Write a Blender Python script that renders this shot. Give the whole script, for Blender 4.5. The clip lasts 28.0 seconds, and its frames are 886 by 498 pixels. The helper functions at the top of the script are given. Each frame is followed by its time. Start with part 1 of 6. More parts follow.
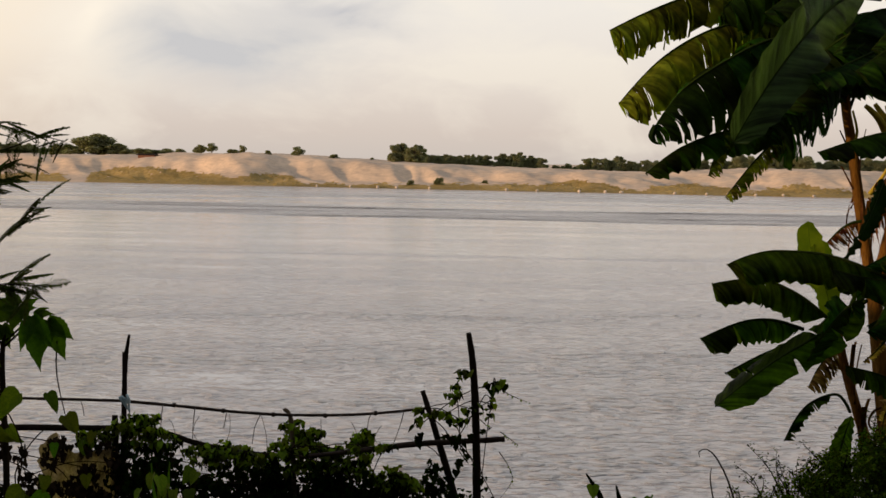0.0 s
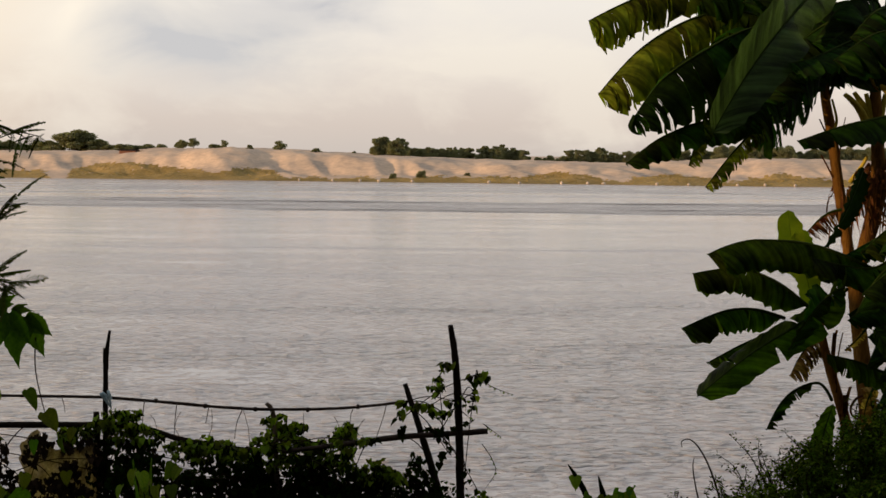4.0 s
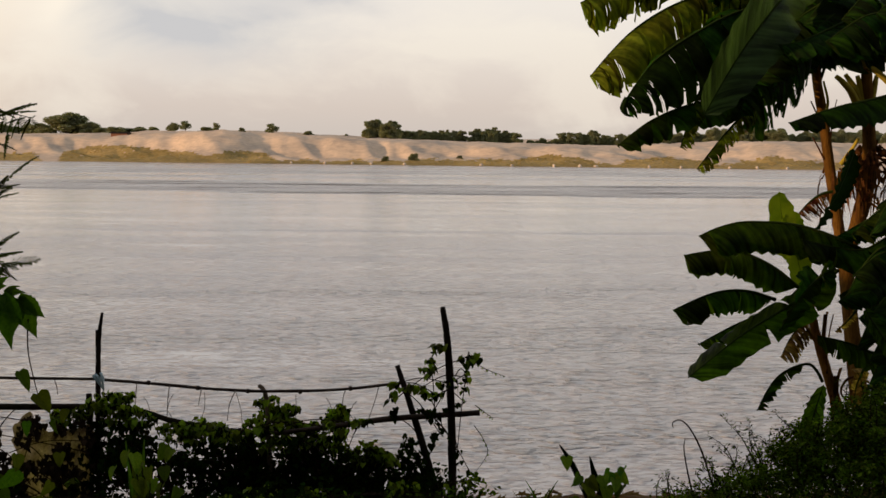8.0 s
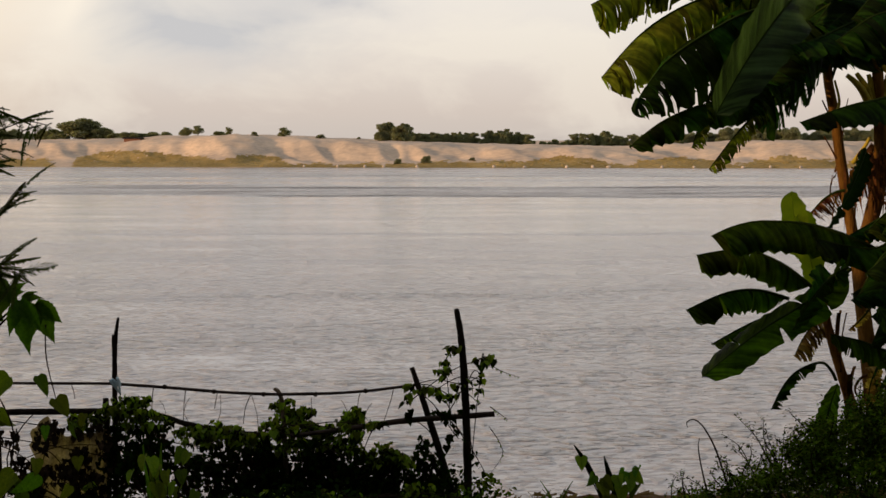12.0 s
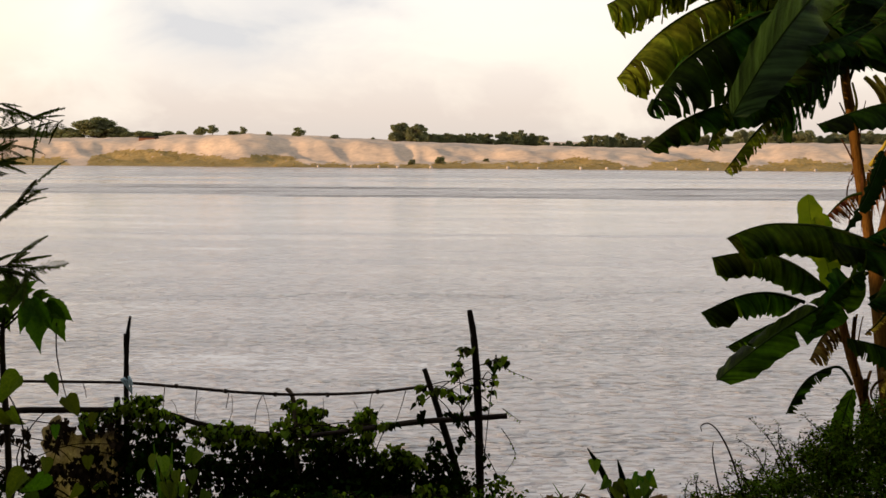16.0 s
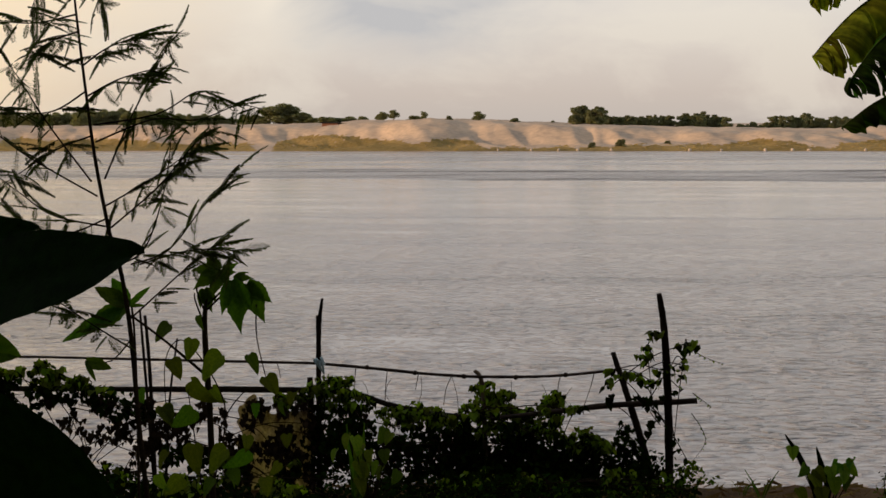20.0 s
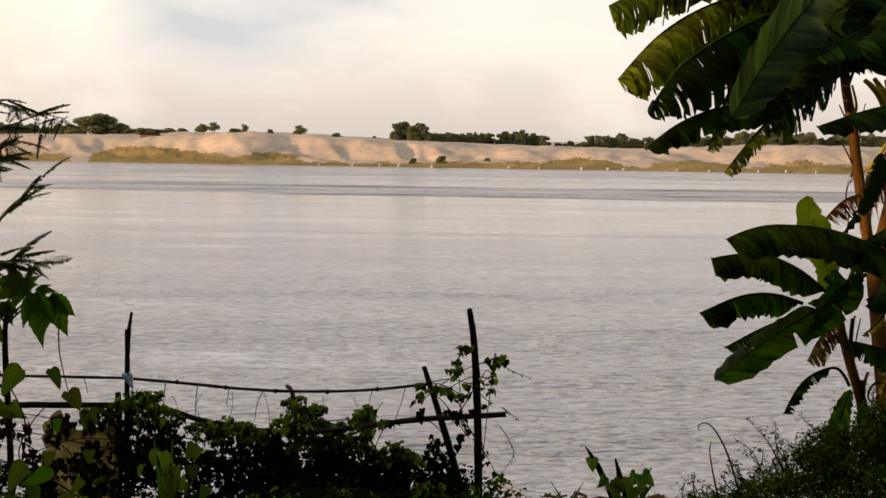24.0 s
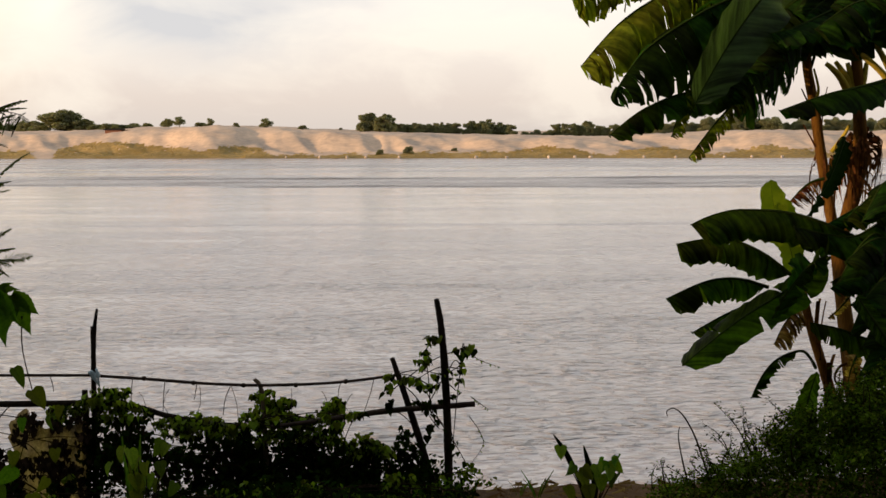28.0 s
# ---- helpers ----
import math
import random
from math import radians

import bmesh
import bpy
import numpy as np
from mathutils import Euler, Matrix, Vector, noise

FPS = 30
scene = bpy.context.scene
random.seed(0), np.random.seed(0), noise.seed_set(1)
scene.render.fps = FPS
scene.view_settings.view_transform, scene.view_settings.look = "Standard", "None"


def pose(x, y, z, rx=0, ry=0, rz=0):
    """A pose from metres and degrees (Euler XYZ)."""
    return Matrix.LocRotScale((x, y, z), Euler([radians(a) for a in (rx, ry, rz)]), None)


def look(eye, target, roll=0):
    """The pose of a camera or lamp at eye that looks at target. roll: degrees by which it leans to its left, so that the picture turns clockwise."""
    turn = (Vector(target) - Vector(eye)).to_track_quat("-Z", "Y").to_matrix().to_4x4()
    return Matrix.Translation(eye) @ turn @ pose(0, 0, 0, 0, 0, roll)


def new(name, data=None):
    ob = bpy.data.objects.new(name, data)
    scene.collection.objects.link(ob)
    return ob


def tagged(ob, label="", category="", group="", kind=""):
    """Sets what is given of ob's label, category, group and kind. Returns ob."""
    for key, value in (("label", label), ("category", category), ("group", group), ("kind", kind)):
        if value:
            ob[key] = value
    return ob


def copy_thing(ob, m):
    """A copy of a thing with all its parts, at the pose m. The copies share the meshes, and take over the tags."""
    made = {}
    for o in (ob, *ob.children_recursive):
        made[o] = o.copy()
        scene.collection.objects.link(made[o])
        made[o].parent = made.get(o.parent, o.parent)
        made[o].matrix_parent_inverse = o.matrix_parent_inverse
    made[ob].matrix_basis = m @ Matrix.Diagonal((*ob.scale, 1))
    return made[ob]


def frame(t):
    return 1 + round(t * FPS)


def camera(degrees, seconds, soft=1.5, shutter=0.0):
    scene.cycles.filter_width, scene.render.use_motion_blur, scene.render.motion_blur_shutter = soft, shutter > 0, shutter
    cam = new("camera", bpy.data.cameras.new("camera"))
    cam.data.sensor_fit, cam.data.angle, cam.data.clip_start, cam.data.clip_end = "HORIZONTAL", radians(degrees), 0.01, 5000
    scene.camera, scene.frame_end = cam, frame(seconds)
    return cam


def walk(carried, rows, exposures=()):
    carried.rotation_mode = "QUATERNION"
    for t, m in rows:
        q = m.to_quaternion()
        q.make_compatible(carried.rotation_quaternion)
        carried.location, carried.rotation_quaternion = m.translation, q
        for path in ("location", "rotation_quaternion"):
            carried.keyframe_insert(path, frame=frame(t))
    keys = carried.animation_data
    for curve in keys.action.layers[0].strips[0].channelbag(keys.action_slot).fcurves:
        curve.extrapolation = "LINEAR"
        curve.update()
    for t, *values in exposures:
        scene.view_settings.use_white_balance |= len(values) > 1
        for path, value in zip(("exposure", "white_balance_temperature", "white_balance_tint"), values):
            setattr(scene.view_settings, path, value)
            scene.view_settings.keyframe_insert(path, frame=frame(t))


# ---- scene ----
cam = camera(34.0, 28.0)
PATH = [
    (0, (-0.019, 0.047, 6.01), (-0.221, 20.009, 4.811), 0.98),
    (0.5, (-0.013, 0.06, 6.007), (-0.009, 20.023, 4.78), 0.65),
    (1, (-0.016, 0.054, 6.007), (0.18, 20.018, 4.821), 0.49),
    (1.5, (-0.009, 0.053, 6.006), (0.193, 20.011, 4.734), -0.01),
    (2, (-0.012, 0.063, 6.005), (0.179, 20.019, 4.692), 0.14),
    (2.5, (-0.004, 0.061, 6.006), (0.21, 20.014, 4.663), 0.14),
    (3, (-0.005, 0.064, 6.006), (0.185, 20.021, 4.698), 0.12),
    (3.5, (-0.007, 0.061, 6.005), (0.083, 20.021, 4.749), 0.31),
    (4, (-0.005, 0.066, 6.006), (0.027, 20.024, 4.712), 0.46),
    (4.5, (-0.009, 0.064, 6.012), (-0.007, 20.028, 4.809), 0.78),
    (6.5, (-0.004, 0.031, 6.008), (-0.031, 19.988, 4.69), 0.23),
    (7, (-0.008, 0.055, 6.007), (0.045, 20.0, 4.536), 0.39),
    (7.5, (-0.004, 0.055, 6.007), (0.12, 20.001, 4.534), 0.49),
    (8, (-0.003, 0.051, 6.001), (0.136, 19.992, 4.472), 0.45),
    (8.5, (-0.006, 0.063, 6.002), (0.143, 19.999, 4.412), 0.40),
    (9, (-0.004, 0.011, 5.999), (0.091, 19.938, 4.293), 0.49),
    (9.5, (-0.006, 0.03, 5.997), (0.084, 19.953, 4.248), 0.77),
    (10, (-0.003, 0.02, 6.001), (0.03, 19.95, 4.326), 0.49),
    (10.5, (0.0, 0.011, 6.001), (0.004, 19.943, 4.345), 0.57),
    (11, (0.0, 0.006, 6.001), (0.005, 19.941, 4.394), 0.09),
    (11.5, (-0.002, 0.015, 6.003), (-0.003, 19.955, 4.454), -0.16),
    (13.5, (-0.007, -0.016, 6.009), (-0.39, 19.935, 4.654), 0.01),
    (14, (-0.022, -0.019, 6.012), (-0.878, 19.92, 4.709), -1.27),
    (14.5, (0.005, -0.008, 6.003), (-1.019, 19.92, 4.641), 0.00),
    (15, (0.003, 0.03, 6.002), (-0.8, 19.954, 4.461), 0.28),
    (15.5, (0.003, 0.06, 6.0), (-0.412, 19.991, 4.392), 0.31),
    (16, (-0.004, 0.06, 6.0), (-0.234, 20.003, 4.511), 0.24),
    (16.5, (-0.008, 0.04, 6.003), (-0.345, 19.984, 4.55), 0.20),
    (17, (0.001, 0.044, 6.005), (-0.524, 19.983, 4.536), -0.28),
    (17.5, (0.003, 0.06, 5.998), (-0.495, 19.996, 4.474), -0.39),
    (18, (0.0, 0.06, 6.001), (-0.498, 19.995, 4.468), -0.06),
    (18.5, (-0.003, 0.046, 6.003), (-0.514, 19.981, 4.483), -0.13),
    (19, (-0.046, 0.021, 6.004), (-1.189, 19.931, 4.501), 0.24),
    (19.5, (-0.055, 0.024, 6.004), (-2.05, 19.858, 4.388), -0.19),
    (20, (-0.06, 0.05, 5.998), (-2.757, 19.793, 4.285), -0.38),
    (20.5, (-0.06, 0.048, 6.0), (-3.145, 19.735, 4.291), -0.59),
    (22.5, (-0.024, 0.025, 5.994), (-2.184, 19.838, 4.323), 0.01),
    (23, (-0.004, -0.004, 6.0), (-1.517, 19.874, 4.399), 0.21),
    (23.5, (0.009, 0.01, 6.002), (-0.814, 19.932, 4.444), 0.54),
    (24, (-0.003, 0.014, 6.0), (-0.24, 19.956, 4.5), 0.69),
    (24.5, (-0.004, -0.017, 6.002), (-0.056, 19.929, 4.542), 0.08),
    (25, (0.0, 0.0, 6.0), (0.0, 19.942, 4.475), -0.06),
    (25.5, (0.006, 0.009, 6.001), (0.189, 19.947, 4.432), -0.28),
    (26, (0.01, -0.003, 6.001), (0.304, 19.935, 4.462), -0.08),
    (26.5, (0.012, 0.005, 5.996), (0.371, 19.936, 4.373), 0.19),
    (27, (0.008, -0.005, 5.998), (0.372, 19.92, 4.3), 0.38),
    (27.5, (0.008, 0.02, 6.0), (0.255, 19.947, 4.316), 0.16),
    (28, (0.015, 0.033, 5.998), (0.209, 19.966, 4.368), -0.27),
]
walk(cam, [(t, look(eye, target, roll)) for t, eye, target, roll in PATH], [(0.0, 0.1), (4.5, 0.12), (11.0, 0.1), (14.0, 0.03), (14.5, 0.42), (15.5, 0.45), (17.0, 0.43), (18.3, 0.38), (19.0, 0.19), (20.0, -0.07), (20.5, -0.1), (22.5, 0.05), (23.0, 0.1), (24.0, 0.35), (25.0, 0.39), (28.0, 0.38)])

# ---- world, sun ----
def world_sky():
    w = bpy.data.worlds.new("evening_sky")
    scene.world = w
    w.use_nodes = True
    nt = w.node_tree
    nt.nodes.clear()
    N, L = nt.nodes.new, nt.links.new
    out, bg = N("ShaderNodeOutputWorld"), N("ShaderNodeBackground")
    sky = N("ShaderNodeTexSky")
    sky.sky_type, sky.sun_disc = "NISHITA", False
    sky.sun_elevation, sky.sun_rotation = radians(SUN_UP), radians(SUN_TURN)
    dim = N("ShaderNodeMixRGB")
    dim.blend_type = "MULTIPLY"
    dim.inputs[0].default_value = 1.0
    dim.inputs[2].default_value = (0.1, 0.1, 0.1, 1)
    L(sky.outputs[0], dim.inputs[1])
    co = N("ShaderNodeTexCoord")
    sep = N("ShaderNodeSeparateXYZ")
    L(co.outputs["Generated"], sep.inputs[0])
    # high thin overcast: warm grey at the horizon, paler above
    ramp = N("ShaderNodeValToRGB")
    e = ramp.color_ramp.elements
    e[0].position, e[0].color = 0.0, (0.60, 0.53, 0.48, 1)
    e[1].position, e[1].color = 0.17, (0.86, 0.825, 0.785, 1)
    for p, c in ((0.02, (0.66, 0.57, 0.51, 1)), (0.045, (0.74, 0.655, 0.59, 1)), (0.075, (0.83, 0.76, 0.69, 1)), (0.115, (0.87, 0.815, 0.75, 1)), (0.3, (0.86, 0.845, 0.84, 1)), (0.42, (0.74, 0.735, 0.745, 1)), (0.62, (0.44, 0.455, 0.50, 1)), (0.9, (0.28, 0.30, 0.35, 1))):
        k = e.new(p)
        k.color = c
    L(sep.outputs["Z"], ramp.inputs[0])
    # cloud sheets
    flat = N("ShaderNodeMapping")
    flat.inputs["Scale"].default_value = (5.5, 5.5, 12.0)
    flat.inputs["Location"].default_value = (0.35, 0.0, 0.2)
    L(co.outputs["Generated"], flat.inputs[0])
    n1 = N("ShaderNodeTexNoise")
    n1.inputs["Scale"].default_value, n1.inputs["Detail"].default_value, n1.inputs["Roughness"].default_value = 1.6, 6.0, 0.55
    n1.inputs["Distortion"].default_value = 0.4
    L(flat.outputs[0], n1.inputs[0])
    # one grey bank of cloud, ragged by the noise
    bend = N("ShaderNodeVectorMath")
    bend.operation = "MULTIPLY_ADD"
    bend.inputs[1].default_value = (0.16, 0.0, 0.07)
    L(n1.outputs["Color"], bend.inputs[0])
    L(co.outputs["Generated"], bend.inputs[2])

    def blob(centre, size):
        m = N("ShaderNodeMapping")
        m.vector_type = "TEXTURE"
        m.inputs["Location"].default_value = (centre[0] + 0.08, centre[1], centre[2] + 0.035)
        m.inputs["Scale"].default_value = (size[0], 5.0, size[1])
        L(bend.outputs[0], m.inputs[0])
        g = N("ShaderNodeTexGradient")
        g.gradient_type = "QUADRATIC_SPHERE"
        L(m.outputs[0], g.inputs[0])
        return g.outputs["Fac"]

    def over(base, tint, fac, k):
        s = N("ShaderNodeMath")
        s.operation = "MULTIPLY"
        s.use_clamp = True
        s.inputs[1].default_value = k
        L(fac, s.inputs[0])
        m = N("ShaderNodeMixRGB")
        m.inputs[2].default_value = (*tint, 1)
        L(s.outputs[0], m.inputs[0])
        L(base, m.inputs[1])
        return m.outputs[0]

    wisps = N("ShaderNodeMapRange")
    wisps.inputs[1].default_value, wisps.inputs[2].default_value = 0.48, 0.64
    L(n1.outputs["Fac"], wisps.inputs[0])
    c = over(ramp.outputs[0], (0.93, 0.85, 0.73), wisps.outputs[0], 0.45)
    c = over(c, (1.08, 0.85, 0.57), blob((-0.58, 0.86, 0.15), (0.42, 0.34)), 2.9)
    c = over(c, (1.0, 0.90, 0.76), blob((-0.25, 1, 0.085), (0.08, 0.07)), 0.9)
    c = over(c, (0.585, 0.575, 0.585), blob((-0.145, 1, 0.072), (0.115, 0.055)), 1.5)
    c = over(c, (0.56, 0.55, 0.57), blob((-0.085, 1, 0.104), (0.11, 0.024)), 1.0)
    lo = N("ShaderNodeMath")
    lo.operation = "LESS_THAN"
    lo.inputs[1].default_value = -0.02
    L(sep.outputs["Z"], lo.inputs[0])
    c = over(c, (0.18, 0.16, 0.13), lo.outputs[0], 1.0)
    both = N("ShaderNodeMixRGB")
    both.inputs[0].default_value = 0.93
    L(dim.outputs[0], both.inputs[1])
    L(c, both.inputs[2])
    L(both.outputs[0], bg.inputs[0])
    bg.inputs[1].default_value = 1.0
    L(bg.outputs[0], out.inputs[0])


SUN_UP, SUN_TURN = 7.0, 250.0   # low in the west, behind and to the left of the way across the river
world_sky()
lamp = bpy.data.lights.new("low_sun", "SUN")
lamp.energy, lamp.color, lamp.angle = 4.2, (1.0, 0.62, 0.34), radians(1.0)
sun = new("low_sun", lamp)
az, up = radians(SUN_TURN), radians(SUN_UP)
toward = Vector((math.sin(az) * math.cos(up), math.cos(az) * math.cos(up), math.sin(up)))
sun.matrix_world = look(toward * 50, (0, 0, 0))


# ---- materials ----
def nodes_of(name):
    m = bpy.data.materials.new(name)
    m.use_nodes = True
    nt = m.node_tree
    return m, nt, nt.nodes["Principled BSDF"], nt.nodes["Material Output"]


def surface(name, dark, light, rough=0.8, scale=6.0, fine=60.0, bump=0.3, see=0.0, vary="", stretch=(1, 1, 1), third=None, gloss=0.3, uv_veins=0.0, span=(0.65, 1.4)):
    """Two-scale mottled surface; see: share of light let through; vary: 'island' or 'object' tint change."""
    m, nt, bsdf, out = nodes_of(name)
    N, L = nt.nodes.new, nt.links.new
    co, mp = N("ShaderNodeTexCoord"), N("ShaderNodeMapping")
    mp.inputs["Scale"].default_value = stretch
    L(co.outputs["Object"], mp.inputs[0])
    big, small = N("ShaderNodeTexNoise"), N("ShaderNodeTexNoise")
    big.inputs["Scale"].default_value, big.inputs["Detail"].default_value = scale, 4
    small.inputs["Scale"].default_value, small.inputs["Detail"].default_value = fine, 5
    L(mp.outputs[0], big.inputs[0]), L(mp.outputs[0], small.inputs[0])
    ramp = N("ShaderNodeValToRGB")
    e = ramp.color_ramp.elements
    e[0].position, e[0].color = 0.3, (*dark, 1)
    e[1].position, e[1].color = 0.72, (*light, 1)
    if third:
        k = e.new(0.82)
        k.color = (*third, 1)
    mix = N("ShaderNodeMath")
    mix.operation = "MULTIPLY_ADD"
    mix.inputs[1].default_value = 0.45
    L(small.outputs["Fac"], mix.inputs[0])
    half = N("ShaderNodeMath")
    half.operation = "MULTIPLY_ADD"
    half.inputs[1].default_value, half.inputs[2].default_value = 0.7, -0.07
    L(big.outputs["Fac"], half.inputs[0])
    L(half.outputs[0], mix.inputs[2])
    L(mix.outputs[0], ramp.inputs[0])
    col = ramp.outputs[0]
    if vary:
        hsv = N("ShaderNodeHueSaturation")
        src = N("ShaderNodeNewGeometry").outputs["Random Per Island"] if vary == "island" else N("ShaderNodeObjectInfo").outputs["Random"]
        a, b = N("ShaderNodeMapRange"), N("ShaderNodeMapRange")
        a.inputs[3].default_value, a.inputs[4].default_value = 0.475, 0.525
        b.inputs[3].default_value, b.inputs[4].default_value = span
        L(src, a.inputs[0]), L(src, b.inputs[0])
        L(a.outputs[0], hsv.inputs["Hue"]), L(b.outputs[0], hsv.inputs["Value"])
        L(col, hsv.inputs["Color"])
        col = hsv.outputs[0]
    if uv_veins:
        # pleats between the side veins: light showing through painted as paler bands
        um, un, ur, ux = N("ShaderNodeMapping"), N("ShaderNodeTexNoise"), N("ShaderNodeMapRange"), N("ShaderNodeHueSaturation")
        um.inputs["Scale"].default_value = (11.0, 0.5, 1.0)
        L(co.outputs["UV"], um.inputs[0]), L(um.outputs[0], un.inputs[0])
        un.inputs["Scale"].default_value, un.inputs["Detail"].default_value = 1.0, 4
        ur.inputs[1].default_value, ur.inputs[2].default_value, ur.inputs[3].default_value, ur.inputs[4].default_value = 0.34, 0.66, 0.28, 1.75
        L(un.outputs["Fac"], ur.inputs[0]), L(ur.outputs[0], ux.inputs["Value"]), L(col, ux.inputs["Color"])
        col = ux.outputs[0]
    L(col, bsdf.inputs["Base Color"])
    bsdf.inputs["Roughness"].default_value = rough
    bsdf.inputs["Specular IOR Level"].default_value = gloss
    bp = N("ShaderNodeBump")
    bp.inputs["Strength"].default_value, bp.inputs["Distance"].default_value = bump, 0.02
    L(small.outputs["Fac"], bp.inputs["Height"])
    nor = bp.outputs[0]
    if uv_veins:
        wv = N("ShaderNodeTexWave")
        wv.inputs["Scale"].default_value, wv.inputs["Distortion"].default_value = uv_veins, 0.6
        L(co.outputs["UV"], wv.inputs[0])
        b2 = N("ShaderNodeBump")
        b2.inputs["Strength"].default_value, b2.inputs["Distance"].default_value = 0.35, 0.01
        L(wv.outputs["Fac"], b2.inputs["Height"]), L(nor, b2.inputs["Normal"])
        nor = b2.outputs[0]
    L(nor, bsdf.inputs["Normal"])
    if see:
        tr, mx = N("ShaderNodeBsdfTranslucent"), N("ShaderNodeMixShader")
        gain = N("ShaderNodeMixRGB")
        gain.blend_type = "MULTIPLY"
        gain.inputs[0].default_value = 1.0
        gain.inputs[2].default_value = (2.0, 2.1, 0.7, 1)
        L(col, gain.inputs[1])
        L(gain.outputs[0], tr.inputs[0])
        mx.inputs[0].default_value = see
        L(bsdf.outputs[0], mx.inputs[1]), L(tr.outputs[0], mx.inputs[2]), L(mx.outputs[0], out.inputs[0])
    return m


def water_surface():
    m, nt, bsdf, out = nodes_of("river_water")
    N, L = nt.nodes.new, nt.links.new
    co = N("ShaderNodeTexCoord")

    def waves(sx, sy, detail, rough=0.55):
        mp, n = N("ShaderNodeMapping"), N("ShaderNodeTexNoise")
        mp.inputs["Scale"].default_value = (sx, sy, 1)
        L(co.outputs["Object"], mp.inputs[0])
        n.inputs["Scale"].default_value, n.inputs["Detail"].default_value, n.inputs["Roughness"].default_value = 1.0, detail, rough
        L(mp.outputs[0], n.inputs[0])
        return n.outputs["Fac"]

    def math_node(op, a, b, c=None):
        n = N("ShaderNodeMath")
        n.operation = op
        for k, v in enumerate((a, b) if c is None else (a, b, c)):
            if isinstance(v, (int, float)):
                n.inputs[k].default_value = v
            else:
                L(v, n.inputs[k])
        return n.outputs[0]

    # slack and ruffled lanes of the current, lying along the stream and frayed by noise
    sep = N("ShaderNodeSeparateXYZ")
    L(co.outputs["Object"], sep.inputs[0])
    fray = waves(0.012, 0.05, 5, 0.6)
    dist = math_node("MULTIPLY_ADD", fray, 46.0, sep.outputs["Y"])
    dist = math_node("MULTIPLY_ADD", waves(0.03, 0.3, 5, 0.65), 12.0, dist)
    dist = math_node("MULTIPLY_ADD", sep.outputs["X"], 0.05, dist)
    dist = math_node("SUBTRACT", dist, 6.0)
    lane = N("ShaderNodeValToRGB")
    lane.color_ramp.interpolation = "EASE"
    e = lane.color_ramp.elements
    e[0].position, e[0].color = 0.0, (0.8, 0.8, 0.8, 1)
    e[1].position, e[1].color = 1.0, (0.5, 0.5, 0.5, 1)
    for p, v in ((0.14, 0.8), (0.21, 0.62), (0.30, 0.34), (0.325, 0.16), (0.338, 0.42), (0.352, 0.14), (0.44, 0.1), (0.452, 0.3), (0.462, 0.1), (0.505, 0.09), (0.518, 1.5), (0.56, 1.1), (0.60, 1.5), (0.622, 0.3), (0.655, 0.2), (0.675, 0.85), (0.715, 0.3), (0.74, 0.85)):
        e.new(p).color = (v, v, v, 1)
    L(math_node("DIVIDE", dist, 350.0), lane.inputs[0])
    patch = waves(0.05, 0.22, 5, 0.65)
    streak = waves(0.016, 0.085, 6, 0.75)
    ruff = math_node("MULTIPLY", lane.outputs[0], math_node("MULTIPLY_ADD", patch, 4.2, -1.15))
    ruff = math_node("MULTIPLY", ruff, math_node("MULTIPLY_ADD", streak, 4.2, -1.1))
    fine, mid, swell = waves(3.4, 6.6, 3, 0.5), waves(1.4, 2.6, 2, 0.5), waves(0.16, 0.12, 3, 0.6)

    def crests(source, low, high):
        n = N("ShaderNodeMapRange")
        n.interpolation_type = "SMOOTHSTEP"
        n.inputs[1].default_value, n.inputs[2].default_value = low, high
        L(source, n.inputs[0])
        return n.outputs[0]

    # scattered short crests over a gentle swell
    high = math_node("MULTIPLY_ADD", mid, 0.6, math_node("MULTIPLY", crests(fine, 0.52, 0.70), 0.36))
    high = math_node("MULTIPLY_ADD", crests(mid, 0.54, 0.70), 0.66, high)
    high = math_node("MULTIPLY_ADD", swell, 1.9, high)
    L(math_node("MULTIPLY_ADD", ruff, 0.22, 0.075), bsdf.inputs["Roughness"])
    bp = N("ShaderNodeBump")
    bp.inputs["Distance"].default_value = 0.36
    L(ruff, bp.inputs["Strength"]), L(high, bp.inputs["Height"])
    L(bp.outputs[0], bsdf.inputs["Normal"])
    ramp = N("ShaderNodeValToRGB")
    e = ramp.color_ramp.elements
    e[0].position, e[0].color = 0.35, (0.29, 0.284, 0.298, 1)
    e[1].position, e[1].color = 0.7, (0.40, 0.392, 0.403, 1)
    L(patch, ramp.inputs[0]), L(ramp.outputs[0], bsdf.inputs["Base Color"])
    bsdf.inputs["IOR"].default_value = 1.36
    return m


WATER = water_surface()
# grey to orange mottling paints shaded and sunlit patches into the sand
SAND = surface("pale_sand", (0.31, 0.26, 0.215), (0.62, 0.475, 0.345), 0.95, 0.09, 0.7, 1.0, third=(0.50, 0.34, 0.20), stretch=(1, 1.6, 3))
DRY_GRASS = surface("dry_grass", (0.18, 0.135, 0.040), (0.43, 0.315, 0.13), 0.9, 0.08, 1.4, 0.6, 0.2)
# paler than near leaves: the haze of distance is put in this colour
FAR_LEAF = surface("far_foliage", (0.12, 0.132, 0.075), (0.20, 0.20, 0.112), 0.8, 0.3, 2.0, 0.2, 0.3, "island", span=(0.8, 1.25))
BARK = surface("bark", (0.05, 0.035, 0.022), (0.13, 0.095, 0.06), 0.9, 9, 80, 0.8, stretch=(1, 1, 0.2))
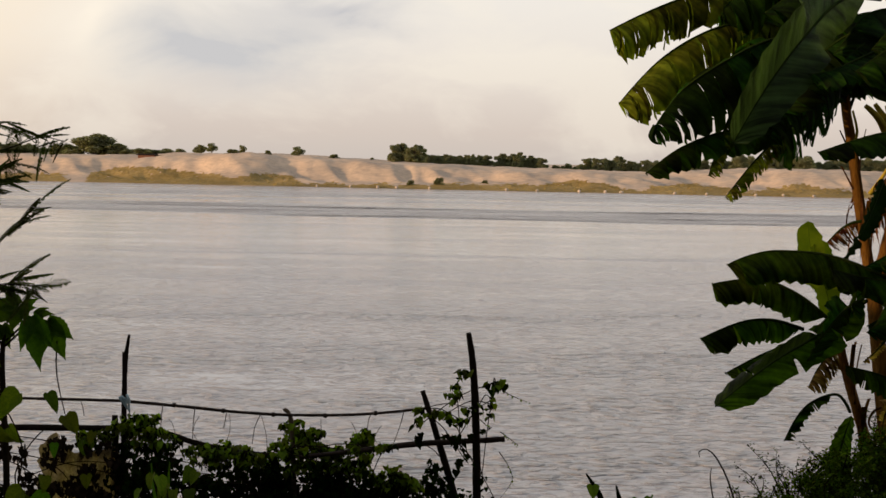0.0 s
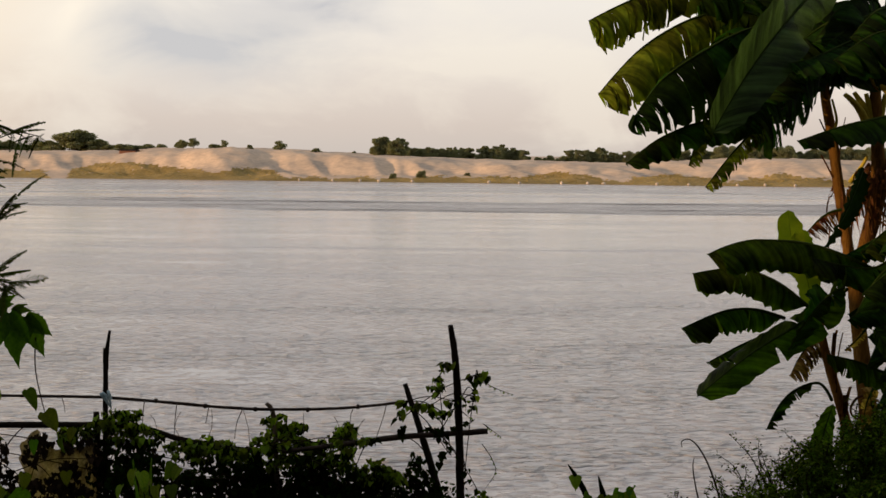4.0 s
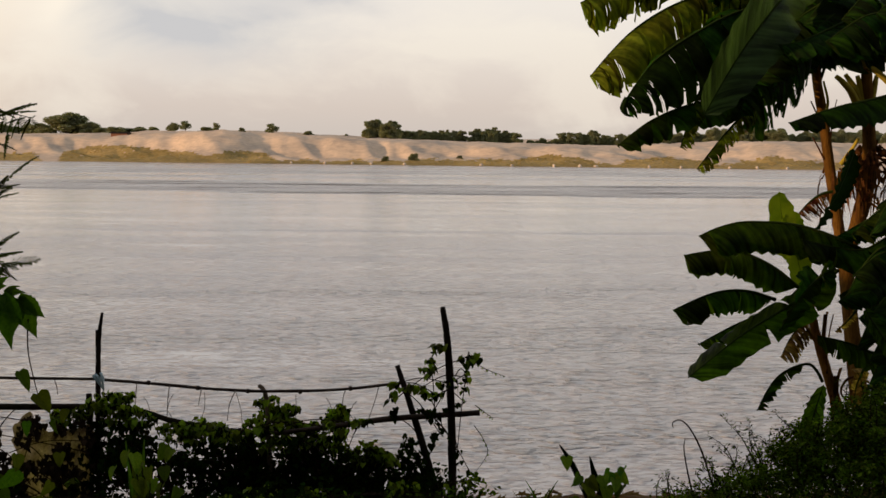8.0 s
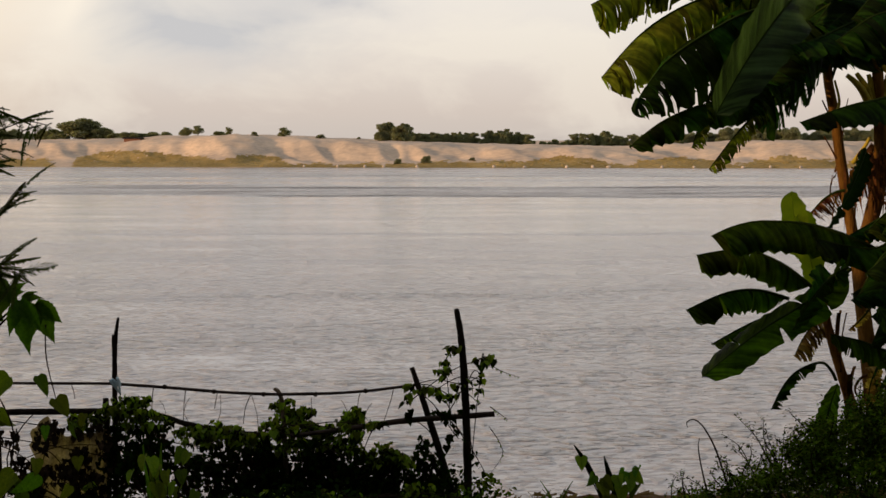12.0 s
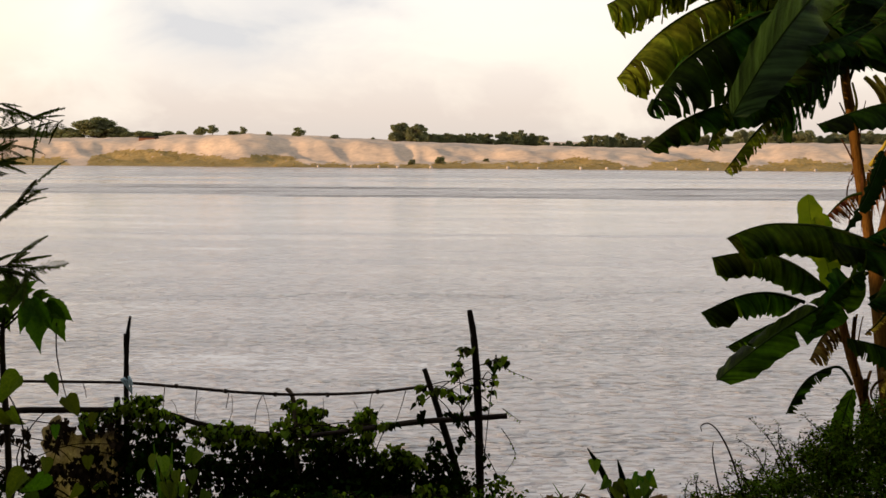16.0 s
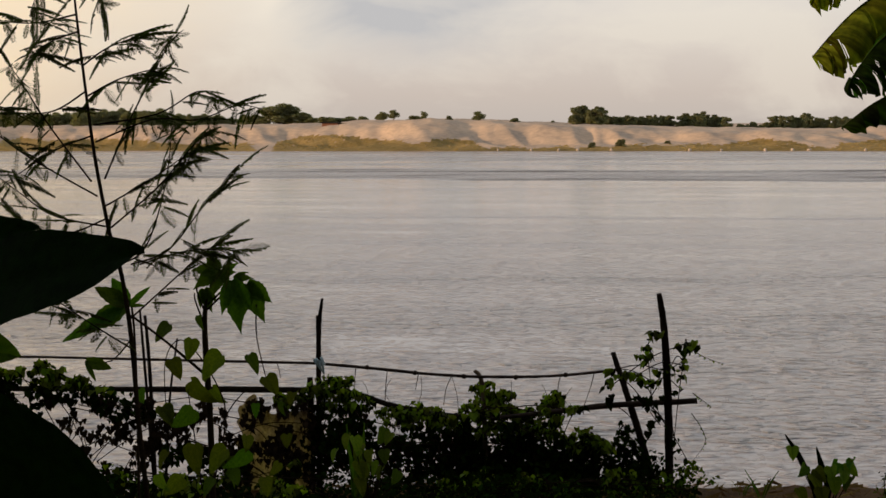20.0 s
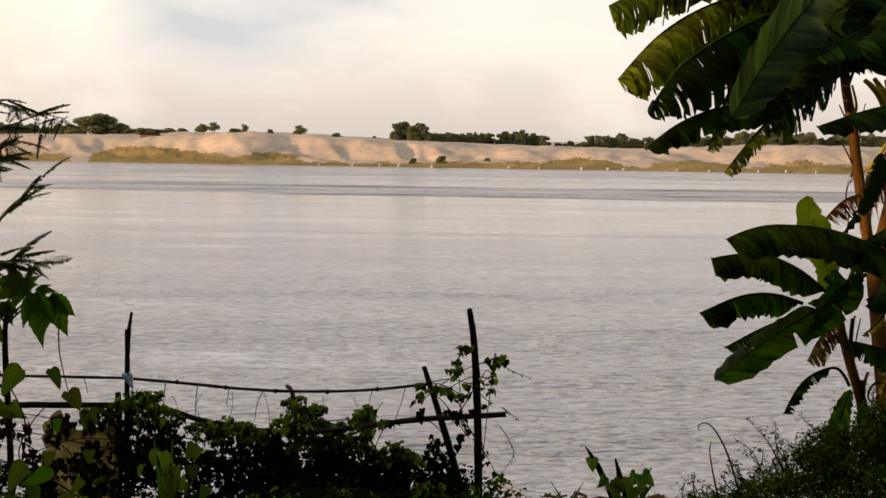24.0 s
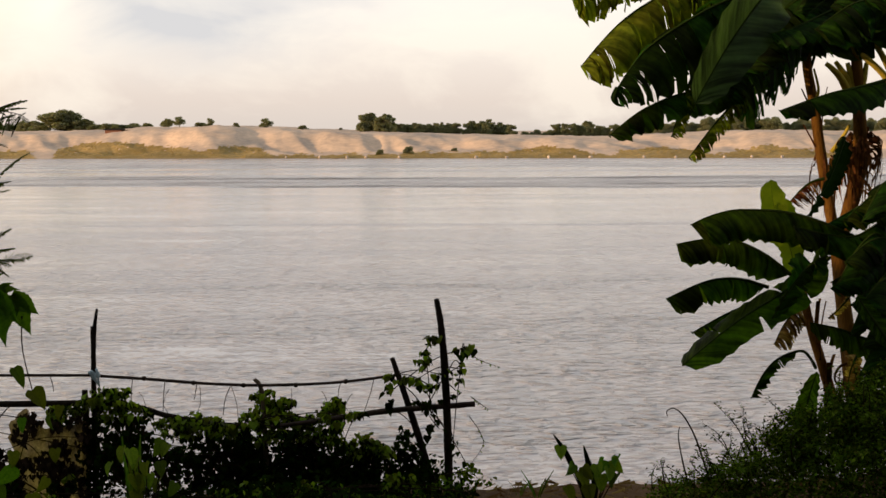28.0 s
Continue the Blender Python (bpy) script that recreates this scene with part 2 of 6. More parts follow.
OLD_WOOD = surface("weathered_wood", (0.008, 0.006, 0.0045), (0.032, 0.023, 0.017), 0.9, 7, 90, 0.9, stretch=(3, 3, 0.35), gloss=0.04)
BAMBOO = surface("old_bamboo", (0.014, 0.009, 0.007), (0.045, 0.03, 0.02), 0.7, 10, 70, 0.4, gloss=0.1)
SOIL = surface("bank_soil", (0.035, 0.021, 0.010), (0.12, 0.072, 0.034), 0.95, 1.5, 24, 0.8, third=(0.17, 0.11, 0.05), gloss=0.03)
STRAW = surface("dry_straw", (0.07, 0.044, 0.018), (0.22, 0.14, 0.06), 0.85, 3, 40, 0.3, 0.1, "island", gloss=0.05)
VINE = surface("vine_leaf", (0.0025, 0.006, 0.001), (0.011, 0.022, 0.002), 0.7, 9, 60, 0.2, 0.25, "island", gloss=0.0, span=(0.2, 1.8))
# paler leaf for lit vine and bush tops, light put in the colour; also tendrils
VINE_LIGHT = surface("lit_pale_leaf", (0.050, 0.086, 0.005), (0.130, 0.175, 0.012), 0.6, 9, 60, 0.2, 0.4, "island", gloss=0.06, span=(0.15, 1.7))
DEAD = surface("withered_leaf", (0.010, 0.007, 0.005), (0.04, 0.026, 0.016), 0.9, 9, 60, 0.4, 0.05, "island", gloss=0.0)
BUSH = surface("bush_leaf", (0.005, 0.012, 0.001), (0.072, 0.118, 0.007), 0.75, 8, 50, 0.2, 0.3, "island", gloss=0.0, span=(0.1, 1.9))
FERN = surface("feathery_leaf", (0.014, 0.024, 0.005), (0.055, 0.070, 0.014), 0.7, 10, 60, 0.2, 0.3, "object", gloss=0.03, span=(0.4, 1.6))
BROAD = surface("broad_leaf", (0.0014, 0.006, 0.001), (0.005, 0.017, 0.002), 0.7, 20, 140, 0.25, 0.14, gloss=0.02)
PALM = surface("lobed_leaf", (0.018, 0.046, 0.003), (0.060, 0.110, 0.007), 0.6, 14, 90, 0.25, 0.38, "object", gloss=0.06, span=(0.5, 1.5))
OVATE = surface("ovate_leaf", (0.040, 0.070, 0.005), (0.115, 0.155, 0.011), 0.6, 12, 70, 0.25, 0.4, "object", gloss=0.06, span=(0.5, 1.4))
TWIG = surface("twig", (0.008, 0.006, 0.003), (0.03, 0.021, 0.012), 0.9, 12, 90, 0.4, gloss=0.03)
# brighter copy of the banana leaf: light on the open leaves put in the green
FRESH_LIT = surface("fresh_lit_banana_leaf", (0.010, 0.028, 0.001), (0.055, 0.100, 0.004), 0.5, 3, 30, 0.12, 0.5, "island", gloss=0.05, uv_veins=55, span=(0.45, 1.3))
# darker copy: shade of the overlapping crown put in the colour
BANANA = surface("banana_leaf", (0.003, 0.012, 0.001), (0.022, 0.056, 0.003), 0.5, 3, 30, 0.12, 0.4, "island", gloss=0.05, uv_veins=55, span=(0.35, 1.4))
BANANA_UNDER = surface("waxy_leaf_underside", (0.022, 0.045, 0.016), (0.036, 0.066, 0.024), 0.5, 3, 30, 0.12, 0.25, gloss=0.15, uv_veins=55)
# yellow paints light through the torn strips; the fringed ends are withered
BANANA_OLD_LIT = surface("old_yellow_lit_banana_leaf", (0.016, 0.036, 0.002), (0.132, 0.138, 0.012), 0.55, 3.5, 30, 0.15, 0.5, "island", gloss=0.04, uv_veins=55, span=(0.3, 2.0))
BANANA_TAN = surface("dry_tan_leaf", (0.12, 0.065, 0.02), (0.38, 0.25, 0.08), 0.85, 5, 40, 0.4, 0.3, "island", gloss=0.03, uv_veins=40, span=(0.4, 1.4))
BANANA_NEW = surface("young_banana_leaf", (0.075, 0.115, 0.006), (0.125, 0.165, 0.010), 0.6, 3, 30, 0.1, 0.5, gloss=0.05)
BANANA_DRY = surface("dry_banana_leaf", (0.022, 0.008, 0.004), (0.10, 0.04, 0.015), 0.85, 5, 40, 0.4, 0.2, "island", gloss=0.03, uv_veins=40)
# yellow-green, paled to carry the sunlight that the crown blocks
STALK = surface("leaf_stalk", (0.22, 0.19, 0.02), (0.44, 0.34, 0.045), 0.6, 8, 60, 0.2, gloss=0.05)
MIDRIB = surface("banana_midrib", (0.008, 0.020, 0.002), (0.028, 0.045, 0.006), 0.6, 8, 60, 0.2, gloss=0.05)
STEM = surface("banana_stem", (0.018, 0.007, 0.003), (0.18, 0.09, 0.016), 0.8, 3, 40, 0.5, stretch=(4, 4, 0.5), third=(0.27, 0.155, 0.03), gloss=0.02)
RED_STEM = surface("young_banana_stem", (0.03, 0.010, 0.004), (0.34, 0.15, 0.03), 0.8, 4, 40, 0.5, stretch=(4, 4, 0.5), gloss=0.03)
GREEN_STEM = surface("green_banana_stem", (0.006, 0.008, 0.003), (0.026, 0.03, 0.008), 0.7, 3, 40, 0.4, stretch=(4, 4, 0.5), gloss=0.03)
CLOTH = surface("worn_sacking", (0.035, 0.02, 0.012), (0.56, 0.43, 0.31), 0.95, 9, 60, 1.0, 0.2, third=(0.28, 0.14, 0.07))
BLUE = surface("faded_blue_cloth", (0.20, 0.30, 0.34), (0.42, 0.52, 0.55), 0.9, 12, 90, 0.4)
WIRE = surface("old_wire", (0.05, 0.04, 0.035), (0.11, 0.09, 0.08), 0.6, 30, 90, 0.2)
BRICK_RED = surface("red_clay", (0.16, 0.07, 0.04), (0.28, 0.13, 0.08), 0.9, 1, 8, 0.3)
PALE = surface("pale_clod", (0.36, 0.30, 0.24), (0.52, 0.45, 0.37), 0.9, 2, 12, 0.4)
# skin of the unseen walls added to shade the garden
PLASTER = surface("shade_wall_plaster", (0.10, 0.075, 0.055), (0.16, 0.12, 0.09), 0.9, 0.8, 14, 0.3)


# ---- building helpers ----
class Shape:
    """Gathers vertices and faces of one mesh."""

    def __init__(self):
        self.v, self.f, self.uv = [], [], []

    def add(self, verts, faces, uvs=None):
        k = len(self.v)
        self.v += [tuple(p) for p in verts]
        self.f += [tuple(i + k for i in f) for f in faces]
        self.uv += list(uvs) if uvs is not None else [(p[0], p[1]) for p in verts]
        return self

    def mesh(self, name, material, smooth=True):
        me = bpy.data.meshes.new(name)
        me.from_pydata(self.v, [], self.f)
        me.materials.append(material)
        lay = me.uv_layers.new(name="uv")
        at = np.empty(len(me.loops), dtype=np.int32)
        me.loops.foreach_get("vertex_index", at)
        lay.data.foreach_set("uv", np.array(self.uv, dtype=np.float32)[at].ravel())
        if smooth:
            me.polygons.foreach_set("use_smooth", np.ones(len(me.polygons), dtype=bool))
        me.update()
        return me


def thing(name, base, label, category, group="", kind=""):
    ob = new(name)
    ob.location = base
    ob.empty_display_size = 0.1
    return tagged(ob, label, category, group, kind)


def part(name, shape, material, parent, label="", smooth=True, kind=""):
    """One mesh, given in world coordinates, under a thing or one of its parts."""
    ob = new(name, shape if isinstance(shape, bpy.types.Mesh) else shape.mesh(name, material, smooth))
    ob.parent = parent
    if parent.parent is None and parent.data is None:
        ob.location = -parent.location
    return tagged(ob, label, kind=kind)


def solid(name, shape, material, label, category, kind="", smooth=True, group=""):
    return tagged(new(name, shape.mesh(name, material, smooth)), label, category, group, kind)


def smooth_line(points, n):
    """n + 1 points along a soft curve through the given ones."""
    p = np.array([points[0], *points, points[-1]], float)
    out = []
    for t in np.linspace(0, len(points) - 1 - 1e-9, n + 1):
        i, u = int(t), t - int(t)
        a, b, c, d = p[i], p[i + 1], p[i + 2], p[i + 3]
        out.append(0.5 * (2 * b + (c - a) * u + (2 * a - 5 * b + 4 * c - d) * u**2 + (3 * b - a - 3 * c + d) * u**3))
    return np.array(out)


def tube(shape, points, radii, sides=7, n=None, rough=0.0, rng=None):
    """A tapering rod along points; rough: unevenness of its radius."""
    line = smooth_line(points, n or 5 * (len(points) - 1)) if len(points) > 2 else np.linspace(points[0], points[1], (n or 4) + 1)
    r = np.interp(np.linspace(0, 1, len(line)), np.linspace(0, 1, len(radii)), radii)
    d = np.gradient(line, axis=0)
    d /= np.linalg.norm(d, axis=1)[:, None] + 1e-9
    ref = np.array([0, 1, 0]) if abs(d[0][1]) < 0.8 else np.array([1, 0, 0])
    a = np.cross(d, ref)
    a /= np.linalg.norm(a, axis=1)[:, None]
    b = np.cross(d, a)
    v = []
    for k in range(len(line)):
        for s in range(sides):
            w = 2 * math.pi * s / sides
            q = r[k] * (1 + (rough * (rng.random() - 0.5) * 2 if rng else 0))
            v.append(line[k] + q * (math.cos(w) * a[k] + math.sin(w) * b[k]))
    f = [(k * sides + s, k * sides + (s + 1) % sides, (k + 1) * sides + (s + 1) % sides, (k + 1) * sides + s) for k in range(len(line) - 1) for s in range(sides)]
    f += [tuple(range(sides))[::-1], tuple((len(line) - 1) * sides + s for s in range(sides))]
    return shape.add(v, f)


def rod(points, radii, **kw):
    return tube(Shape(), points, radii, **kw)


LEAF_V = np.array([(0, 0, 0), (-0.30, 0.22, 0.05), (0.30, 0.22, 0.05), (-0.33, 0.52, 0.03), (0.33, 0.52, 0.03), (0, 0.45, -0.03), (0, 1, -0.12)])
LEAF_F = [(0, 5, 1), (0, 2, 5), (1, 5, 3), (2, 4, 5), (3, 5, 6), (5, 4, 6)]
HEART_V = np.array([(0, 0, 0), (-0.36, -0.12, 0.06), (0.36, -0.12, 0.06), (-0.5, 0.25, 0.05), (0.5, 0.25, 0.05), (0, 0.45, -0.04), (0, 1, -0.16)])


def turns(rng, n, lean=(0.2, 1.3)):
    """Random leaf turns: heading, a droop below level, and a little roll, as n 3 x 3 matrices."""
    h, p, r = rng.uniform(0, 2 * math.pi, n), -rng.uniform(*lean, n), rng.normal(0, 0.5, n)
    ch, sh, cp, sp, cr, sr = np.cos(h), np.sin(h), np.cos(p), np.sin(p), np.cos(r), np.sin(r)
    z, o = np.zeros(n), np.ones(n)
    A = np.stack([np.stack([ch, -sh, z], -1), np.stack([sh, ch, z], -1), np.stack([z, z, o], -1)], 1)
    B = np.stack([np.stack([o, z, z], -1), np.stack([z, cp, -sp], -1), np.stack([z, sp, cp], -1)], 1)
    C = np.stack([np.stack([cr, z, sr], -1), np.stack([z, o, z], -1), np.stack([-sr, z, cr], -1)], 1)
    return A @ B @ C


def leaves(shape, rng, places, sizes, lean=(0.2, 1.3), form=LEAF_V, wide=1.0):
    """Many small folded leaves at the given places."""
    places, n = np.asarray(places, float), len(places)
    sizes = np.broadcast_to(sizes, n)
    v = np.einsum("nij,kj->nki", turns(rng, n, lean), form * (wide, 1, 1)) * sizes[:, None, None] + places[:, None]
    for one in v:
        shape.add(one, LEAF_F)
    return shape


def in_blobs(rng, blobs, per):
    """Points thrown into ellipsoids (centre, radii), denser near the rim; per: how many in each cubic unit weight."""
    out = []
    for c, r in blobs:
        n = max(3, int(per * r[0] * r[2]))
        d = rng.normal(size=(n, 3))
        d /= np.linalg.norm(d, axis=1)[:, None]
        d *= rng.uniform(0.25, 1.0, (n, 1)) ** 0.6
        out.append(np.array(c) + d * r)
    return np.concatenate(out)


# ---- ground, river, far bank ----
def near_height(x, y):
    """The yard falls gently to the bank's edge, then drops steeply to the river; it swells on the right."""
    edge = 10.35 + 0.12 * math.sin(0.9 * x + 1) + 0.05 * math.sin(3.1 * x)
    z = 4.42 - 0.086 * max(0.0, min(y, edge)) - 0.006 * max(0, min(y, edge) - 6) ** 1.2
    z += 0.34 * math.exp(-((x - 3.6) / 1.2) ** 2 - ((y - 8.4) / 1.6) ** 2) - 0.05 * max(0.0, -x - 1.0)
    z += 0.035 * noise.noise((x * 1.3, y * 1.3, 3)) + 0.02 * noise.noise((x * 5, y * 5, 7))
    z -= 0.028 * max(0.0, min(y, edge) - 7.5)
    if y > edge:
        z -= (y - edge) * 0.95 + 0.12 * min(1, (y - edge) * 6)
    return max(z, -1.5)


def grid(xs, ys, height):
    s = Shape()
    s.add([(x, y, height(x, y)) for y in ys for x in xs], [(j * len(xs) + i, j * len(xs) + i + 1, (j + 1) * len(xs) + i + 1, (j + 1) * len(xs) + i) for j in range(len(ys) - 1) for i in range(len(xs) - 1)])
    return s


near_x = [*np.linspace(-80, -7, 24), *np.linspace(-6.8, 6.8, 110), *np.linspace(7, 80, 24)]
near_y = [*np.linspace(-30, 3.8, 14), *np.linspace(4, 11.6, 80), *np.linspace(11.8, 19, 14)]
solid("ground", grid(near_x, near_y, near_height), SOIL, "brown bare soil of the river bank with dry litter", "ground", "structure")
solid("water", grid(np.linspace(-3000, 3000, 3), [10.5, 200, 1200, 4500], lambda x, y: 0.0), WATER, "wide grey-mauve river with soft ripples and smooth bands", "river", "structure", False)

CREST_X = [-400, -150, -101, -80, -68, -50, -37, -25, -17, -4, 14, 20, 35, 48, 60, 72, 80, 110, 400]
CREST_Z = [6.2, 6.0, 6.05, 6.3, 6.9, 7.3, 6.6, 6.2, 5.6, 5.3, 4.7, 4.4, 4.25, 4.2, 4.7, 5.4, 5.5, 5.0, 5.5]


def shore(x):
    return 334 - (x + 102) * 0.2 * (1 if abs(x) < 200 else 200 / abs(x)) + 1.5 * noise.noise((x * 0.05, 2, 0))


def far_height(x, y):
    """Sand bluff: a low foot at the water, a slumped face cut by gullies, then the open flat."""
    s = y - shore(x)
    top = float(np.interp(x, CREST_X, CREST_Z)) + 0.35 * noise.noise((x * 0.12, y * 0.05, 1))
    gully = noise.noise((x * 0.03, 3.3, 0)) * 8 + noise.noise((x * 0.085, y * 0.02, 5)) * 6 + noise.noise((x * 0.3, y * 0.12, 2)) * 1.2
    s2 = s + gully
    foot = min(max(s, -6) * 0.16, 1.3)
    face = (top - 1.3) / (1 + math.exp(-(s2 - 17) / (3.0 + 2.5 * noise.noise((x * 0.03, 9, 0)))))
    z = foot + face
    z += (0.6 * noise.noise((x * 0.05, y * 0.12, 0)) + 0.35 * noise.noise((x * 0.2, y * 0.25, 6)) + 0.14 * noise.noise((x * 0.8, y * 0.6, 4))) * min(1, max(0, s / 8))
    # slumped gullies on the face alone
    z -= 2.0 * abs(noise.noise((x * 0.085 + y * 0.07, y * 0.03, 8))) * math.exp(-((s2 - 15) / 7.5) ** 2) * min(1, max(0, s / 8))
    # finer runnels and level ledges in the cut face
    cut = math.exp(-((s2 - 14) / 9) ** 2) * min(1, max(0, s / 6))
    z -= 0.85 * abs(noise.noise((x * 0.21 + y * 0.09, y * 0.06, 11))) * cut
    z += (0.34 * noise.noise((x * 0.025, y * 0.55, 12)) + 0.22 * noise.noise((x * 0.3, y * 0.5, 13))) * min(1, max(0, s / 6)) * (0.35 + 0.65 * cut)
    if s > 60:
        z -= min((s - 60) * 0.006, 1.6)
    return z if s > -6 else -1.0


far_x = [*np.linspace(-2500, -200, 18), *np.linspace(-190, 150, 480), *np.linspace(160, 2500, 18)]
far_y = [*np.linspace(278, 390, 170), *np.linspace(394, 480, 16), 560, 700, 1000, 1800, 4500]
solid("far_bank", grid(far_x, far_y, far_height), SAND, "pale sandy bluff and flat across the river", "river bank", "structure")



def wall(name, x0, x1, y0, y1, z0, z1, label):
    s = Shape()
    s.add([(x, y, z) for z in (z0, z1) for x, y in ((x0, y0), (x1, y0), (x1, y1), (x0, y1))], [(3, 2, 1, 0), (4, 5, 6, 7), (0, 1, 5, 4), (1, 2, 6, 5), (2, 3, 7, 6), (3, 0, 4, 7)])
    solid(name, s, PLASTER, label, "wall", "structure", False)


# unseen walls, added to keep sky light and low sun off the garden
wall("wall_south", -7.0, 26.0, -2.4, -2.1, 4.0, 17.0, "plain wall added out of view behind, to cut sky light")
wall("wall_west", -7.3, -7.0, -2.4, 4.2, 3.2, 7.7, "plain wall added out of view on the left, to block the sun")
wall("wall_northwest", -7.3, -7.0, 4.2, 9.2, 3.2, 6.4, "lower plain wall added out of view on the left, to block low sun")


# ---- far trees ----
def far_tree(name, high, wide, seed, trunk_share=0.3, label="", clumps=16, leaf=0.5, squash=1.0, dense=60):
    """Tapered trunk, a few limbs and a ragged crown of leaf clumps; stands at the origin."""
    rng = np.random.default_rng(seed)
    root = thing(name, (0, 0, 0), label, "tree")
    wood = rod([(0, 0, -0.5), (0.05 * wide, 0, high * 0.35), (-0.04 * wide, 0.1, high * 0.8)], [0.05 * high, 0.032 * high, 0.012 * high], sides=6)
    blobs = []
    for k in range(clumps):
        a, q = rng.uniform(0, 2 * math.pi), rng.uniform(0, 1) ** 0.6
        lift = rng.uniform(trunk_share, 0.92)
        room = math.sqrt(max(0.04, 1 - ((lift - trunk_share) / (1 - trunk_share)) ** 2.2)) * squash
        c = (math.cos(a) * q * wide * 0.42 * room, math.sin(a) * q * wide * 0.42 * room, high * lift)
        r = rng.uniform(0.13, 0.23) * wide
        blobs.append((c, (r, r, r * rng.uniform(0.55, 0.85))))
        tube(wood, [(0, 0, high * min(0.7, lift * 0.75)), c], [0.014 * high, 0.005 * high], sides=4, n=2)
    part("trunk", wood, BARK, root)
    crown = leaves(Shape(), rng, in_blobs(rng, blobs, dense / (leaf * leaf)), rng.uniform(0.6, 1.3, 100000)[:len(in_blobs(np.random.default_rng(1), blobs, dense / (leaf * leaf)))] * leaf, (-0.4, 1.2), wide=1.5)
    part("crown", crown, FAR_LEAF, root)
    return root


def stand(proto, x, y, size, turn=0.0, label="", sink=0.15):
    ob = copy_thing(proto, pose(x, y, far_height(x, y) - sink, 0, 0, turn))
    ob.scale = (size[0], size[0], size[1])
    if label:
        tagged(ob, label)
    return ob


BROAD_TREE = far_tree("broad_tree", 5.0, 6.0, 3, 0.08, "dark green spreading tree on the far sand flat", 30, 0.25, dense=40)
ROUND_TREE = far_tree("round_tree", 5.0, 4.2, 5, 0.03, "dark round-headed tree in the grove across the river", 30, 0.26)
SLIM_TREE = far_tree("slim_tree", 5.0, 2.6, 8, 0.05, "slim dark conifer-like tree in the far grove", 40, 0.2)
LONE_TREE = far_tree("lone_tree", 5.0, 6.2, 11, 0.30, "lone flat-topped tree on the crest of the far sand bank", 17, 0.30, dense=20)
SHRUB = far_tree("shrub", 2.0, 3.4, 14, 0.08, "low dark shrub on the far sand flat", 14, 0.16, dense=34)


def far_spot(rx, y):
    """Metres across for a bearing rx (run over distance) at y."""
    return rx * y


rng = np.random.default_rng(21)
# bearing, distance, width, height of the single trees along the crest
SINGLES = [
    (BROAD_TREE, -0.252, 400, 14.5, 6.2), (BROAD_TREE, -0.268, 405, 8, 3.6), (BROAD_TREE, -0.236, 398, 8, 3.6), (SHRUB, -0.228, 390, 5, 1.4),
    (SHRUB, -0.218, 385, 7, 2.0), (BROAD_TREE, -0.205, 388, 7.5, 2.6), (SHRUB, -0.193, 382, 4, 1.6),
    (LONE_TREE, -0.178, 366, 3.8, 2.4), (LONE_TREE, -0.171, 364, 3.4, 2.7), (SHRUB, -0.156, 362, 4.2, 1.3), (LONE_TREE, -0.1495, 360, 2.2, 2.5),
    (SHRUB, -0.132, 360, 1.8, 1.0), (LONE_TREE, -0.1115, 352, 4.0, 2.7), (SHRUB, -0.0862, 358, 2.6, 1.0), (SHRUB, -0.060, 362, 1.2, 0.5)]
for proto, rx, y, wide, high in SINGLES:
    base = {"broad_tree": (6.0, 5.0), "lone_tree": (6.2, 5.0), "shrub": (3.4, 2.0)}[proto.name.split(".")[0]]
    tagged(stand(proto, far_spot(rx, y), y, (wide / base[0], high / base[1]), rng.uniform(0, 360)), group="trees on the far crest")
# groves: bearing from, to, distance, count, height low and high
GROVES = [(ROUND_TREE, -0.047, -0.027, 385, 7, 4.2, 5.4), (ROUND_TREE, -0.025, 0.022, 398, 17, 2.6, 3.4), (SLIM_TREE, -0.022, 0.02, 404, 14, 2.9, 3.6),
          (ROUND_TREE, 0.026, 0.059, 396, 14, 3.3, 4.0), (SLIM_TREE, 0.028, 0.05, 402, 9, 3.4, 4.4), (SHRUB, 0.063, 0.085, 410, 6, 1.2, 1.8),
          (ROUND_TREE, 0.087, 0.128, 410, 13, 3.0, 4.2), (BROAD_TREE, 0.13, 0.19, 430, 13, 2.6, 3.6), (BROAD_TREE, 0.19, 0.24, 420, 12, 3.6, 5.0),
          (ROUND_TREE, 0.215, 0.222, 415, 3, 6.0, 6.6), (BROAD_TREE, 0.24, 0.36, 420, 22, 3.4, 5.0), (BROAD_TREE, -0.34, -0.275, 412, 13, 2.4, 3.6), (BROAD_TREE, -0.52, -0.34, 410, 26, 3.2, 5.6)]
for proto, b0, b1, y0, count, low, top in GROVES:
    hw = {"broad_tree": (6.0, 5.0), "round_tree": (4.2, 5.0), "slim_tree": (2.6, 5.0), "shrub": (3.4, 2.0)}[proto.name.split(".")[0]]
    for k in range(count):
        y = y0 + rng.uniform(-7, 9)
        high = rng.uniform(low, top)
        wide = high / hw[1] * hw[0] * rng.uniform(0.9, 1.3)
        tagged(stand(proto, far_spot(b0 + (b1 - b0) * (k + rng.uniform(0.1, 0.9)) / count, y), y, (wide / hw[0], high / hw[1]), rng.uniform(0, 360)), group="far groves")
# the first of each kind stands in a grove too
for ob, rx, y in ((BROAD_TREE, -0.36, 425), (ROUND_TREE, 0.11, 428), (SLIM_TREE, 0.042, 420), (LONE_TREE, -0.40, 380), (SHRUB, -0.18, 395)):
    ob.location = (far_spot(rx, y), y, far_height(far_spot(rx, y), y) - 0.15)

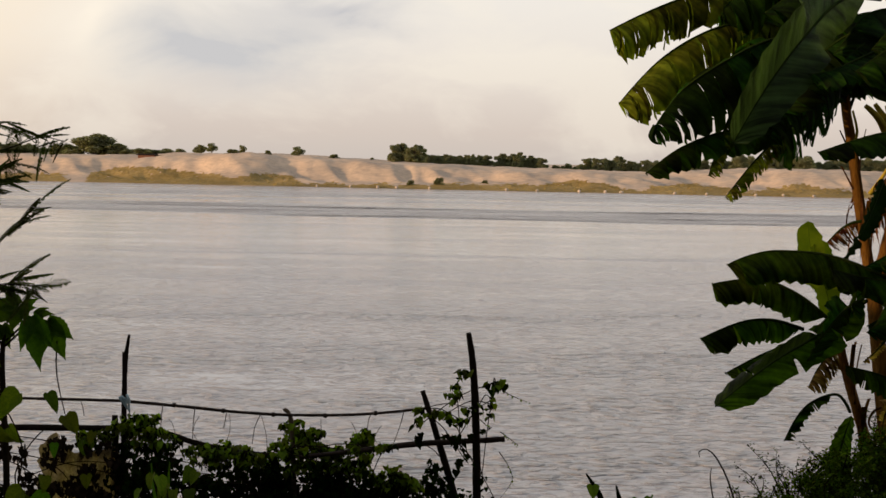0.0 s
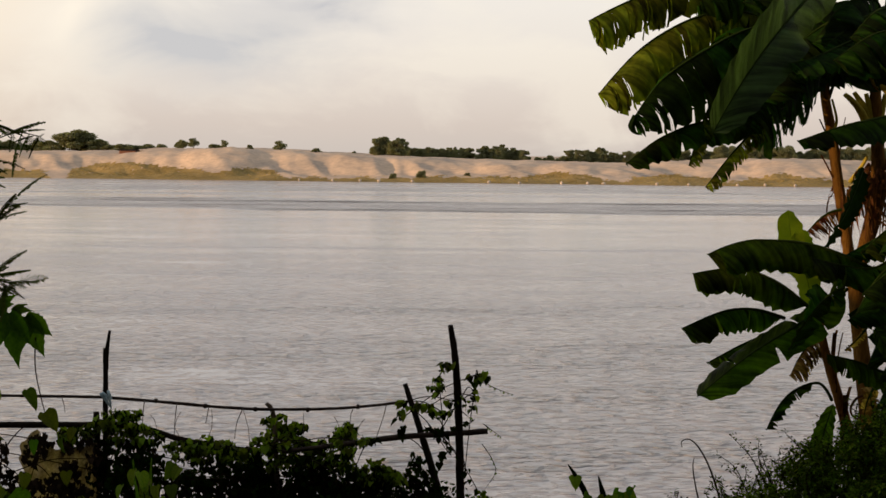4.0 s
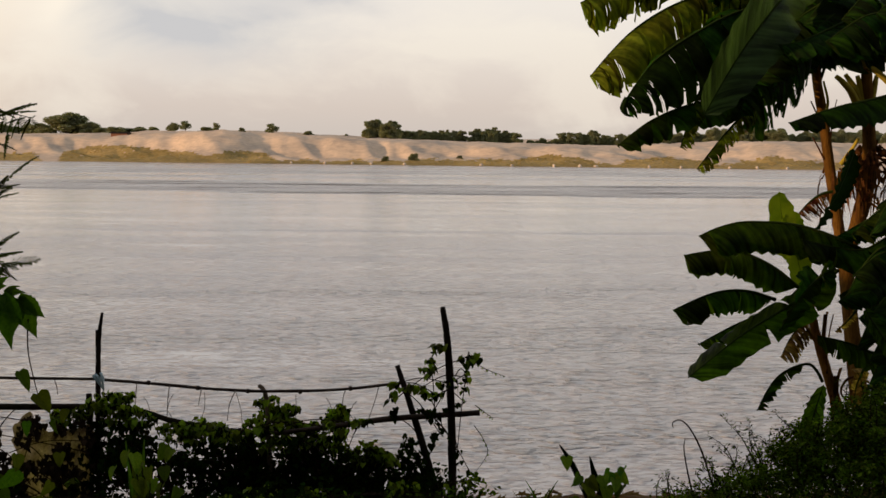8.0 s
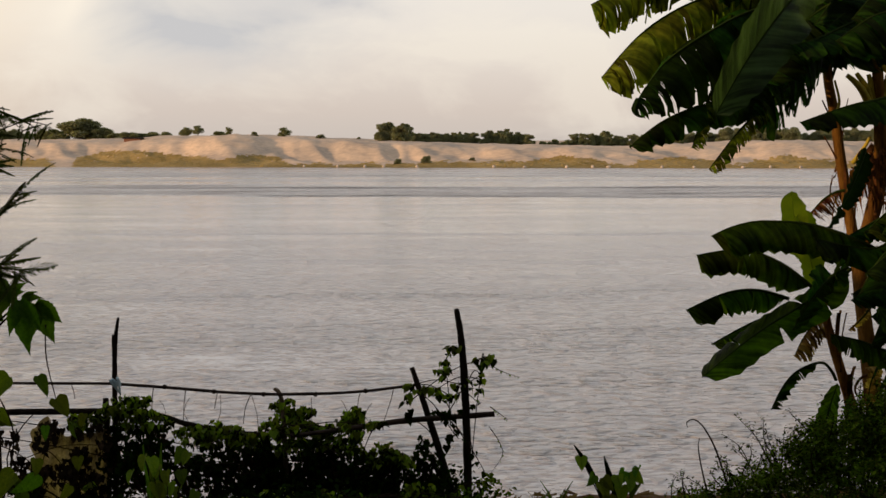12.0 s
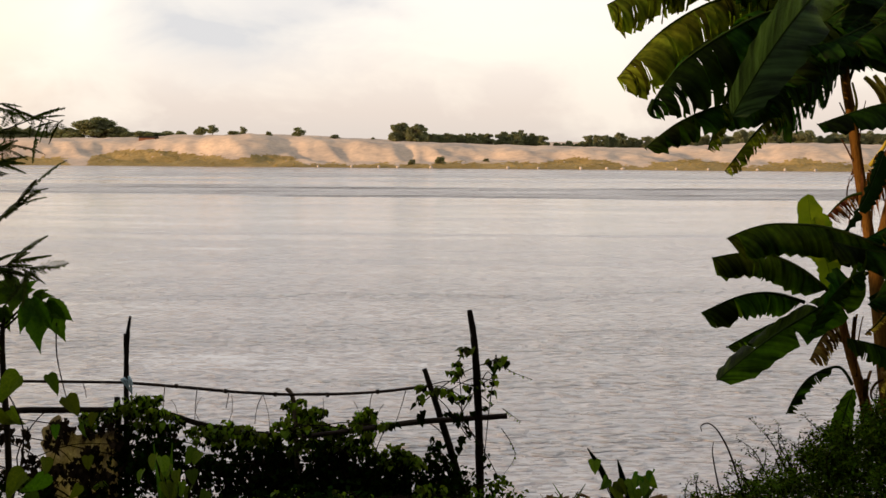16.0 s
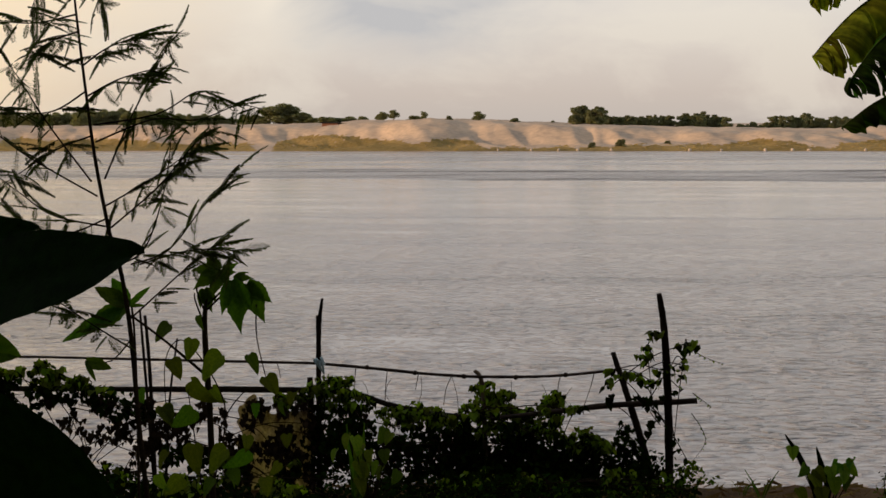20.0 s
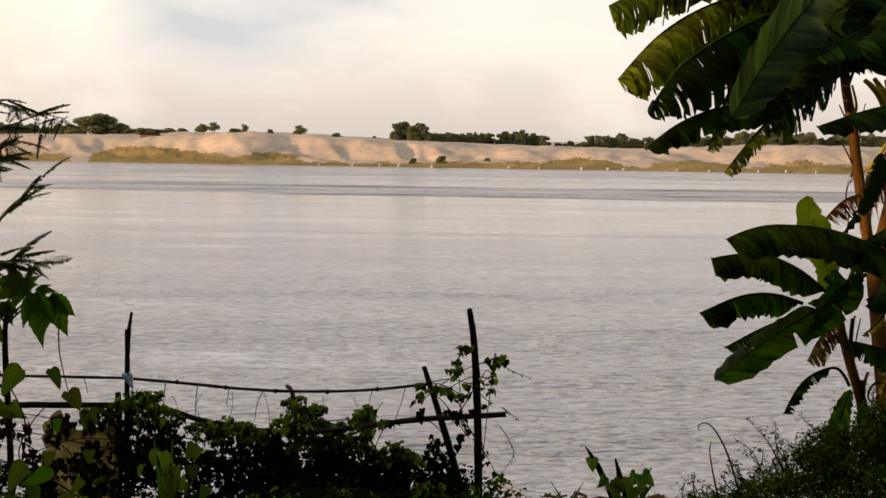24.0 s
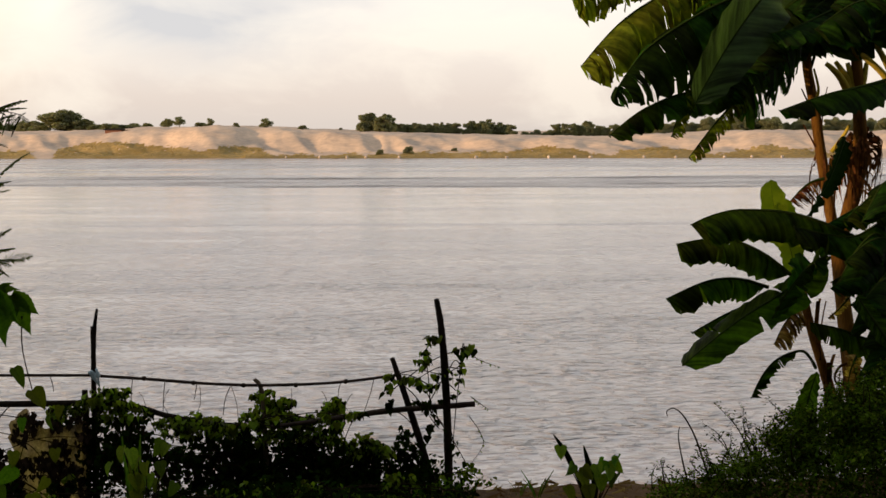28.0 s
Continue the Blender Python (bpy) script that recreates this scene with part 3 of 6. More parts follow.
# dry grass over the slumped face: bearing from, to, height above water from, to
GRASSY = ((-0.258, -0.135, 3.6, 0.6, 0.75), (-0.160, -0.106, 2.8, 1.2, 0.5), (-0.33, -0.27, 1.9, 1.0, 0.6), (0.02, 0.125, 1.75, 1.0, 0.25), (0.05, 0.10, 2.3, 1.4, 0.6), (0.125, 0.21, 1.7, 0.8, 0.25), (0.20, 0.30, 1.9, 1.0, 0.3), (-0.02, 0.03, 1.2, 1.0, 0.4), (-0.5, -0.31, 2.8, 1.0, 0.3), (-0.11, 0.03, 0.75, 1.0, 0.3))


def turf_room(x, y, z):
    """How far below the ragged upper edge of the grass a spot lies, in metres."""
    rx, best = x / y, -9.0
    for b0, b1, cap, skew, bulge in GRASSY:
        if b0 < rx < b1:
            mid = math.sin(math.pi * ((rx - b0) / (b1 - b0)) ** skew) ** bulge
            best = max(best, cap * mid - z)
    return best + 0.8 * noise.noise((x * 0.09, 0, 6)) + 0.5 * noise.noise((x * 0.25, y * 0.2, 2)) + 0.35 * noise.noise((x * 0.9, y * 0.7, 5))


grass = Shape()
for x in np.arange(-165, 105, 0.8):
    start = shore(x) + 0.4
    for y in np.arange(start, start + 25, 0.8):
        if turf_room(x, y, far_height(x, y)) < 0.05:
            continue
        q = [(x - 0.41, y - 0.41), (x + 0.41, y - 0.41), (x + 0.41, y + 0.41), (x - 0.41, y + 0.41)]
        grass.add([(u, v, far_height(u, v) + 0.05 + 0.05 * noise.noise((u * 0.9, v * 0.9, 3))) for u, v in q], [(0, 1, 2, 3)])
for k in range(26000):
    x = rng.uniform(-165, 105)
    y = shore(x) + rng.uniform(0.3, 25)
    z = far_height(x, y)
    if turf_room(x, y, z) < rng.uniform(-0.25, 0.25):
        continue
    h, w, a = rng.uniform(0.04, 0.12), rng.uniform(0.3, 0.9), rng.uniform(0, math.pi)
    dx, dy, lx = math.cos(a) * w / 2, math.sin(a) * w / 2, rng.uniform(-0.15, 0.15)
    grass.add([(x - dx, y - dy, z), (x + dx, y + dy, z), (x + dx * 1.2 + lx, y + dy, z + h * 0.8), (x + lx, y, z + h), (x - dx * 1.2 + lx, y - dy, z + h * 0.7)], [(0, 1, 2, 3, 4)])
solid("bank_grass", grass, DRY_GRASS, "olive and straw-coloured grass over the foot of the sand bluff", "grass", "stuff", False)
# two dark tufts half way down the face, and pale clods at the water's edge
for rx, y, w, h in ((-0.0135, 320, 2.6, 1.5), (-0.033, 321, 2.0, 1.2), (0.018, 322, 1.6, 0.7)):
    stand(SHRUB, rx * y, y, (w / 3.4, h / 2.0), 30, "small dark tuft on the face of the sand bluff")


def lump(radii, seed, rings=6, sides=9):
    s, v = Shape(), []
    for i in range(rings + 1):
        a = math.pi * i / rings
        for j in range(sides):
            b = 2 * math.pi * j / sides
            d = Vector((math.sin(a) * math.cos(b), math.sin(a) * math.sin(b), math.cos(a)))
            k = 1 + 0.3 * noise.noise(d * 1.7 + Vector((seed, 0, 0)))
            v.append((d.x * radii[0] * k, d.y * radii[1] * k, d.z * radii[2] * k))
    return s.add(v, [(i * sides + j, i * sides + (j + 1) % sides, (i + 1) * sides + (j + 1) % sides, (i + 1) * sides + j) for i in range(rings) for j in range(sides)])


clod = solid("sand_clod", lump((0.42, 0.34, 0.33), 3), PALE, "pale clod of sand at the far water's edge", "clod", group="clods at the water's edge")
spots = [-0.098, -0.075, -0.056, -0.043, -0.02, 0.033, 0.054, 0.083, 0.101, 0.112, 0.149, 0.171, 0.186, 0.205, 0.224, 0.245]
for k, rx in enumerate(spots):
    x = rx * (shore(rx * 315) + 0.4)
    y = shore(x) + 0.5
    m = pose(x, y, far_height(x, y) + 0.12, 0, 0, 40 * k)
    ob = clod if k == 0 else copy_thing(clod, m)
    ob.matrix_basis = m
    ob.scale = (rng.uniform(0.7, 1.5), 1, rng.uniform(0.8, 1.3))


def box(s, c, size, turn=0.0):
    m = Matrix.Translation(c) @ Matrix.Rotation(turn, 4, "Z")
    v = [m @ Vector((x * size[0] / 2, y * size[1] / 2, z * size[2] / 2)) for x, y, z in ((-1, -1, -1), (1, -1, -1), (1, 1, -1), (-1, 1, -1), (-1, -1, 1), (1, -1, 1), (1, 1, 1), (-1, 1, 1))]
    return s.add(v, [(3, 2, 1, 0), (4, 5, 6, 7), (0, 1, 5, 4), (1, 2, 6, 5), (2, 3, 7, 6), (3, 0, 4, 7)])


hx, hy = -0.2155 * 357, 357
hz = far_height(hx, hy)
hut = thing("shed", (hx, hy, hz - 0.2), "low reddish clay shed on the far crest", "shed")
part("wall", box(Shape(), (hx, hy, hz + 0.2), (4.0, 2.4, 0.8)), BRICK_RED, hut, smooth=False)
roof = Shape()
roof.add([(hx - 2.5, hy - 1.5, hz + 0.6), (hx + 2.5, hy - 1.5, hz + 0.6), (hx + 2.5, hy + 1.5, hz + 0.6), (hx - 2.5, hy + 1.5, hz + 0.6), (hx - 2.5, hy, hz + 0.95), (hx + 2.5, hy, hz + 0.95)], [(3, 2, 1, 0), (0, 1, 5, 4), (2, 3, 4, 5), (0, 4, 3), (1, 2, 5)])
part("roof", roof, OLD_WOOD, hut, smooth=False)
part("lean_to", box(Shape(), (hx + 3.4, hy - 0.2, hz + 0.2), (2.0, 1.8, 0.8)), BARK, hut, smooth=False)
mx, my = 0.1907 * 440, 440
mz = far_height(mx, my)
mast = thing("mast", (mx, my, mz - 0.3), "thin lattice mast standing behind the far trees", "mast")
for k in range(3):
    a = k * 2.09
    part("leg", rod([(mx + 0.45 * math.cos(a), my + 0.45 * math.sin(a), mz - 0.3), (mx + 0.1 * math.cos(a), my + 0.1 * math.sin(a), mz + 8.6)], [0.07, 0.05], sides=5), WIRE, mast)
for k in range(9):
    z, q = mz + 0.6 + k * 0.85, 0.45 - 0.038 * k
    part("brace", rod([(mx - q, my - q / 2, z), (mx + q, my - q / 2, z + 0.5)], [0.04, 0.04], sides=4, n=1), WIRE, mast)


# ---- banana plants ----
def banana_leaf(plant, line, width, material, seed, droop=0.9, roll=0.0, tears=9, gap=0.25, blunt=0.35, stalk=0.14, label="", side=None, plumb=0.0, rib=0.009):
    """A leaf along the midrib line (stalk end first). droop: how far, in radians, the halves hang from level; tears: slits in each half."""
    rng = np.random.default_rng(seed)
    n = 40
    c = smooth_line(line, n)
    d = np.gradient(c, axis=0)
    d /= np.linalg.norm(d, axis=1)[:, None]
    base = np.array(side if side is not None else (0.25, 1.0, 0.15), float)
    shape = Shape()

    def at(s):
        k = s * n
        i = min(int(k), n - 1)
        u = k - i
        t = d[i] * (1 - u) + d[min(i + 1, n)] * u
        return c[i] * (1 - u) + c[min(i + 1, n)] * u, t / np.linalg.norm(t)

    def half_width(s):
        q = (s - stalk) / (1 - stalk)
        return width * min(1, (q / 0.16) ** 0.6 if q > 0 else 0) * max(0.0, 1 - max(0, (q - (1 - blunt)) / blunt) ** 2.2) ** 0.6

    for sgn in (-1, 1):
        cuts = sorted({stalk, 1.0, *(rng.uniform(stalk + 0.05, 0.98, tears))})
        for s0, s1 in zip(cuts[:-1], cuts[1:]):
            rows = max(2, int((s1 - s0) * 26) + 1)
            torn = tears > 9
            loose, sag, cut = rng.uniform(0.15 * gap, gap) * (s1 - s0), droop + rng.normal(0, 0.13) * (1 if tears > 3 else 0.3), rng.uniform(0.82 if torn else 0.88, 1.05)
            swing, twist = rng.normal(0, 0.005 if torn else 0.0), rng.normal(0, 0.008 if torn else 0.0)
            ends = rng.uniform(0.9 if torn else 0.97, 1.04, rows)
            v, uv, cols = [], [], 5
            for r in range(rows):
                f = r / (rows - 1)
                s = s0 + (s1 - s0) * f
                for q in range(cols):
                    u = q / (cols - 1)
                    p, t = at(min(1, max(0, s + (0.5 - f) * loose * u * 1.6)))
                    across = np.cross(t, np.cross(base, t))
                    across /= np.linalg.norm(across) + 1e-9
                    above = np.cross(across, t)
                    above *= 1 if above[2] >= 0 else -1
                    ca, sa = math.cos(roll), math.sin(roll)
                    a2, b2 = across * ca + above * sa, above * ca - across * sa
                    w = half_width(s) * u * cut * (ends[r] if q == cols - 1 else 1)
                    bend = sag * (0.55 + 0.6 * u)
                    rip = 0.012 * math.sin(s * 90 + sgn) * u + twist * (f - 0.5) * u
                    way = sgn * a2 * math.cos(bend) - b2 * math.sin(bend)
                    way = way * (1 - plumb * u) + np.array((0, 0, -plumb * u))
                    out = p + way * w / (np.linalg.norm(way) + 1e-9) + b2 * rip
                    out += t * swing * u * u
                    v.append(out)
                    uv.append((s * 2.2 + 0.25 * u, u))
            shape.add(v, [(r * cols + q, r * cols + q + 1, (r + 1) * cols + q + 1, (r + 1) * cols + q) for r in range(rows - 1) for q in range(cols - 1)], uv)
    leaf = part("leaf", shape, material, plant, label)
    part("midrib", rod([tuple(p) for p in c[::5]] + [tuple(c[-1])] if n % 5 else [tuple(p) for p in c[::5]], [rib * 1.3, rib, rib * 0.7, rib * 0.25], sides=6, n=24), MIDRIB, leaf)
    return leaf


def pseudostem(plant, points, radii, seed, label="", skin=STEM):
    rng = np.random.default_rng(seed)
    stem = part("stem", tube(Shape(), points, radii, sides=12, n=22, rough=0.05, rng=rng), skin, plant, label)
    # overlapping old sheaths that peel off the stem
    line = smooth_line(points, 30)
    for k in range(7):
        i = int(rng.integers(2, 24))
        p, r = line[i], np.interp(i / 30, np.linspace(0, 1, len(radii)), radii)
        a0, s, v = rng.uniform(0, 6.28), Shape(), []
        long = rng.uniform(0.12, 0.3)
        for e in range(5):
            f = e / 4
            for q in range(4):
                a = a0 + (q - 1.5) * 0.36 * (1 - 0.6 * f)
                rr = r * 1.04 + 0.03 * f * f
                c = line[min(30, i)] + np.array((math.cos(a) * rr, math.sin(a) * rr, long * f))
                v.append(c)
        s.add(v, [(e * 4 + q, e * 4 + q + 1, (e + 1) * 4 + q + 1, (e + 1) * 4 + q) for e in range(4) for q in range(3)])
        part("sheath", s, BANANA_DRY if k % 2 else skin, stem)
    return stem


def dry_skirt(plant, top, count, long, seed, spread=0.12, wide=0.011):
    """Dead brown leaf strips that hang round a stem."""
    rng = np.random.default_rng(seed)
    for k in range(count):
        s = Shape()
        a, l = rng.uniform(0, 6.28), long * rng.uniform(0.6, 1.1)
        p0 = np.array(top) + (math.cos(a) * 0.05, math.sin(a) * 0.05, rng.uniform(-0.1, 0.1))
        p1 = p0 + (math.cos(a) * spread, math.sin(a) * spread, -0.25 * l)
        p2 = p0 + (math.cos(a) * spread * rng.uniform(0.2, 1.2), math.sin(a) * spread * 1.1, -l)
        line = smooth_line([p0, p1, p2], 8)
        w = rng.uniform(0.003, wide)
        t = np.array((-math.sin(a), math.cos(a), 0))
        v = [q + t * w * e * math.sin(math.pi * (0.15 + 0.8 * i / 8)) + (0, 0, 0.012 * rng.normal()) for i, q in enumerate(line) for e in (-1, 0.1, 1)]
        s.add(v, [(i * 3 + e, i * 3 + e + 1, i * 3 + e + 4, i * 3 + e + 3) for i in range(8) for e in (0, 1)])
        part("dead_strip", s, BANANA_DRY, plant)


tall = thing("banana_plant", (2.918, 9.605, 4.095), "tall banana plant with torn green and yellow-lit leaves", "banana plant", "bananas on the bank")
pseudostem(tall, [(2.922, 9.600, 3.884), (2.838, 9.600, 4.461), (2.792, 9.600, 4.767), (2.751, 9.600, 5.034), (2.757, 9.600, 5.280), (2.805, 9.600, 5.469), (2.852, 9.600, 5.676), (2.865, 9.600, 5.901), (2.850, 9.600, 6.200), (2.820, 9.600, 6.645)], [0.05, 0.045, 0.045, 0.046, 0.055, 0.044, 0.036], 1, "brown and ochre stem wrapped in dead sheaths")
dry_skirt(tall, [(2.844, 9.550, 5.872)][0], 46, 0.24, 2, 0.10, 0.016)
dry_skirt(tall, [(2.815, 9.550, 5.696)][0], 22, 0.24, 3, 0.07, 0.018)
banana_leaf(tall, [(2.191, 9.600, 7.360), (1.808, 9.500, 7.240), (1.372, 9.400, 7.073), (1.106, 9.300, 6.955), (0.909, 9.200, 6.851)], 0.25, BANANA_OLD_LIT, 11, 1.38, tears=26, gap=0.22, blunt=0.2, plumb=0.6, label="long leaf torn into hanging strips, light through it painted yellow")
banana_leaf(tall, [(2.281, 9.600, 6.865), (1.882, 9.500, 6.951), (1.540, 9.400, 6.865), (1.224, 9.300, 6.662), (0.977, 9.200, 6.394)], 0.30, BANANA_OLD_LIT, 12, 1.3, tears=30, gap=0.16, blunt=0.3, plumb=0.5, label="leaf torn into hanging strips, light through it painted yellow")
banana_leaf(tall, [(2.402, 9.500, 6.858), (1.977, 9.300, 6.827), (1.641, 9.100, 6.676), (1.344, 9.000, 6.475), (1.150, 8.900, 6.220)], 0.38, BANANA, 13, 0.8, roll=0.75, tears=18, gap=0.16, blunt=0.5, plumb=0.4, label="dark green leaf slit into broad ribbons")
part("leaf_end", rod([(1.170, 8.900, 6.255), (1.148, 8.900, 6.193), (1.166, 8.900, 6.155), (1.201, 8.900, 6.139)], [0.016, 0.022, 0.012, 0.003], sides=7), BANANA, tall, "dark curled leaf end")
banana_leaf(tall, [(2.498, 9.100, 7.141), (2.235, 8.900, 7.001), (1.959, 8.700, 6.720), (1.744, 8.600, 6.429), (1.587, 8.600, 6.145)], 0.215, BANANA_UNDER, 14, 0.28, tears=0, gap=0.01, blunt=0.5, stalk=0.02, side=(0.62, 0.45, -0.64), label="broad whole grey-green leaf seen from below")
banana_leaf(tall, [(2.200, 9.300, 6.399), (1.910, 9.200, 6.275), (1.588, 9.100, 6.217), (1.316, 9.000, 6.105), (1.129, 9.000, 5.957)], 0.16, BANANA, 15, 1.3, tears=6, gap=0.5, blunt=0.6, plumb=0.25, label="drooping leaf torn into separate green flaps")
banana_leaf(tall, [(1.858, 9.200, 6.528), (1.701, 9.100, 6.398), (1.612, 9.100, 6.204), (1.535, 9.100, 5.950)], 0.10, BANANA_OLD_LIT, 29, 1.15, tears=24, gap=0.6, stalk=0.3, plumb=0.4, label="pale fringed leaf end hanging down")
banana_leaf(tall, [(2.592, 9.500, 6.685), (2.317, 9.400, 6.596), (2.089, 9.300, 6.481), (1.947, 9.250, 6.334), (1.882, 9.200, 6.204)], 0.36, BANANA, 16, 1.42, tears=26, gap=0.15, plumb=0.6, label="dark ragged drooping leaf")
banana_leaf(tall, [(2.332, 9.400, 6.440), (2.119, 9.300, 6.301), (1.937, 9.200, 6.154), (1.797, 9.200, 5.996), (1.660, 9.200, 5.816)], 0.10, BANANA_OLD_LIT, 17, 1.15, tears=34, gap=0.6, stalk=0.32, plumb=0.5, label="withered leaf end shredded into fringes")
banana_leaf(tall, [(2.552, 8.900, 6.751), (2.354, 8.800, 6.664), (2.193, 8.700, 6.596), (2.041, 8.700, 6.561)], 0.15, BANANA, 30, 0.8, tears=4, blunt=0.5)
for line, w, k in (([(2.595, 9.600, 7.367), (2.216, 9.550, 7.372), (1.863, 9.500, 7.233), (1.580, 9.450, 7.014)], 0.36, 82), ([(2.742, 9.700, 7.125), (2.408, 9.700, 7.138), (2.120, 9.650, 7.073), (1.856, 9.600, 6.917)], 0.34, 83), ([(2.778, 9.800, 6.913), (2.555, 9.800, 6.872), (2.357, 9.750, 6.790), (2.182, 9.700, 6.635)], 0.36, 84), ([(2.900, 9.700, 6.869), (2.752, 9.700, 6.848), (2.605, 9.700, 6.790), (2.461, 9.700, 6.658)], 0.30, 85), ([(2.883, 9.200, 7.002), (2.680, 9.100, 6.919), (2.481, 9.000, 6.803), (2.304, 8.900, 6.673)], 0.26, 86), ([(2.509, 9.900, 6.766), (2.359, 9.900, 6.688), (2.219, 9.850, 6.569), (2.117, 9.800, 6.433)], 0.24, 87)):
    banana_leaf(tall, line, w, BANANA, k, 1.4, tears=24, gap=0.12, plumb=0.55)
for line in ([(2.778, 9.600, 6.244), (2.716, 9.550, 6.328), (2.649, 9.500, 6.384), (2.603, 9.500, 6.421)], [(2.793, 9.600, 6.244), (2.768, 9.600, 6.329), (2.733, 9.600, 6.385), (2.694, 9.600, 6.437)], [(2.815, 9.600, 6.244), (2.798, 9.600, 6.341), (2.773, 9.600, 6.430)], [(2.860, 9.600, 6.244), (2.884, 9.600, 6.330), (2.900, 9.600, 6.430)]):
    part("leaf_stalk", rod(line, [0.03, 0.022, 0.014], sides=8), STALK, tall, "yellow-green leaf stalk")
banana_leaf(tall, [(2.949, 9.805, 6.659), (2.715, 9.805, 6.846), (2.550, 9.905, 6.854), (2.359, 9.905, 6.739), (2.208, 9.905, 6.586)], 0.22, BANANA_OLD_LIT, 18, 1.45, tears=14, gap=0.3)
banana_leaf(tall, [(2.868, 9.605, 6.719), (2.710, 9.405, 6.992), (2.367, 9.205, 6.934), (2.169, 9.105, 6.714)], 0.30, BANANA, 19, 1.25, tears=9)
banana_leaf(tall, [(2.868, 9.605, 6.719), (3.095, 9.705, 7.137), (3.508, 9.805, 7.150), (3.942, 9.905, 6.822)], 0.28, BANANA, 20, 1.25, tears=12)
banana_leaf(tall, [(2.867, 9.605, 6.756), (2.995, 9.905, 7.499), (2.874, 10.205, 8.083), (2.563, 10.405, 8.434)], 0.27, BANANA, 21, 0.95, tears=10)
banana_leaf(tall, [(2.869, 9.605, 6.682), (2.873, 9.205, 6.760), (2.642, 8.905, 6.700), (2.350, 8.705, 6.499)], 0.26, BANANA, 22, 1.35, tears=8)

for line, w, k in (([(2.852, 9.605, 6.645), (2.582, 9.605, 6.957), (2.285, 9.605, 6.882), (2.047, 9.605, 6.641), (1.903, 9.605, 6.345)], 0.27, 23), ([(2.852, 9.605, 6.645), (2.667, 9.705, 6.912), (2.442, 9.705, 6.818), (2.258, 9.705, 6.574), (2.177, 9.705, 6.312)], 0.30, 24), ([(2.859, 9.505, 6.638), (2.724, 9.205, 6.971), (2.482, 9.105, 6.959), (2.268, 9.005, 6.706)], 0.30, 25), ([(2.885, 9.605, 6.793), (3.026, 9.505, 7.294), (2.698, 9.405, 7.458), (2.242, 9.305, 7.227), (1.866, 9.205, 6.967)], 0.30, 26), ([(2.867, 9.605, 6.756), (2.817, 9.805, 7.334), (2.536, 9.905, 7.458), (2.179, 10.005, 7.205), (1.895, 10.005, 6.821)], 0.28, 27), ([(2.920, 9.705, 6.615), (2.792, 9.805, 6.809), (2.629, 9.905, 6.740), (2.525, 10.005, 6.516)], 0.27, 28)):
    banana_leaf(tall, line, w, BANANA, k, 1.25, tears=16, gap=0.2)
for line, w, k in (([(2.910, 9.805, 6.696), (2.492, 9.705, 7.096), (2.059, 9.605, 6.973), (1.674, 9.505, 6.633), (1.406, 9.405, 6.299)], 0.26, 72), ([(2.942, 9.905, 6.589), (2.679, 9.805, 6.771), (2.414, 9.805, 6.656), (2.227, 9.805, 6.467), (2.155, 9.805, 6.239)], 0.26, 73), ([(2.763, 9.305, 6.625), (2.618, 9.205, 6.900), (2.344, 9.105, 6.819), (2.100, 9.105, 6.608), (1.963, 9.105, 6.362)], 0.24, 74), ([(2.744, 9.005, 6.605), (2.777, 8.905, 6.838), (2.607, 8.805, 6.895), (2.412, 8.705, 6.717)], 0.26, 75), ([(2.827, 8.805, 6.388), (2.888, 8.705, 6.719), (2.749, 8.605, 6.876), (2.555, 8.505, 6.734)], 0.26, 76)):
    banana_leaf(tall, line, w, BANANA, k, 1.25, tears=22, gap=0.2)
second = thing("banana_plant", (2.938, 9.905, 4.036), "slender banana plant with an ochre stem", "banana plant", "bananas on the bank")
pseudostem(second, [(2.973, 9.900, 3.818), (2.895, 9.900, 4.413), (2.836, 9.900, 4.886), (2.787, 9.900, 5.277), (2.724, 9.900, 5.627), (2.684, 9.900, 5.859), (2.642, 9.900, 6.128), (2.589, 9.900, 6.396), (2.552, 9.900, 6.663)], [0.045, 0.04, 0.038, 0.038, 0.036, 0.034, 0.028], 4, "ochre stem lit by the low sun")
for line, r in (([(2.738, 9.800, 5.845), (2.790, 9.750, 5.937), (2.824, 9.700, 6.021)], 0.017), ([(2.625, 9.800, 5.875), (2.585, 9.800, 5.951), (2.541, 9.800, 6.027)], 0.007), ([(2.580, 9.800, 6.157), (2.548, 9.800, 6.218), (2.524, 9.800, 6.267)], 0.007), ([(2.615, 9.800, 6.165), (2.639, 9.800, 6.260), (2.605, 9.800, 6.400)], 0.012)):
    part("leaf_stalk", rod(line, [r, r * 0.8, r * 0.6], sides=7), STALK if r > 0.01 else BANANA_DRY, second, "green leaf stalk" if r > 0.01 else "dead brown leaf stalk")
banana_leaf(second, [(2.607, 9.905, 6.396), (2.570, 9.905, 6.816), (2.355, 9.905, 6.967), (2.130, 9.905, 6.662)], 0.22, BANANA, 31, 1.35, tears=10)
banana_leaf(second, [(2.607, 9.905, 6.396), (2.681, 9.805, 6.657), (2.804, 9.705, 6.726), (2.967, 9.605, 6.534)], 0.22, BANANA, 32, 1.35, tears=10)
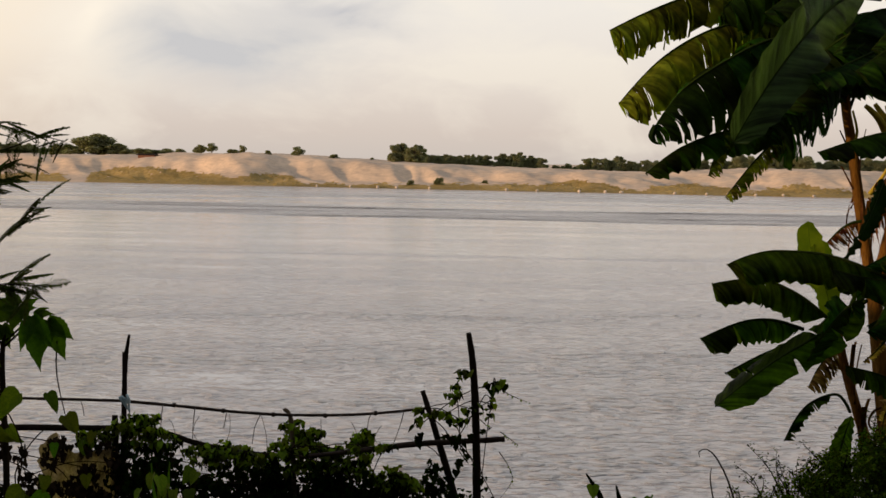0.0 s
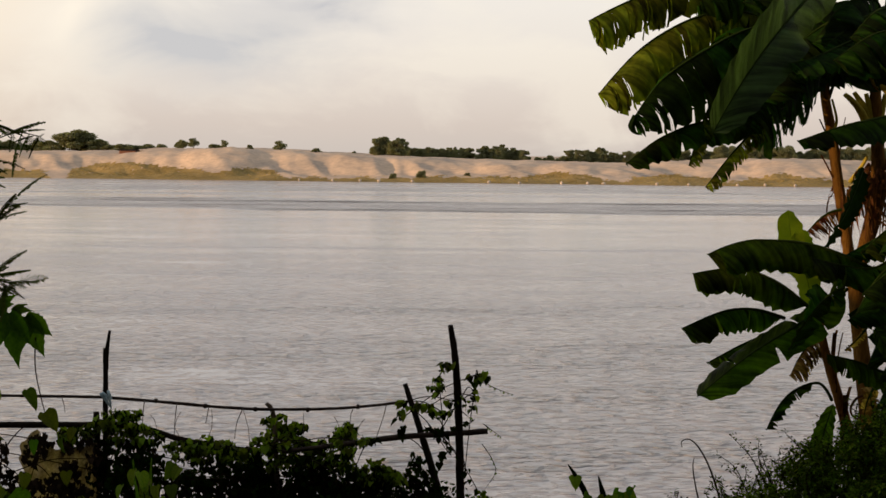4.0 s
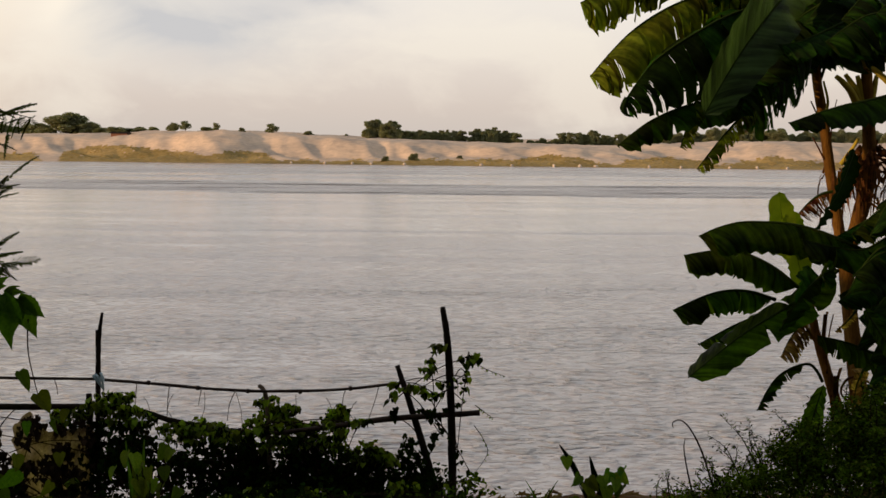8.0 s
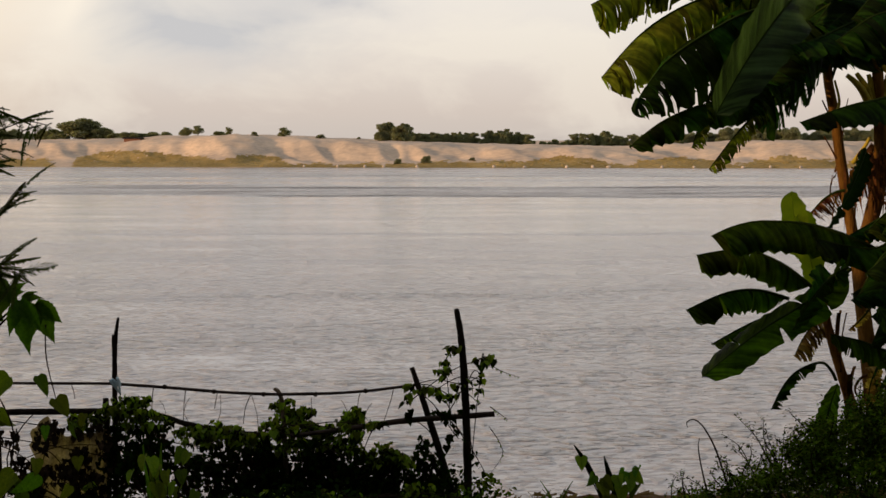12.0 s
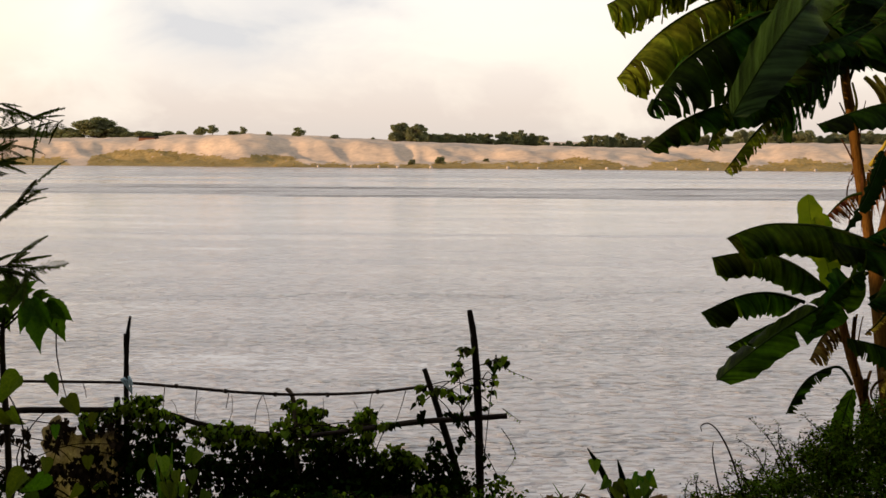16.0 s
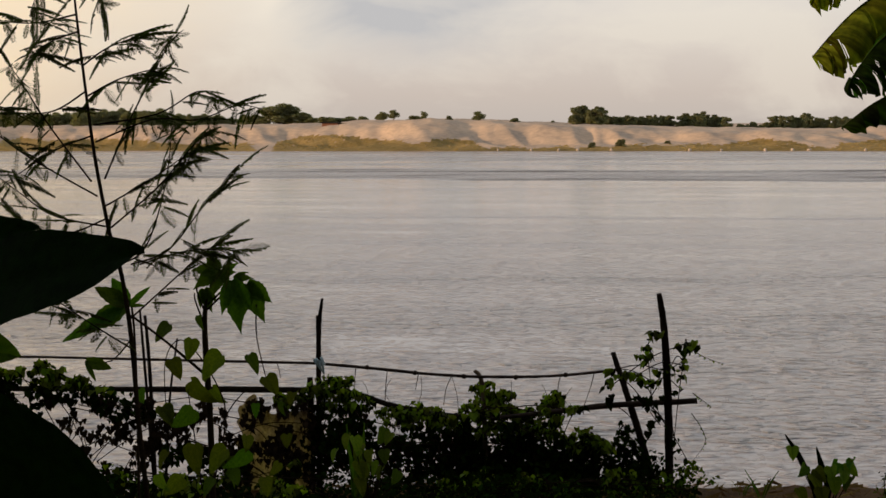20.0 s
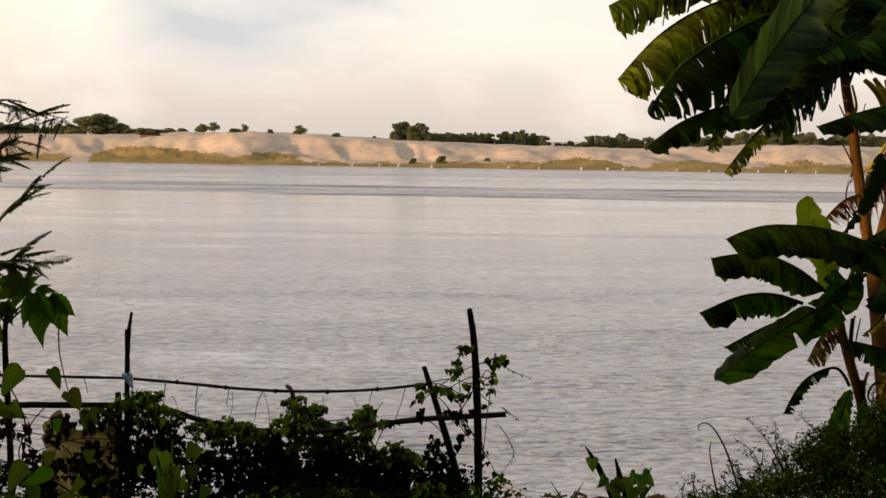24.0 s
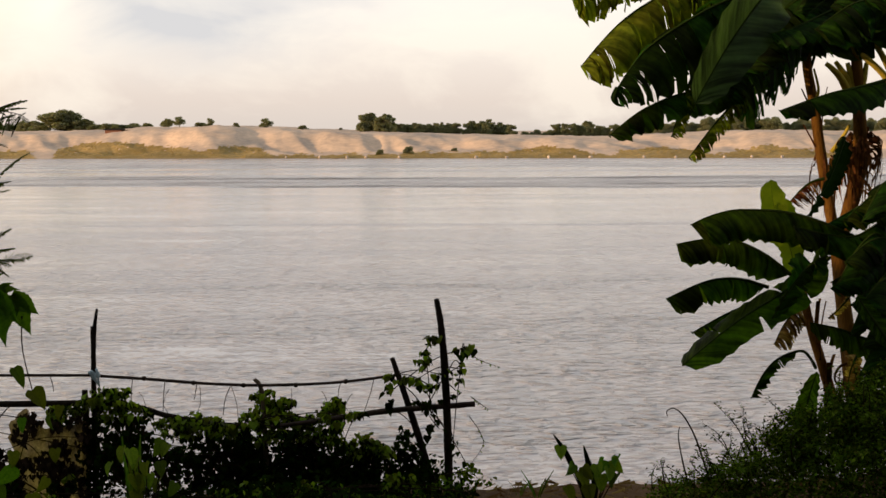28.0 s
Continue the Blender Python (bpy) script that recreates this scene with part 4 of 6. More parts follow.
# near-black colour stands in for the shade on this hanging leaf
banana_leaf(second, [(2.706, 9.400, 5.943), (2.643, 9.350, 5.797), (2.559, 9.300, 5.628), (2.446, 9.300, 5.434)], 0.13, BROAD, 33, 0.2, tears=1, gap=0.05, stalk=0.0, blunt=0.55, side=(1.0, 1.1, 0.35), label="leaf hanging straight down, its shade put in a near-black colour")
banana_leaf(second, [(2.634, 9.600, 5.668), (2.566, 9.600, 5.653), (2.492, 9.600, 5.607), (2.407, 9.600, 5.517)], 0.13, BANANA_DRY, 34, 1.4, tears=24, gap=0.95, label="dry shredded brown leaf")
banana_leaf(second, [(2.845, 9.400, 4.569), (2.772, 9.300, 4.509), (2.737, 9.300, 4.417), (2.726, 9.300, 4.286)], 0.07, BANANA_TAN, 36, 0.5, tears=5, gap=0.3, side=(1, 0.3, 0), label="loose brown sheath peeling off the stem")
part("leaf_stalk", rod([(2.736, 9.300, 4.487), (2.663, 9.250, 4.473), (2.613, 9.200, 4.422), (2.625, 9.200, 4.371), (2.674, 9.200, 4.341)], [0.009, 0.009, 0.007, 0.004], sides=7), BANANA_DRY, second, "curled dead brown stalk")
banana_leaf(second, [(2.713, 9.200, 4.957), (2.667, 9.200, 4.892), (2.614, 9.200, 4.833), (2.564, 9.200, 4.789)], 0.035, BANANA_TAN, 37, 0.4, tears=3, side=(1, 0.3, 0.3), label="pinkish dead leaf scrap")
banana_leaf(second, [(2.840, 9.100, 4.359), (2.836, 9.100, 4.268), (2.828, 9.100, 4.159), (2.833, 9.100, 4.085)], 0.03, BANANA_DRY, 38, 0.4, tears=3, side=(1, 0.3, 0))
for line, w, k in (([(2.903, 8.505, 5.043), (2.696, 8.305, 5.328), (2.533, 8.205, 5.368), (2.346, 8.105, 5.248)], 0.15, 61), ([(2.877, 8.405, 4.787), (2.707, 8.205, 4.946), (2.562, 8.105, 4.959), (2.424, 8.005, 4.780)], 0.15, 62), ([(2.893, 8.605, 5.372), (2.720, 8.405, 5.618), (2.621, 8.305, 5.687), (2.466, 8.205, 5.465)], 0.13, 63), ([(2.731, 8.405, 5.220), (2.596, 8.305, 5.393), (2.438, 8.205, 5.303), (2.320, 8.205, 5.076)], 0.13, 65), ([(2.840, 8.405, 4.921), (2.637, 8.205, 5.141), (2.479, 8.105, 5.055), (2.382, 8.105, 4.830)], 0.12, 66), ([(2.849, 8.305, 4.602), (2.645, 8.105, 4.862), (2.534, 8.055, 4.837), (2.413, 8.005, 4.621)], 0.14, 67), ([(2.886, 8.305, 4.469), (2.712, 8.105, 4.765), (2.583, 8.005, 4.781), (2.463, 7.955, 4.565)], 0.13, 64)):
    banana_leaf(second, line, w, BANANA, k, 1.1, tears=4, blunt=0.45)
dry_skirt(second, (2.702, 9.855, 5.744), 8, 0.45, 35, 0.07)

third = thing("banana_plant", (2.992, 8.905, 4.198), "banana plant with broad smooth dark leaves", "banana plant", "bananas on the bank")
pseudostem(third, [(3.089, 8.905, 3.892), (3.015, 8.905, 4.857), (2.967, 8.905, 5.665), (2.909, 8.905, 6.289)], [0.085, 0.08, 0.065, 0.045], 5, "green-brown stem", GREEN_STEM)
banana_leaf(third, [(2.762, 8.700, 6.289), (2.573, 8.600, 6.245), (2.335, 8.500, 6.195), (2.036, 8.400, 6.101)], 0.145, BANANA, 41, 1.15, roll=-0.2, tears=2, gap=0.1, blunt=0.6, stalk=0.05, label="smooth whole dark green leaf")
for line in ([(2.884, 8.900, 6.186), (2.774, 8.850, 6.328), (2.617, 8.800, 6.445), (2.460, 8.800, 6.522)], [(2.884, 8.900, 6.186), (2.830, 8.900, 6.351), (2.753, 8.900, 6.488), (2.671, 8.900, 6.577)]):
    part("leaf_stalk", rod(line, [0.030, 0.021, 0.018, 0.013], sides=8), STALK, third, "yellow-green leaf stalk")
banana_leaf(third, [(2.821, 8.600, 5.710), (2.673, 8.500, 5.643), (2.574, 8.500, 5.573), (2.418, 8.400, 5.459)], 0.18, FRESH_LIT, 77, 1.2, tears=10, gap=0.5, label="mid-green torn leaf")
banana_leaf(third, [(2.909, 8.500, 5.906), (2.753, 8.400, 5.809), (2.683, 8.400, 5.677)], 0.13, FRESH_LIT, 78, 1.2, tears=5)
banana_leaf(third, [(2.760, 8.400, 5.321), (2.571, 8.300, 5.269), (2.407, 8.200, 5.181), (2.295, 8.200, 5.090)], 0.13, BANANA, 79, 1.1, tears=5, blunt=0.4)
banana_leaf(third, [(2.745, 8.300, 5.279), (2.586, 8.200, 5.142), (2.494, 8.150, 5.002), (2.404, 8.100, 4.895)], 0.13, BANANA, 80, 1.0, tears=4, blunt=0.4)
banana_leaf(third, [(2.585, 8.000, 4.781), (2.518, 8.000, 4.890), (2.439, 8.000, 4.998), (2.389, 8.000, 5.077)], 0.055, FRESH_LIT, 81, -0.1, tears=0, gap=0.02, blunt=0.7, side=(1, 0.2, 0), stalk=0.02, label="bright pointed green leaf")
banana_leaf(third, [(2.869, 8.905, 6.289), (2.787, 8.705, 6.686), (2.552, 8.605, 6.743), (2.261, 8.505, 6.569)], 0.25, BANANA, 42, 1.25, tears=8)
banana_leaf(third, [(2.869, 8.905, 6.289), (2.988, 8.905, 6.736), (3.336, 8.905, 6.738), (3.698, 8.905, 6.361)], 0.27, BANANA, 43, 1.25, tears=8)
banana_leaf(third, [(2.904, 8.805, 5.496), (2.717, 8.605, 5.608), (2.520, 8.505, 5.529), (2.327, 8.405, 5.445)], 0.13, BANANA, 44, 1.15, tears=5, blunt=0.5)
banana_leaf(third, [(2.927, 8.805, 5.323), (2.690, 8.505, 5.446), (2.462, 8.405, 5.369), (2.103, 8.305, 5.441)], 0.14, BANANA, 45, 1.05, tears=4)
banana_leaf(third, [(2.940, 8.805, 4.869), (2.764, 8.505, 5.211), (2.565, 8.405, 5.220), (2.324, 8.305, 5.114)], 0.19, BANANA, 46, 1.05, roll=0.3, tears=4, blunt=0.5)
banana_leaf(third, [(2.639, 8.200, 4.771), (2.498, 8.200, 4.803), (2.343, 8.200, 4.862), (2.180, 8.200, 4.898)], 0.105, FRESH_LIT, 47, 0.85, roll=0.2, tears=2, gap=0.05, blunt=0.45, stalk=0.03, label="green leaf with lighter bands")
banana_leaf(third, [(2.881, 8.605, 4.621), (2.674, 8.305, 4.933), (2.541, 8.205, 5.076), (2.384, 8.105, 5.007)], 0.15, BANANA, 48, 1.15, tears=3)
banana_leaf(third, [(2.913, 8.605, 4.689), (2.766, 8.405, 5.187), (2.742, 8.305, 5.459), (2.848, 8.205, 5.691)], 0.20, BANANA, 49, 0.40, roll=0.8, tears=3)
banana_leaf(third, [(2.911, 8.605, 4.758), (2.797, 8.705, 5.089), (2.753, 8.805, 5.288), (2.642, 8.905, 5.349)], 0.20, BANANA, 50, 1.25, tears=4)

for line, w, k in (([(2.953, 9.305, 5.650), (2.926, 9.305, 5.321), (2.899, 9.305, 4.953), (2.864, 9.305, 4.471)], 0.14, 68), ([(3.074, 9.405, 5.757), (3.050, 9.405, 5.314), (3.046, 9.405, 4.793), (3.042, 9.405, 4.267)], 0.2, 69), ([(3.082, 9.205, 5.762), (3.096, 9.205, 5.256), (3.091, 9.205, 4.818), (3.087, 9.205, 4.304)], 0.2, 70), ([(2.952, 9.405, 4.792), (2.920, 9.405, 4.605), (2.895, 9.405, 4.417), (2.875, 9.405, 4.191)], 0.12, 71)):
    banana_leaf(third, line, w, BANANA, k, 1.2, tears=14, gap=0.3, side=(1, 0.3, 0), label="old dark leaf hanging down the stem")

young = thing("young_banana_plant", (2.480, 8.705, 4.238), "young banana plant leaning out with a fan of leaves", "banana plant", "bananas on the bank")
pseudostem(young, [(2.485, 8.700, 4.167), (2.438, 8.700, 4.429), (2.372, 8.700, 4.637), (2.317, 8.700, 4.811), (2.280, 8.700, 4.966), (2.247, 8.700, 5.121)], [0.042, 0.034, 0.030, 0.027, 0.025, 0.022], 6, "thin reddish brown stem", RED_STEM)
banana_leaf(young, [(2.611, 8.500, 5.318), (2.347, 8.400, 5.436), (2.124, 8.350, 5.509), (1.909, 8.300, 5.535), (1.687, 8.250, 5.529), (1.494, 8.200, 5.458)], 0.19, FRESH_LIT, 51, 1.25, tears=1, gap=0.05, blunt=0.14, stalk=0.0, label="broad dark green leaf arching out over the water")
banana_leaf(young, [(2.200, 8.650, 5.109), (2.033, 8.600, 5.241), (1.834, 8.550, 5.336), (1.649, 8.550, 5.350), (1.466, 8.500, 5.325)], 0.145, FRESH_LIT, 52, 1.25, tears=3, gap=0.1, blunt=0.14, stalk=0.05)
banana_leaf(young, [(2.047, 8.650, 5.052), (1.855, 8.600, 5.109), (1.652, 8.550, 5.098), (1.409, 8.500, 5.003)], 0.14, FRESH_LIT, 53, 1.25, tears=4, gap=0.1, blunt=0.16, stalk=0.05)
banana_leaf(young, [(2.299, 8.300, 5.273), (2.189, 8.250, 5.219), (2.071, 8.200, 5.101), (1.967, 8.200, 4.919)], 0.095, BANANA, 88, 0.35, tears=2, gap=0.1, blunt=0.5, stalk=0.02, side=(0.8, 0.35, 0.5), label="dark folded leaf")
banana_leaf(young, [(2.376, 8.505, 5.244), (2.136, 8.405, 5.087), (1.787, 8.305, 4.893), (1.455, 8.205, 4.651)], 0.14, FRESH_LIT, 54, 0.45, roll=0.75, tears=2, gap=0.06, blunt=0.3, stalk=0.06)
banana_leaf(young, [(2.307, 8.805, 5.043), (2.100, 8.805, 4.973), (1.858, 8.805, 4.886), (1.616, 8.805, 4.756)], 0.10, FRESH_LIT, 55, 1.15, tears=5)
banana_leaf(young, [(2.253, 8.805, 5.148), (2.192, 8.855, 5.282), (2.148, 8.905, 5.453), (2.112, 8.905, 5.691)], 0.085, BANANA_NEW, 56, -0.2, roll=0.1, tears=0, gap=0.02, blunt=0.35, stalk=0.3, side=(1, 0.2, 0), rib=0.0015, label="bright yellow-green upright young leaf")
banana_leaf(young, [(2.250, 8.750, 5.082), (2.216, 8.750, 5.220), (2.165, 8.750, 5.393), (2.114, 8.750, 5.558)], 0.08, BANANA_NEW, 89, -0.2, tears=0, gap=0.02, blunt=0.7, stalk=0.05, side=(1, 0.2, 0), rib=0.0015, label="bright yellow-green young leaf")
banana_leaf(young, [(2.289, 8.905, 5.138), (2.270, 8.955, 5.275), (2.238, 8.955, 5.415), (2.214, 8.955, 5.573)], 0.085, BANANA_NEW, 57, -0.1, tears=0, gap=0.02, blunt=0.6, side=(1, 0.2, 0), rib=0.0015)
banana_leaf(young, [(2.328, 8.605, 4.569), (2.224, 8.505, 4.687), (2.070, 8.505, 4.636), (1.978, 8.505, 4.528), (1.920, 8.505, 4.405)], 0.055, FRESH_LIT, 58, 1.25, tears=5, gap=0.3, stalk=0.3, rib=0.008, label="small drooping torn leaf")
banana_leaf(young, [(2.302, 8.750, 4.952), (2.240, 8.750, 4.904), (2.166, 8.750, 4.806), (2.113, 8.750, 4.695)], 0.12, BANANA_TAN, 59, 1.2, tears=22, gap=0.5, rib=0.005, plumb=0.4, label="dry tan shredded leaf")
banana_leaf(young, [(2.314, 8.750, 4.876), (2.269, 8.750, 4.855), (2.222, 8.750, 4.806), (2.202, 8.750, 4.744)], 0.05, BANANA_TAN, 39, 1.2, tears=14, gap=0.9, rib=0.005)
banana_leaf(young, [(2.261, 8.500, 4.133), (2.238, 8.500, 4.253), (2.261, 8.500, 4.407), (2.310, 8.500, 4.564)], 0.085, FRESH_LIT, 60, -0.1, tears=0, gap=0.02, blunt=0.75, stalk=0.0, side=(1, 0.2, 0), label="dusty green sucker leaf standing at the foot")


# ---- fence ----
fence = thing("fence", (-1.116, 9.900, 3.517), "rough fence of crooked sticks, bamboo rail and wire overgrown by vines", "fence")
frng = np.random.default_rng(70)


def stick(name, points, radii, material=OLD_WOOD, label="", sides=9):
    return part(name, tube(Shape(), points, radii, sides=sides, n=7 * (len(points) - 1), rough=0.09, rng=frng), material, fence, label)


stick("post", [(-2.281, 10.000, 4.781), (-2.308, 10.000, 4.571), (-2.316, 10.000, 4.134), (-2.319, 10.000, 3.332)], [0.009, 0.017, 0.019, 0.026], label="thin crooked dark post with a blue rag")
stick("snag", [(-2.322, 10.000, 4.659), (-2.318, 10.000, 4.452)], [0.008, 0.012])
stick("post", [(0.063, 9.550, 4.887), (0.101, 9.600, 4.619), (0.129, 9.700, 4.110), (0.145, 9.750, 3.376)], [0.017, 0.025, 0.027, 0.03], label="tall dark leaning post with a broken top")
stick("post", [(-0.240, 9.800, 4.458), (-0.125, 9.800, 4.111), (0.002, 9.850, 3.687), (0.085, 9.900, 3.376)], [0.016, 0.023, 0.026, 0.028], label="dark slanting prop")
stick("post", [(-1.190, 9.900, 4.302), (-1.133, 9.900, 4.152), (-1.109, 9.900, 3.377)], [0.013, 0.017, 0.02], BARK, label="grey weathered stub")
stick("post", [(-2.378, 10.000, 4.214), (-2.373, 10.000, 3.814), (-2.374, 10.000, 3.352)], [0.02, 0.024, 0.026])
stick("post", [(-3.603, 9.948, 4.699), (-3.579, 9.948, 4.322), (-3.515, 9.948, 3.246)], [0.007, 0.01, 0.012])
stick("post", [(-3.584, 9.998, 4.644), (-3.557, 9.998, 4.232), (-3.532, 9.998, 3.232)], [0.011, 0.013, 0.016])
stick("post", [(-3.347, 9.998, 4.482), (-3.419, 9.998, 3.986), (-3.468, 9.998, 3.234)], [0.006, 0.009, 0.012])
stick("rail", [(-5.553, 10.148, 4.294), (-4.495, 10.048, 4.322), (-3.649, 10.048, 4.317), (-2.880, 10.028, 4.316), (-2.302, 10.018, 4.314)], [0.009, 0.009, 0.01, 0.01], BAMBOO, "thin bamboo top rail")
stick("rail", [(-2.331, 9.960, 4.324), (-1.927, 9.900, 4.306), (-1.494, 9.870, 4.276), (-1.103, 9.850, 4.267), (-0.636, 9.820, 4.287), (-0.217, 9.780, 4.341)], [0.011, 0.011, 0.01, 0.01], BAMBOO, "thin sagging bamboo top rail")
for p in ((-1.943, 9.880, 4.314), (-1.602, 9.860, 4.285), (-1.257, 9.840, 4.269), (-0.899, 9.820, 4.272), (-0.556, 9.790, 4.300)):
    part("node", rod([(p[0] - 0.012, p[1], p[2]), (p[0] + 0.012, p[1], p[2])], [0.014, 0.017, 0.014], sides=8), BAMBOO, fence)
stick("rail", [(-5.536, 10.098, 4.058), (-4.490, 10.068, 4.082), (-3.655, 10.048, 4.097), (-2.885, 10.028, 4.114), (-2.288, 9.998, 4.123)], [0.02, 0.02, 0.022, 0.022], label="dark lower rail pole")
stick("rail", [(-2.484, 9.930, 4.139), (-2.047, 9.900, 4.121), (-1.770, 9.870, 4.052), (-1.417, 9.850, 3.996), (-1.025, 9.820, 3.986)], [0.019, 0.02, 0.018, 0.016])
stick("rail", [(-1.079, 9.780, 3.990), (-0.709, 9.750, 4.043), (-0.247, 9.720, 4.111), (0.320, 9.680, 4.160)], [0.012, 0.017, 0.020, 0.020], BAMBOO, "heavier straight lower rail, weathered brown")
rag = Shape()
for k in range(5):
    a = k * 1.3
    p = np.array((-2.288, 9.930, 4.353))
    q = [p + (0.03 * math.cos(a), -0.02, 0.012 * k - 0.03), p + (0.03 * math.cos(a + 0.5), -0.04, 0.0), p + (0.008 + 0.007 * k, -0.035, -0.05 - 0.012 * k)]
    tube(rag, q, [0.011, 0.010, 0.005], sides=6)
part("rag", rag, BLUE, fence, "faded blue rag knotted round the post")
for a, b, c in (((-2.021, 9.880, 4.314), (-2.034, 9.900, 4.231), (-2.035, 9.880, 4.137)), ((-1.796, 9.860, 4.301), (-1.812, 9.880, 4.188), (-1.814, 9.860, 4.073)), ((-1.578, 9.860, 4.281), (-1.587, 9.860, 4.230), (-1.599, 9.860, 4.167)), ((-1.344, 9.850, 4.271), (-1.384, 9.850, 4.177), (-1.401, 9.850, 4.063)),
                ((-0.364, 9.800, 4.318), (-0.387, 9.800, 4.224), (-0.433, 9.780, 4.088)), ((-0.589, 9.820, 4.291), (-0.605, 9.820, 4.244), (-0.613, 9.820, 4.174)), ((-2.611, 9.980, 4.313), (-2.596, 9.980, 4.265), (-2.589, 9.980, 4.210))):
    part("wire", rod([a, b, c], [0.0035, 0.003, 0.0025], sides=5), WIRE, fence)
# the netting's slanting strands
for k in range(9):
    x = -2.2 + 0.21 * k
    part("wire", rod([(x, 9.93, 4.27 - 0.02 * abs(k - 4)), (x + 0.05 * math.sin(k * 2.1), 9.93, 4.12), (x + 0.07 * math.sin(k * 3.7), 9.92, 3.95)], [0.002, 0.002], sides=4, n=4), WIRE, fence)

# sacking hung on the fence
sack = Shape()
sx, sz = 30, 26
p0, p1 = np.array((-2.875, 9.920, 4.063)), np.array((-2.347, 9.900, 3.963))
v = []
for j in range(sz + 1):
    for i in range(sx + 1):
        f, g = i / sx, j / sz
        p = p0 + (p1 - p0) * f
        drop = 0.70 * g + 0.07 * math.sin(3 * f + 1) * (1 - g) - 0.13 * math.exp(-((f - 0.2) / 0.13) ** 2) * (1 - g) ** 2
        rag_x = 0.05 * (noise.noise((g * 6, 2, f * 3)) + 0.6 * noise.noise((g * 15, 5, 1)))
        fold = 0.10 * abs(noise.noise((f * 5 + g, g * 2.5, 4))) + 0.05 * noise.noise((f * 11, g * 7, 9)) + 0.02 * noise.noise((f * 23, g * 19, 5))
        v.append((p[0] + rag_x * (1.2 if i in (0, sx) else 0.4), p[1] - fold + 0.05 * g, p[2] - drop + 0.03 * noise.noise((f * 9, g, 2)) * (1 - g)))
sack.add(v, [(j * (sx + 1) + i, j * (sx + 1) + i + 1, (j + 1) * (sx + 1) + i + 1, (j + 1) * (sx + 1) + i) for j in range(sz) for i in range(sx)])
solid("sacking", sack, CLOTH, "stained beige sacking draped against the fence", "sacking")


# ---- vines ----
def vine(name, base, blobs, per, size, seed, label, material=VINE, stems=8, lean=(0.2, 1.4), form=HEART_V, light=0.0):
    r = np.random.default_rng(seed)
    root = thing(name, base, label, "vine")
    ragged = list(blobs)
    for c, rad in blobs:
        for k in range(4):
            d = r.normal(size=3)
            d /= np.linalg.norm(d)
            ragged.append((np.array(c) + d * rad * r.uniform(0.7, 1.15), np.array(rad) * r.uniform(0.25, 0.5)))
    at = in_blobs(r, [(c, np.array(rad) * (0.86 if k < len(blobs) else 1)) for k, (c, rad) in enumerate(ragged)], per)
    part("foliage", leaves(Shape(), r, at, r.uniform(0.6, 1.25, len(at)) * size, lean, form), material, root, kind="stuff")
    # topmost leaves doubled in the paler colour, standing in for light from above
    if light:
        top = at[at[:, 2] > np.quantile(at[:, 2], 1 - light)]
        part("young_foliage", leaves(Shape(), r, top + (0, -0.03, 0.01), r.uniform(0.55, 1.35, len(top)) * size, lean, form), VINE_LIGHT, root, "lighter green upper leaves, light from above put in their colour", kind="stuff")
    for k in range(stems):
        a, b = at[int(r.integers(len(at)))], at[int(r.integers(len(at)))]
        part("stem", rod([tuple(a), tuple((a + b) / 2 + (0, 0, 0.05)), tuple(b)], [0.004, 0.003], sides=5), TWIG, root)
    return root


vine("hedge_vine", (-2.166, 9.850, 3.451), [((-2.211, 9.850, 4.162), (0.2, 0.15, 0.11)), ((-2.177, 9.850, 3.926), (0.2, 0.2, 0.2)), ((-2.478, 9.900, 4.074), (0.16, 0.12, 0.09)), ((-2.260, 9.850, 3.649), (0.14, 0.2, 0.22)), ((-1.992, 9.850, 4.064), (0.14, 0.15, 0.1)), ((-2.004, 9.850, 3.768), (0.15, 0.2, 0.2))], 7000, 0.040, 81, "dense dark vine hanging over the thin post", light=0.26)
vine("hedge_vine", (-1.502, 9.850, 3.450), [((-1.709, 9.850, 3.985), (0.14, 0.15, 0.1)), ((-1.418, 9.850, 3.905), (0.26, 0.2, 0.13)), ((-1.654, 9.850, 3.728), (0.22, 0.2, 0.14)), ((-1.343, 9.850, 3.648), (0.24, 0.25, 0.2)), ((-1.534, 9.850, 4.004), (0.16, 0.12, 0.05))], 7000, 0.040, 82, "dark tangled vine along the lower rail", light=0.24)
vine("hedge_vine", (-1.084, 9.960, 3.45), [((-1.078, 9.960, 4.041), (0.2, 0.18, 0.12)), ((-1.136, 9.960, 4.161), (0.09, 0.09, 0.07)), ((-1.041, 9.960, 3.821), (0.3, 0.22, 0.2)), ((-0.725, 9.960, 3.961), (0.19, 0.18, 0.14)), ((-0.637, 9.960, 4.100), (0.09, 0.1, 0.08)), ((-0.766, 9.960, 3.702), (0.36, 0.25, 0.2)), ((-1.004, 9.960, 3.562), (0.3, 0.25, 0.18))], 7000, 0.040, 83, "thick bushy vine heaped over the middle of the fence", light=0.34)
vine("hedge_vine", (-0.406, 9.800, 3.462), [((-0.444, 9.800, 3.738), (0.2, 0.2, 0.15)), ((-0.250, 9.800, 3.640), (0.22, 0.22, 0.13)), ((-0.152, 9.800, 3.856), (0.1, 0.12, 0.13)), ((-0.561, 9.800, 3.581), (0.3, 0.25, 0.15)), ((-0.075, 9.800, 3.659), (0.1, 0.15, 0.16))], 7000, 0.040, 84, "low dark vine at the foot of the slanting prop")
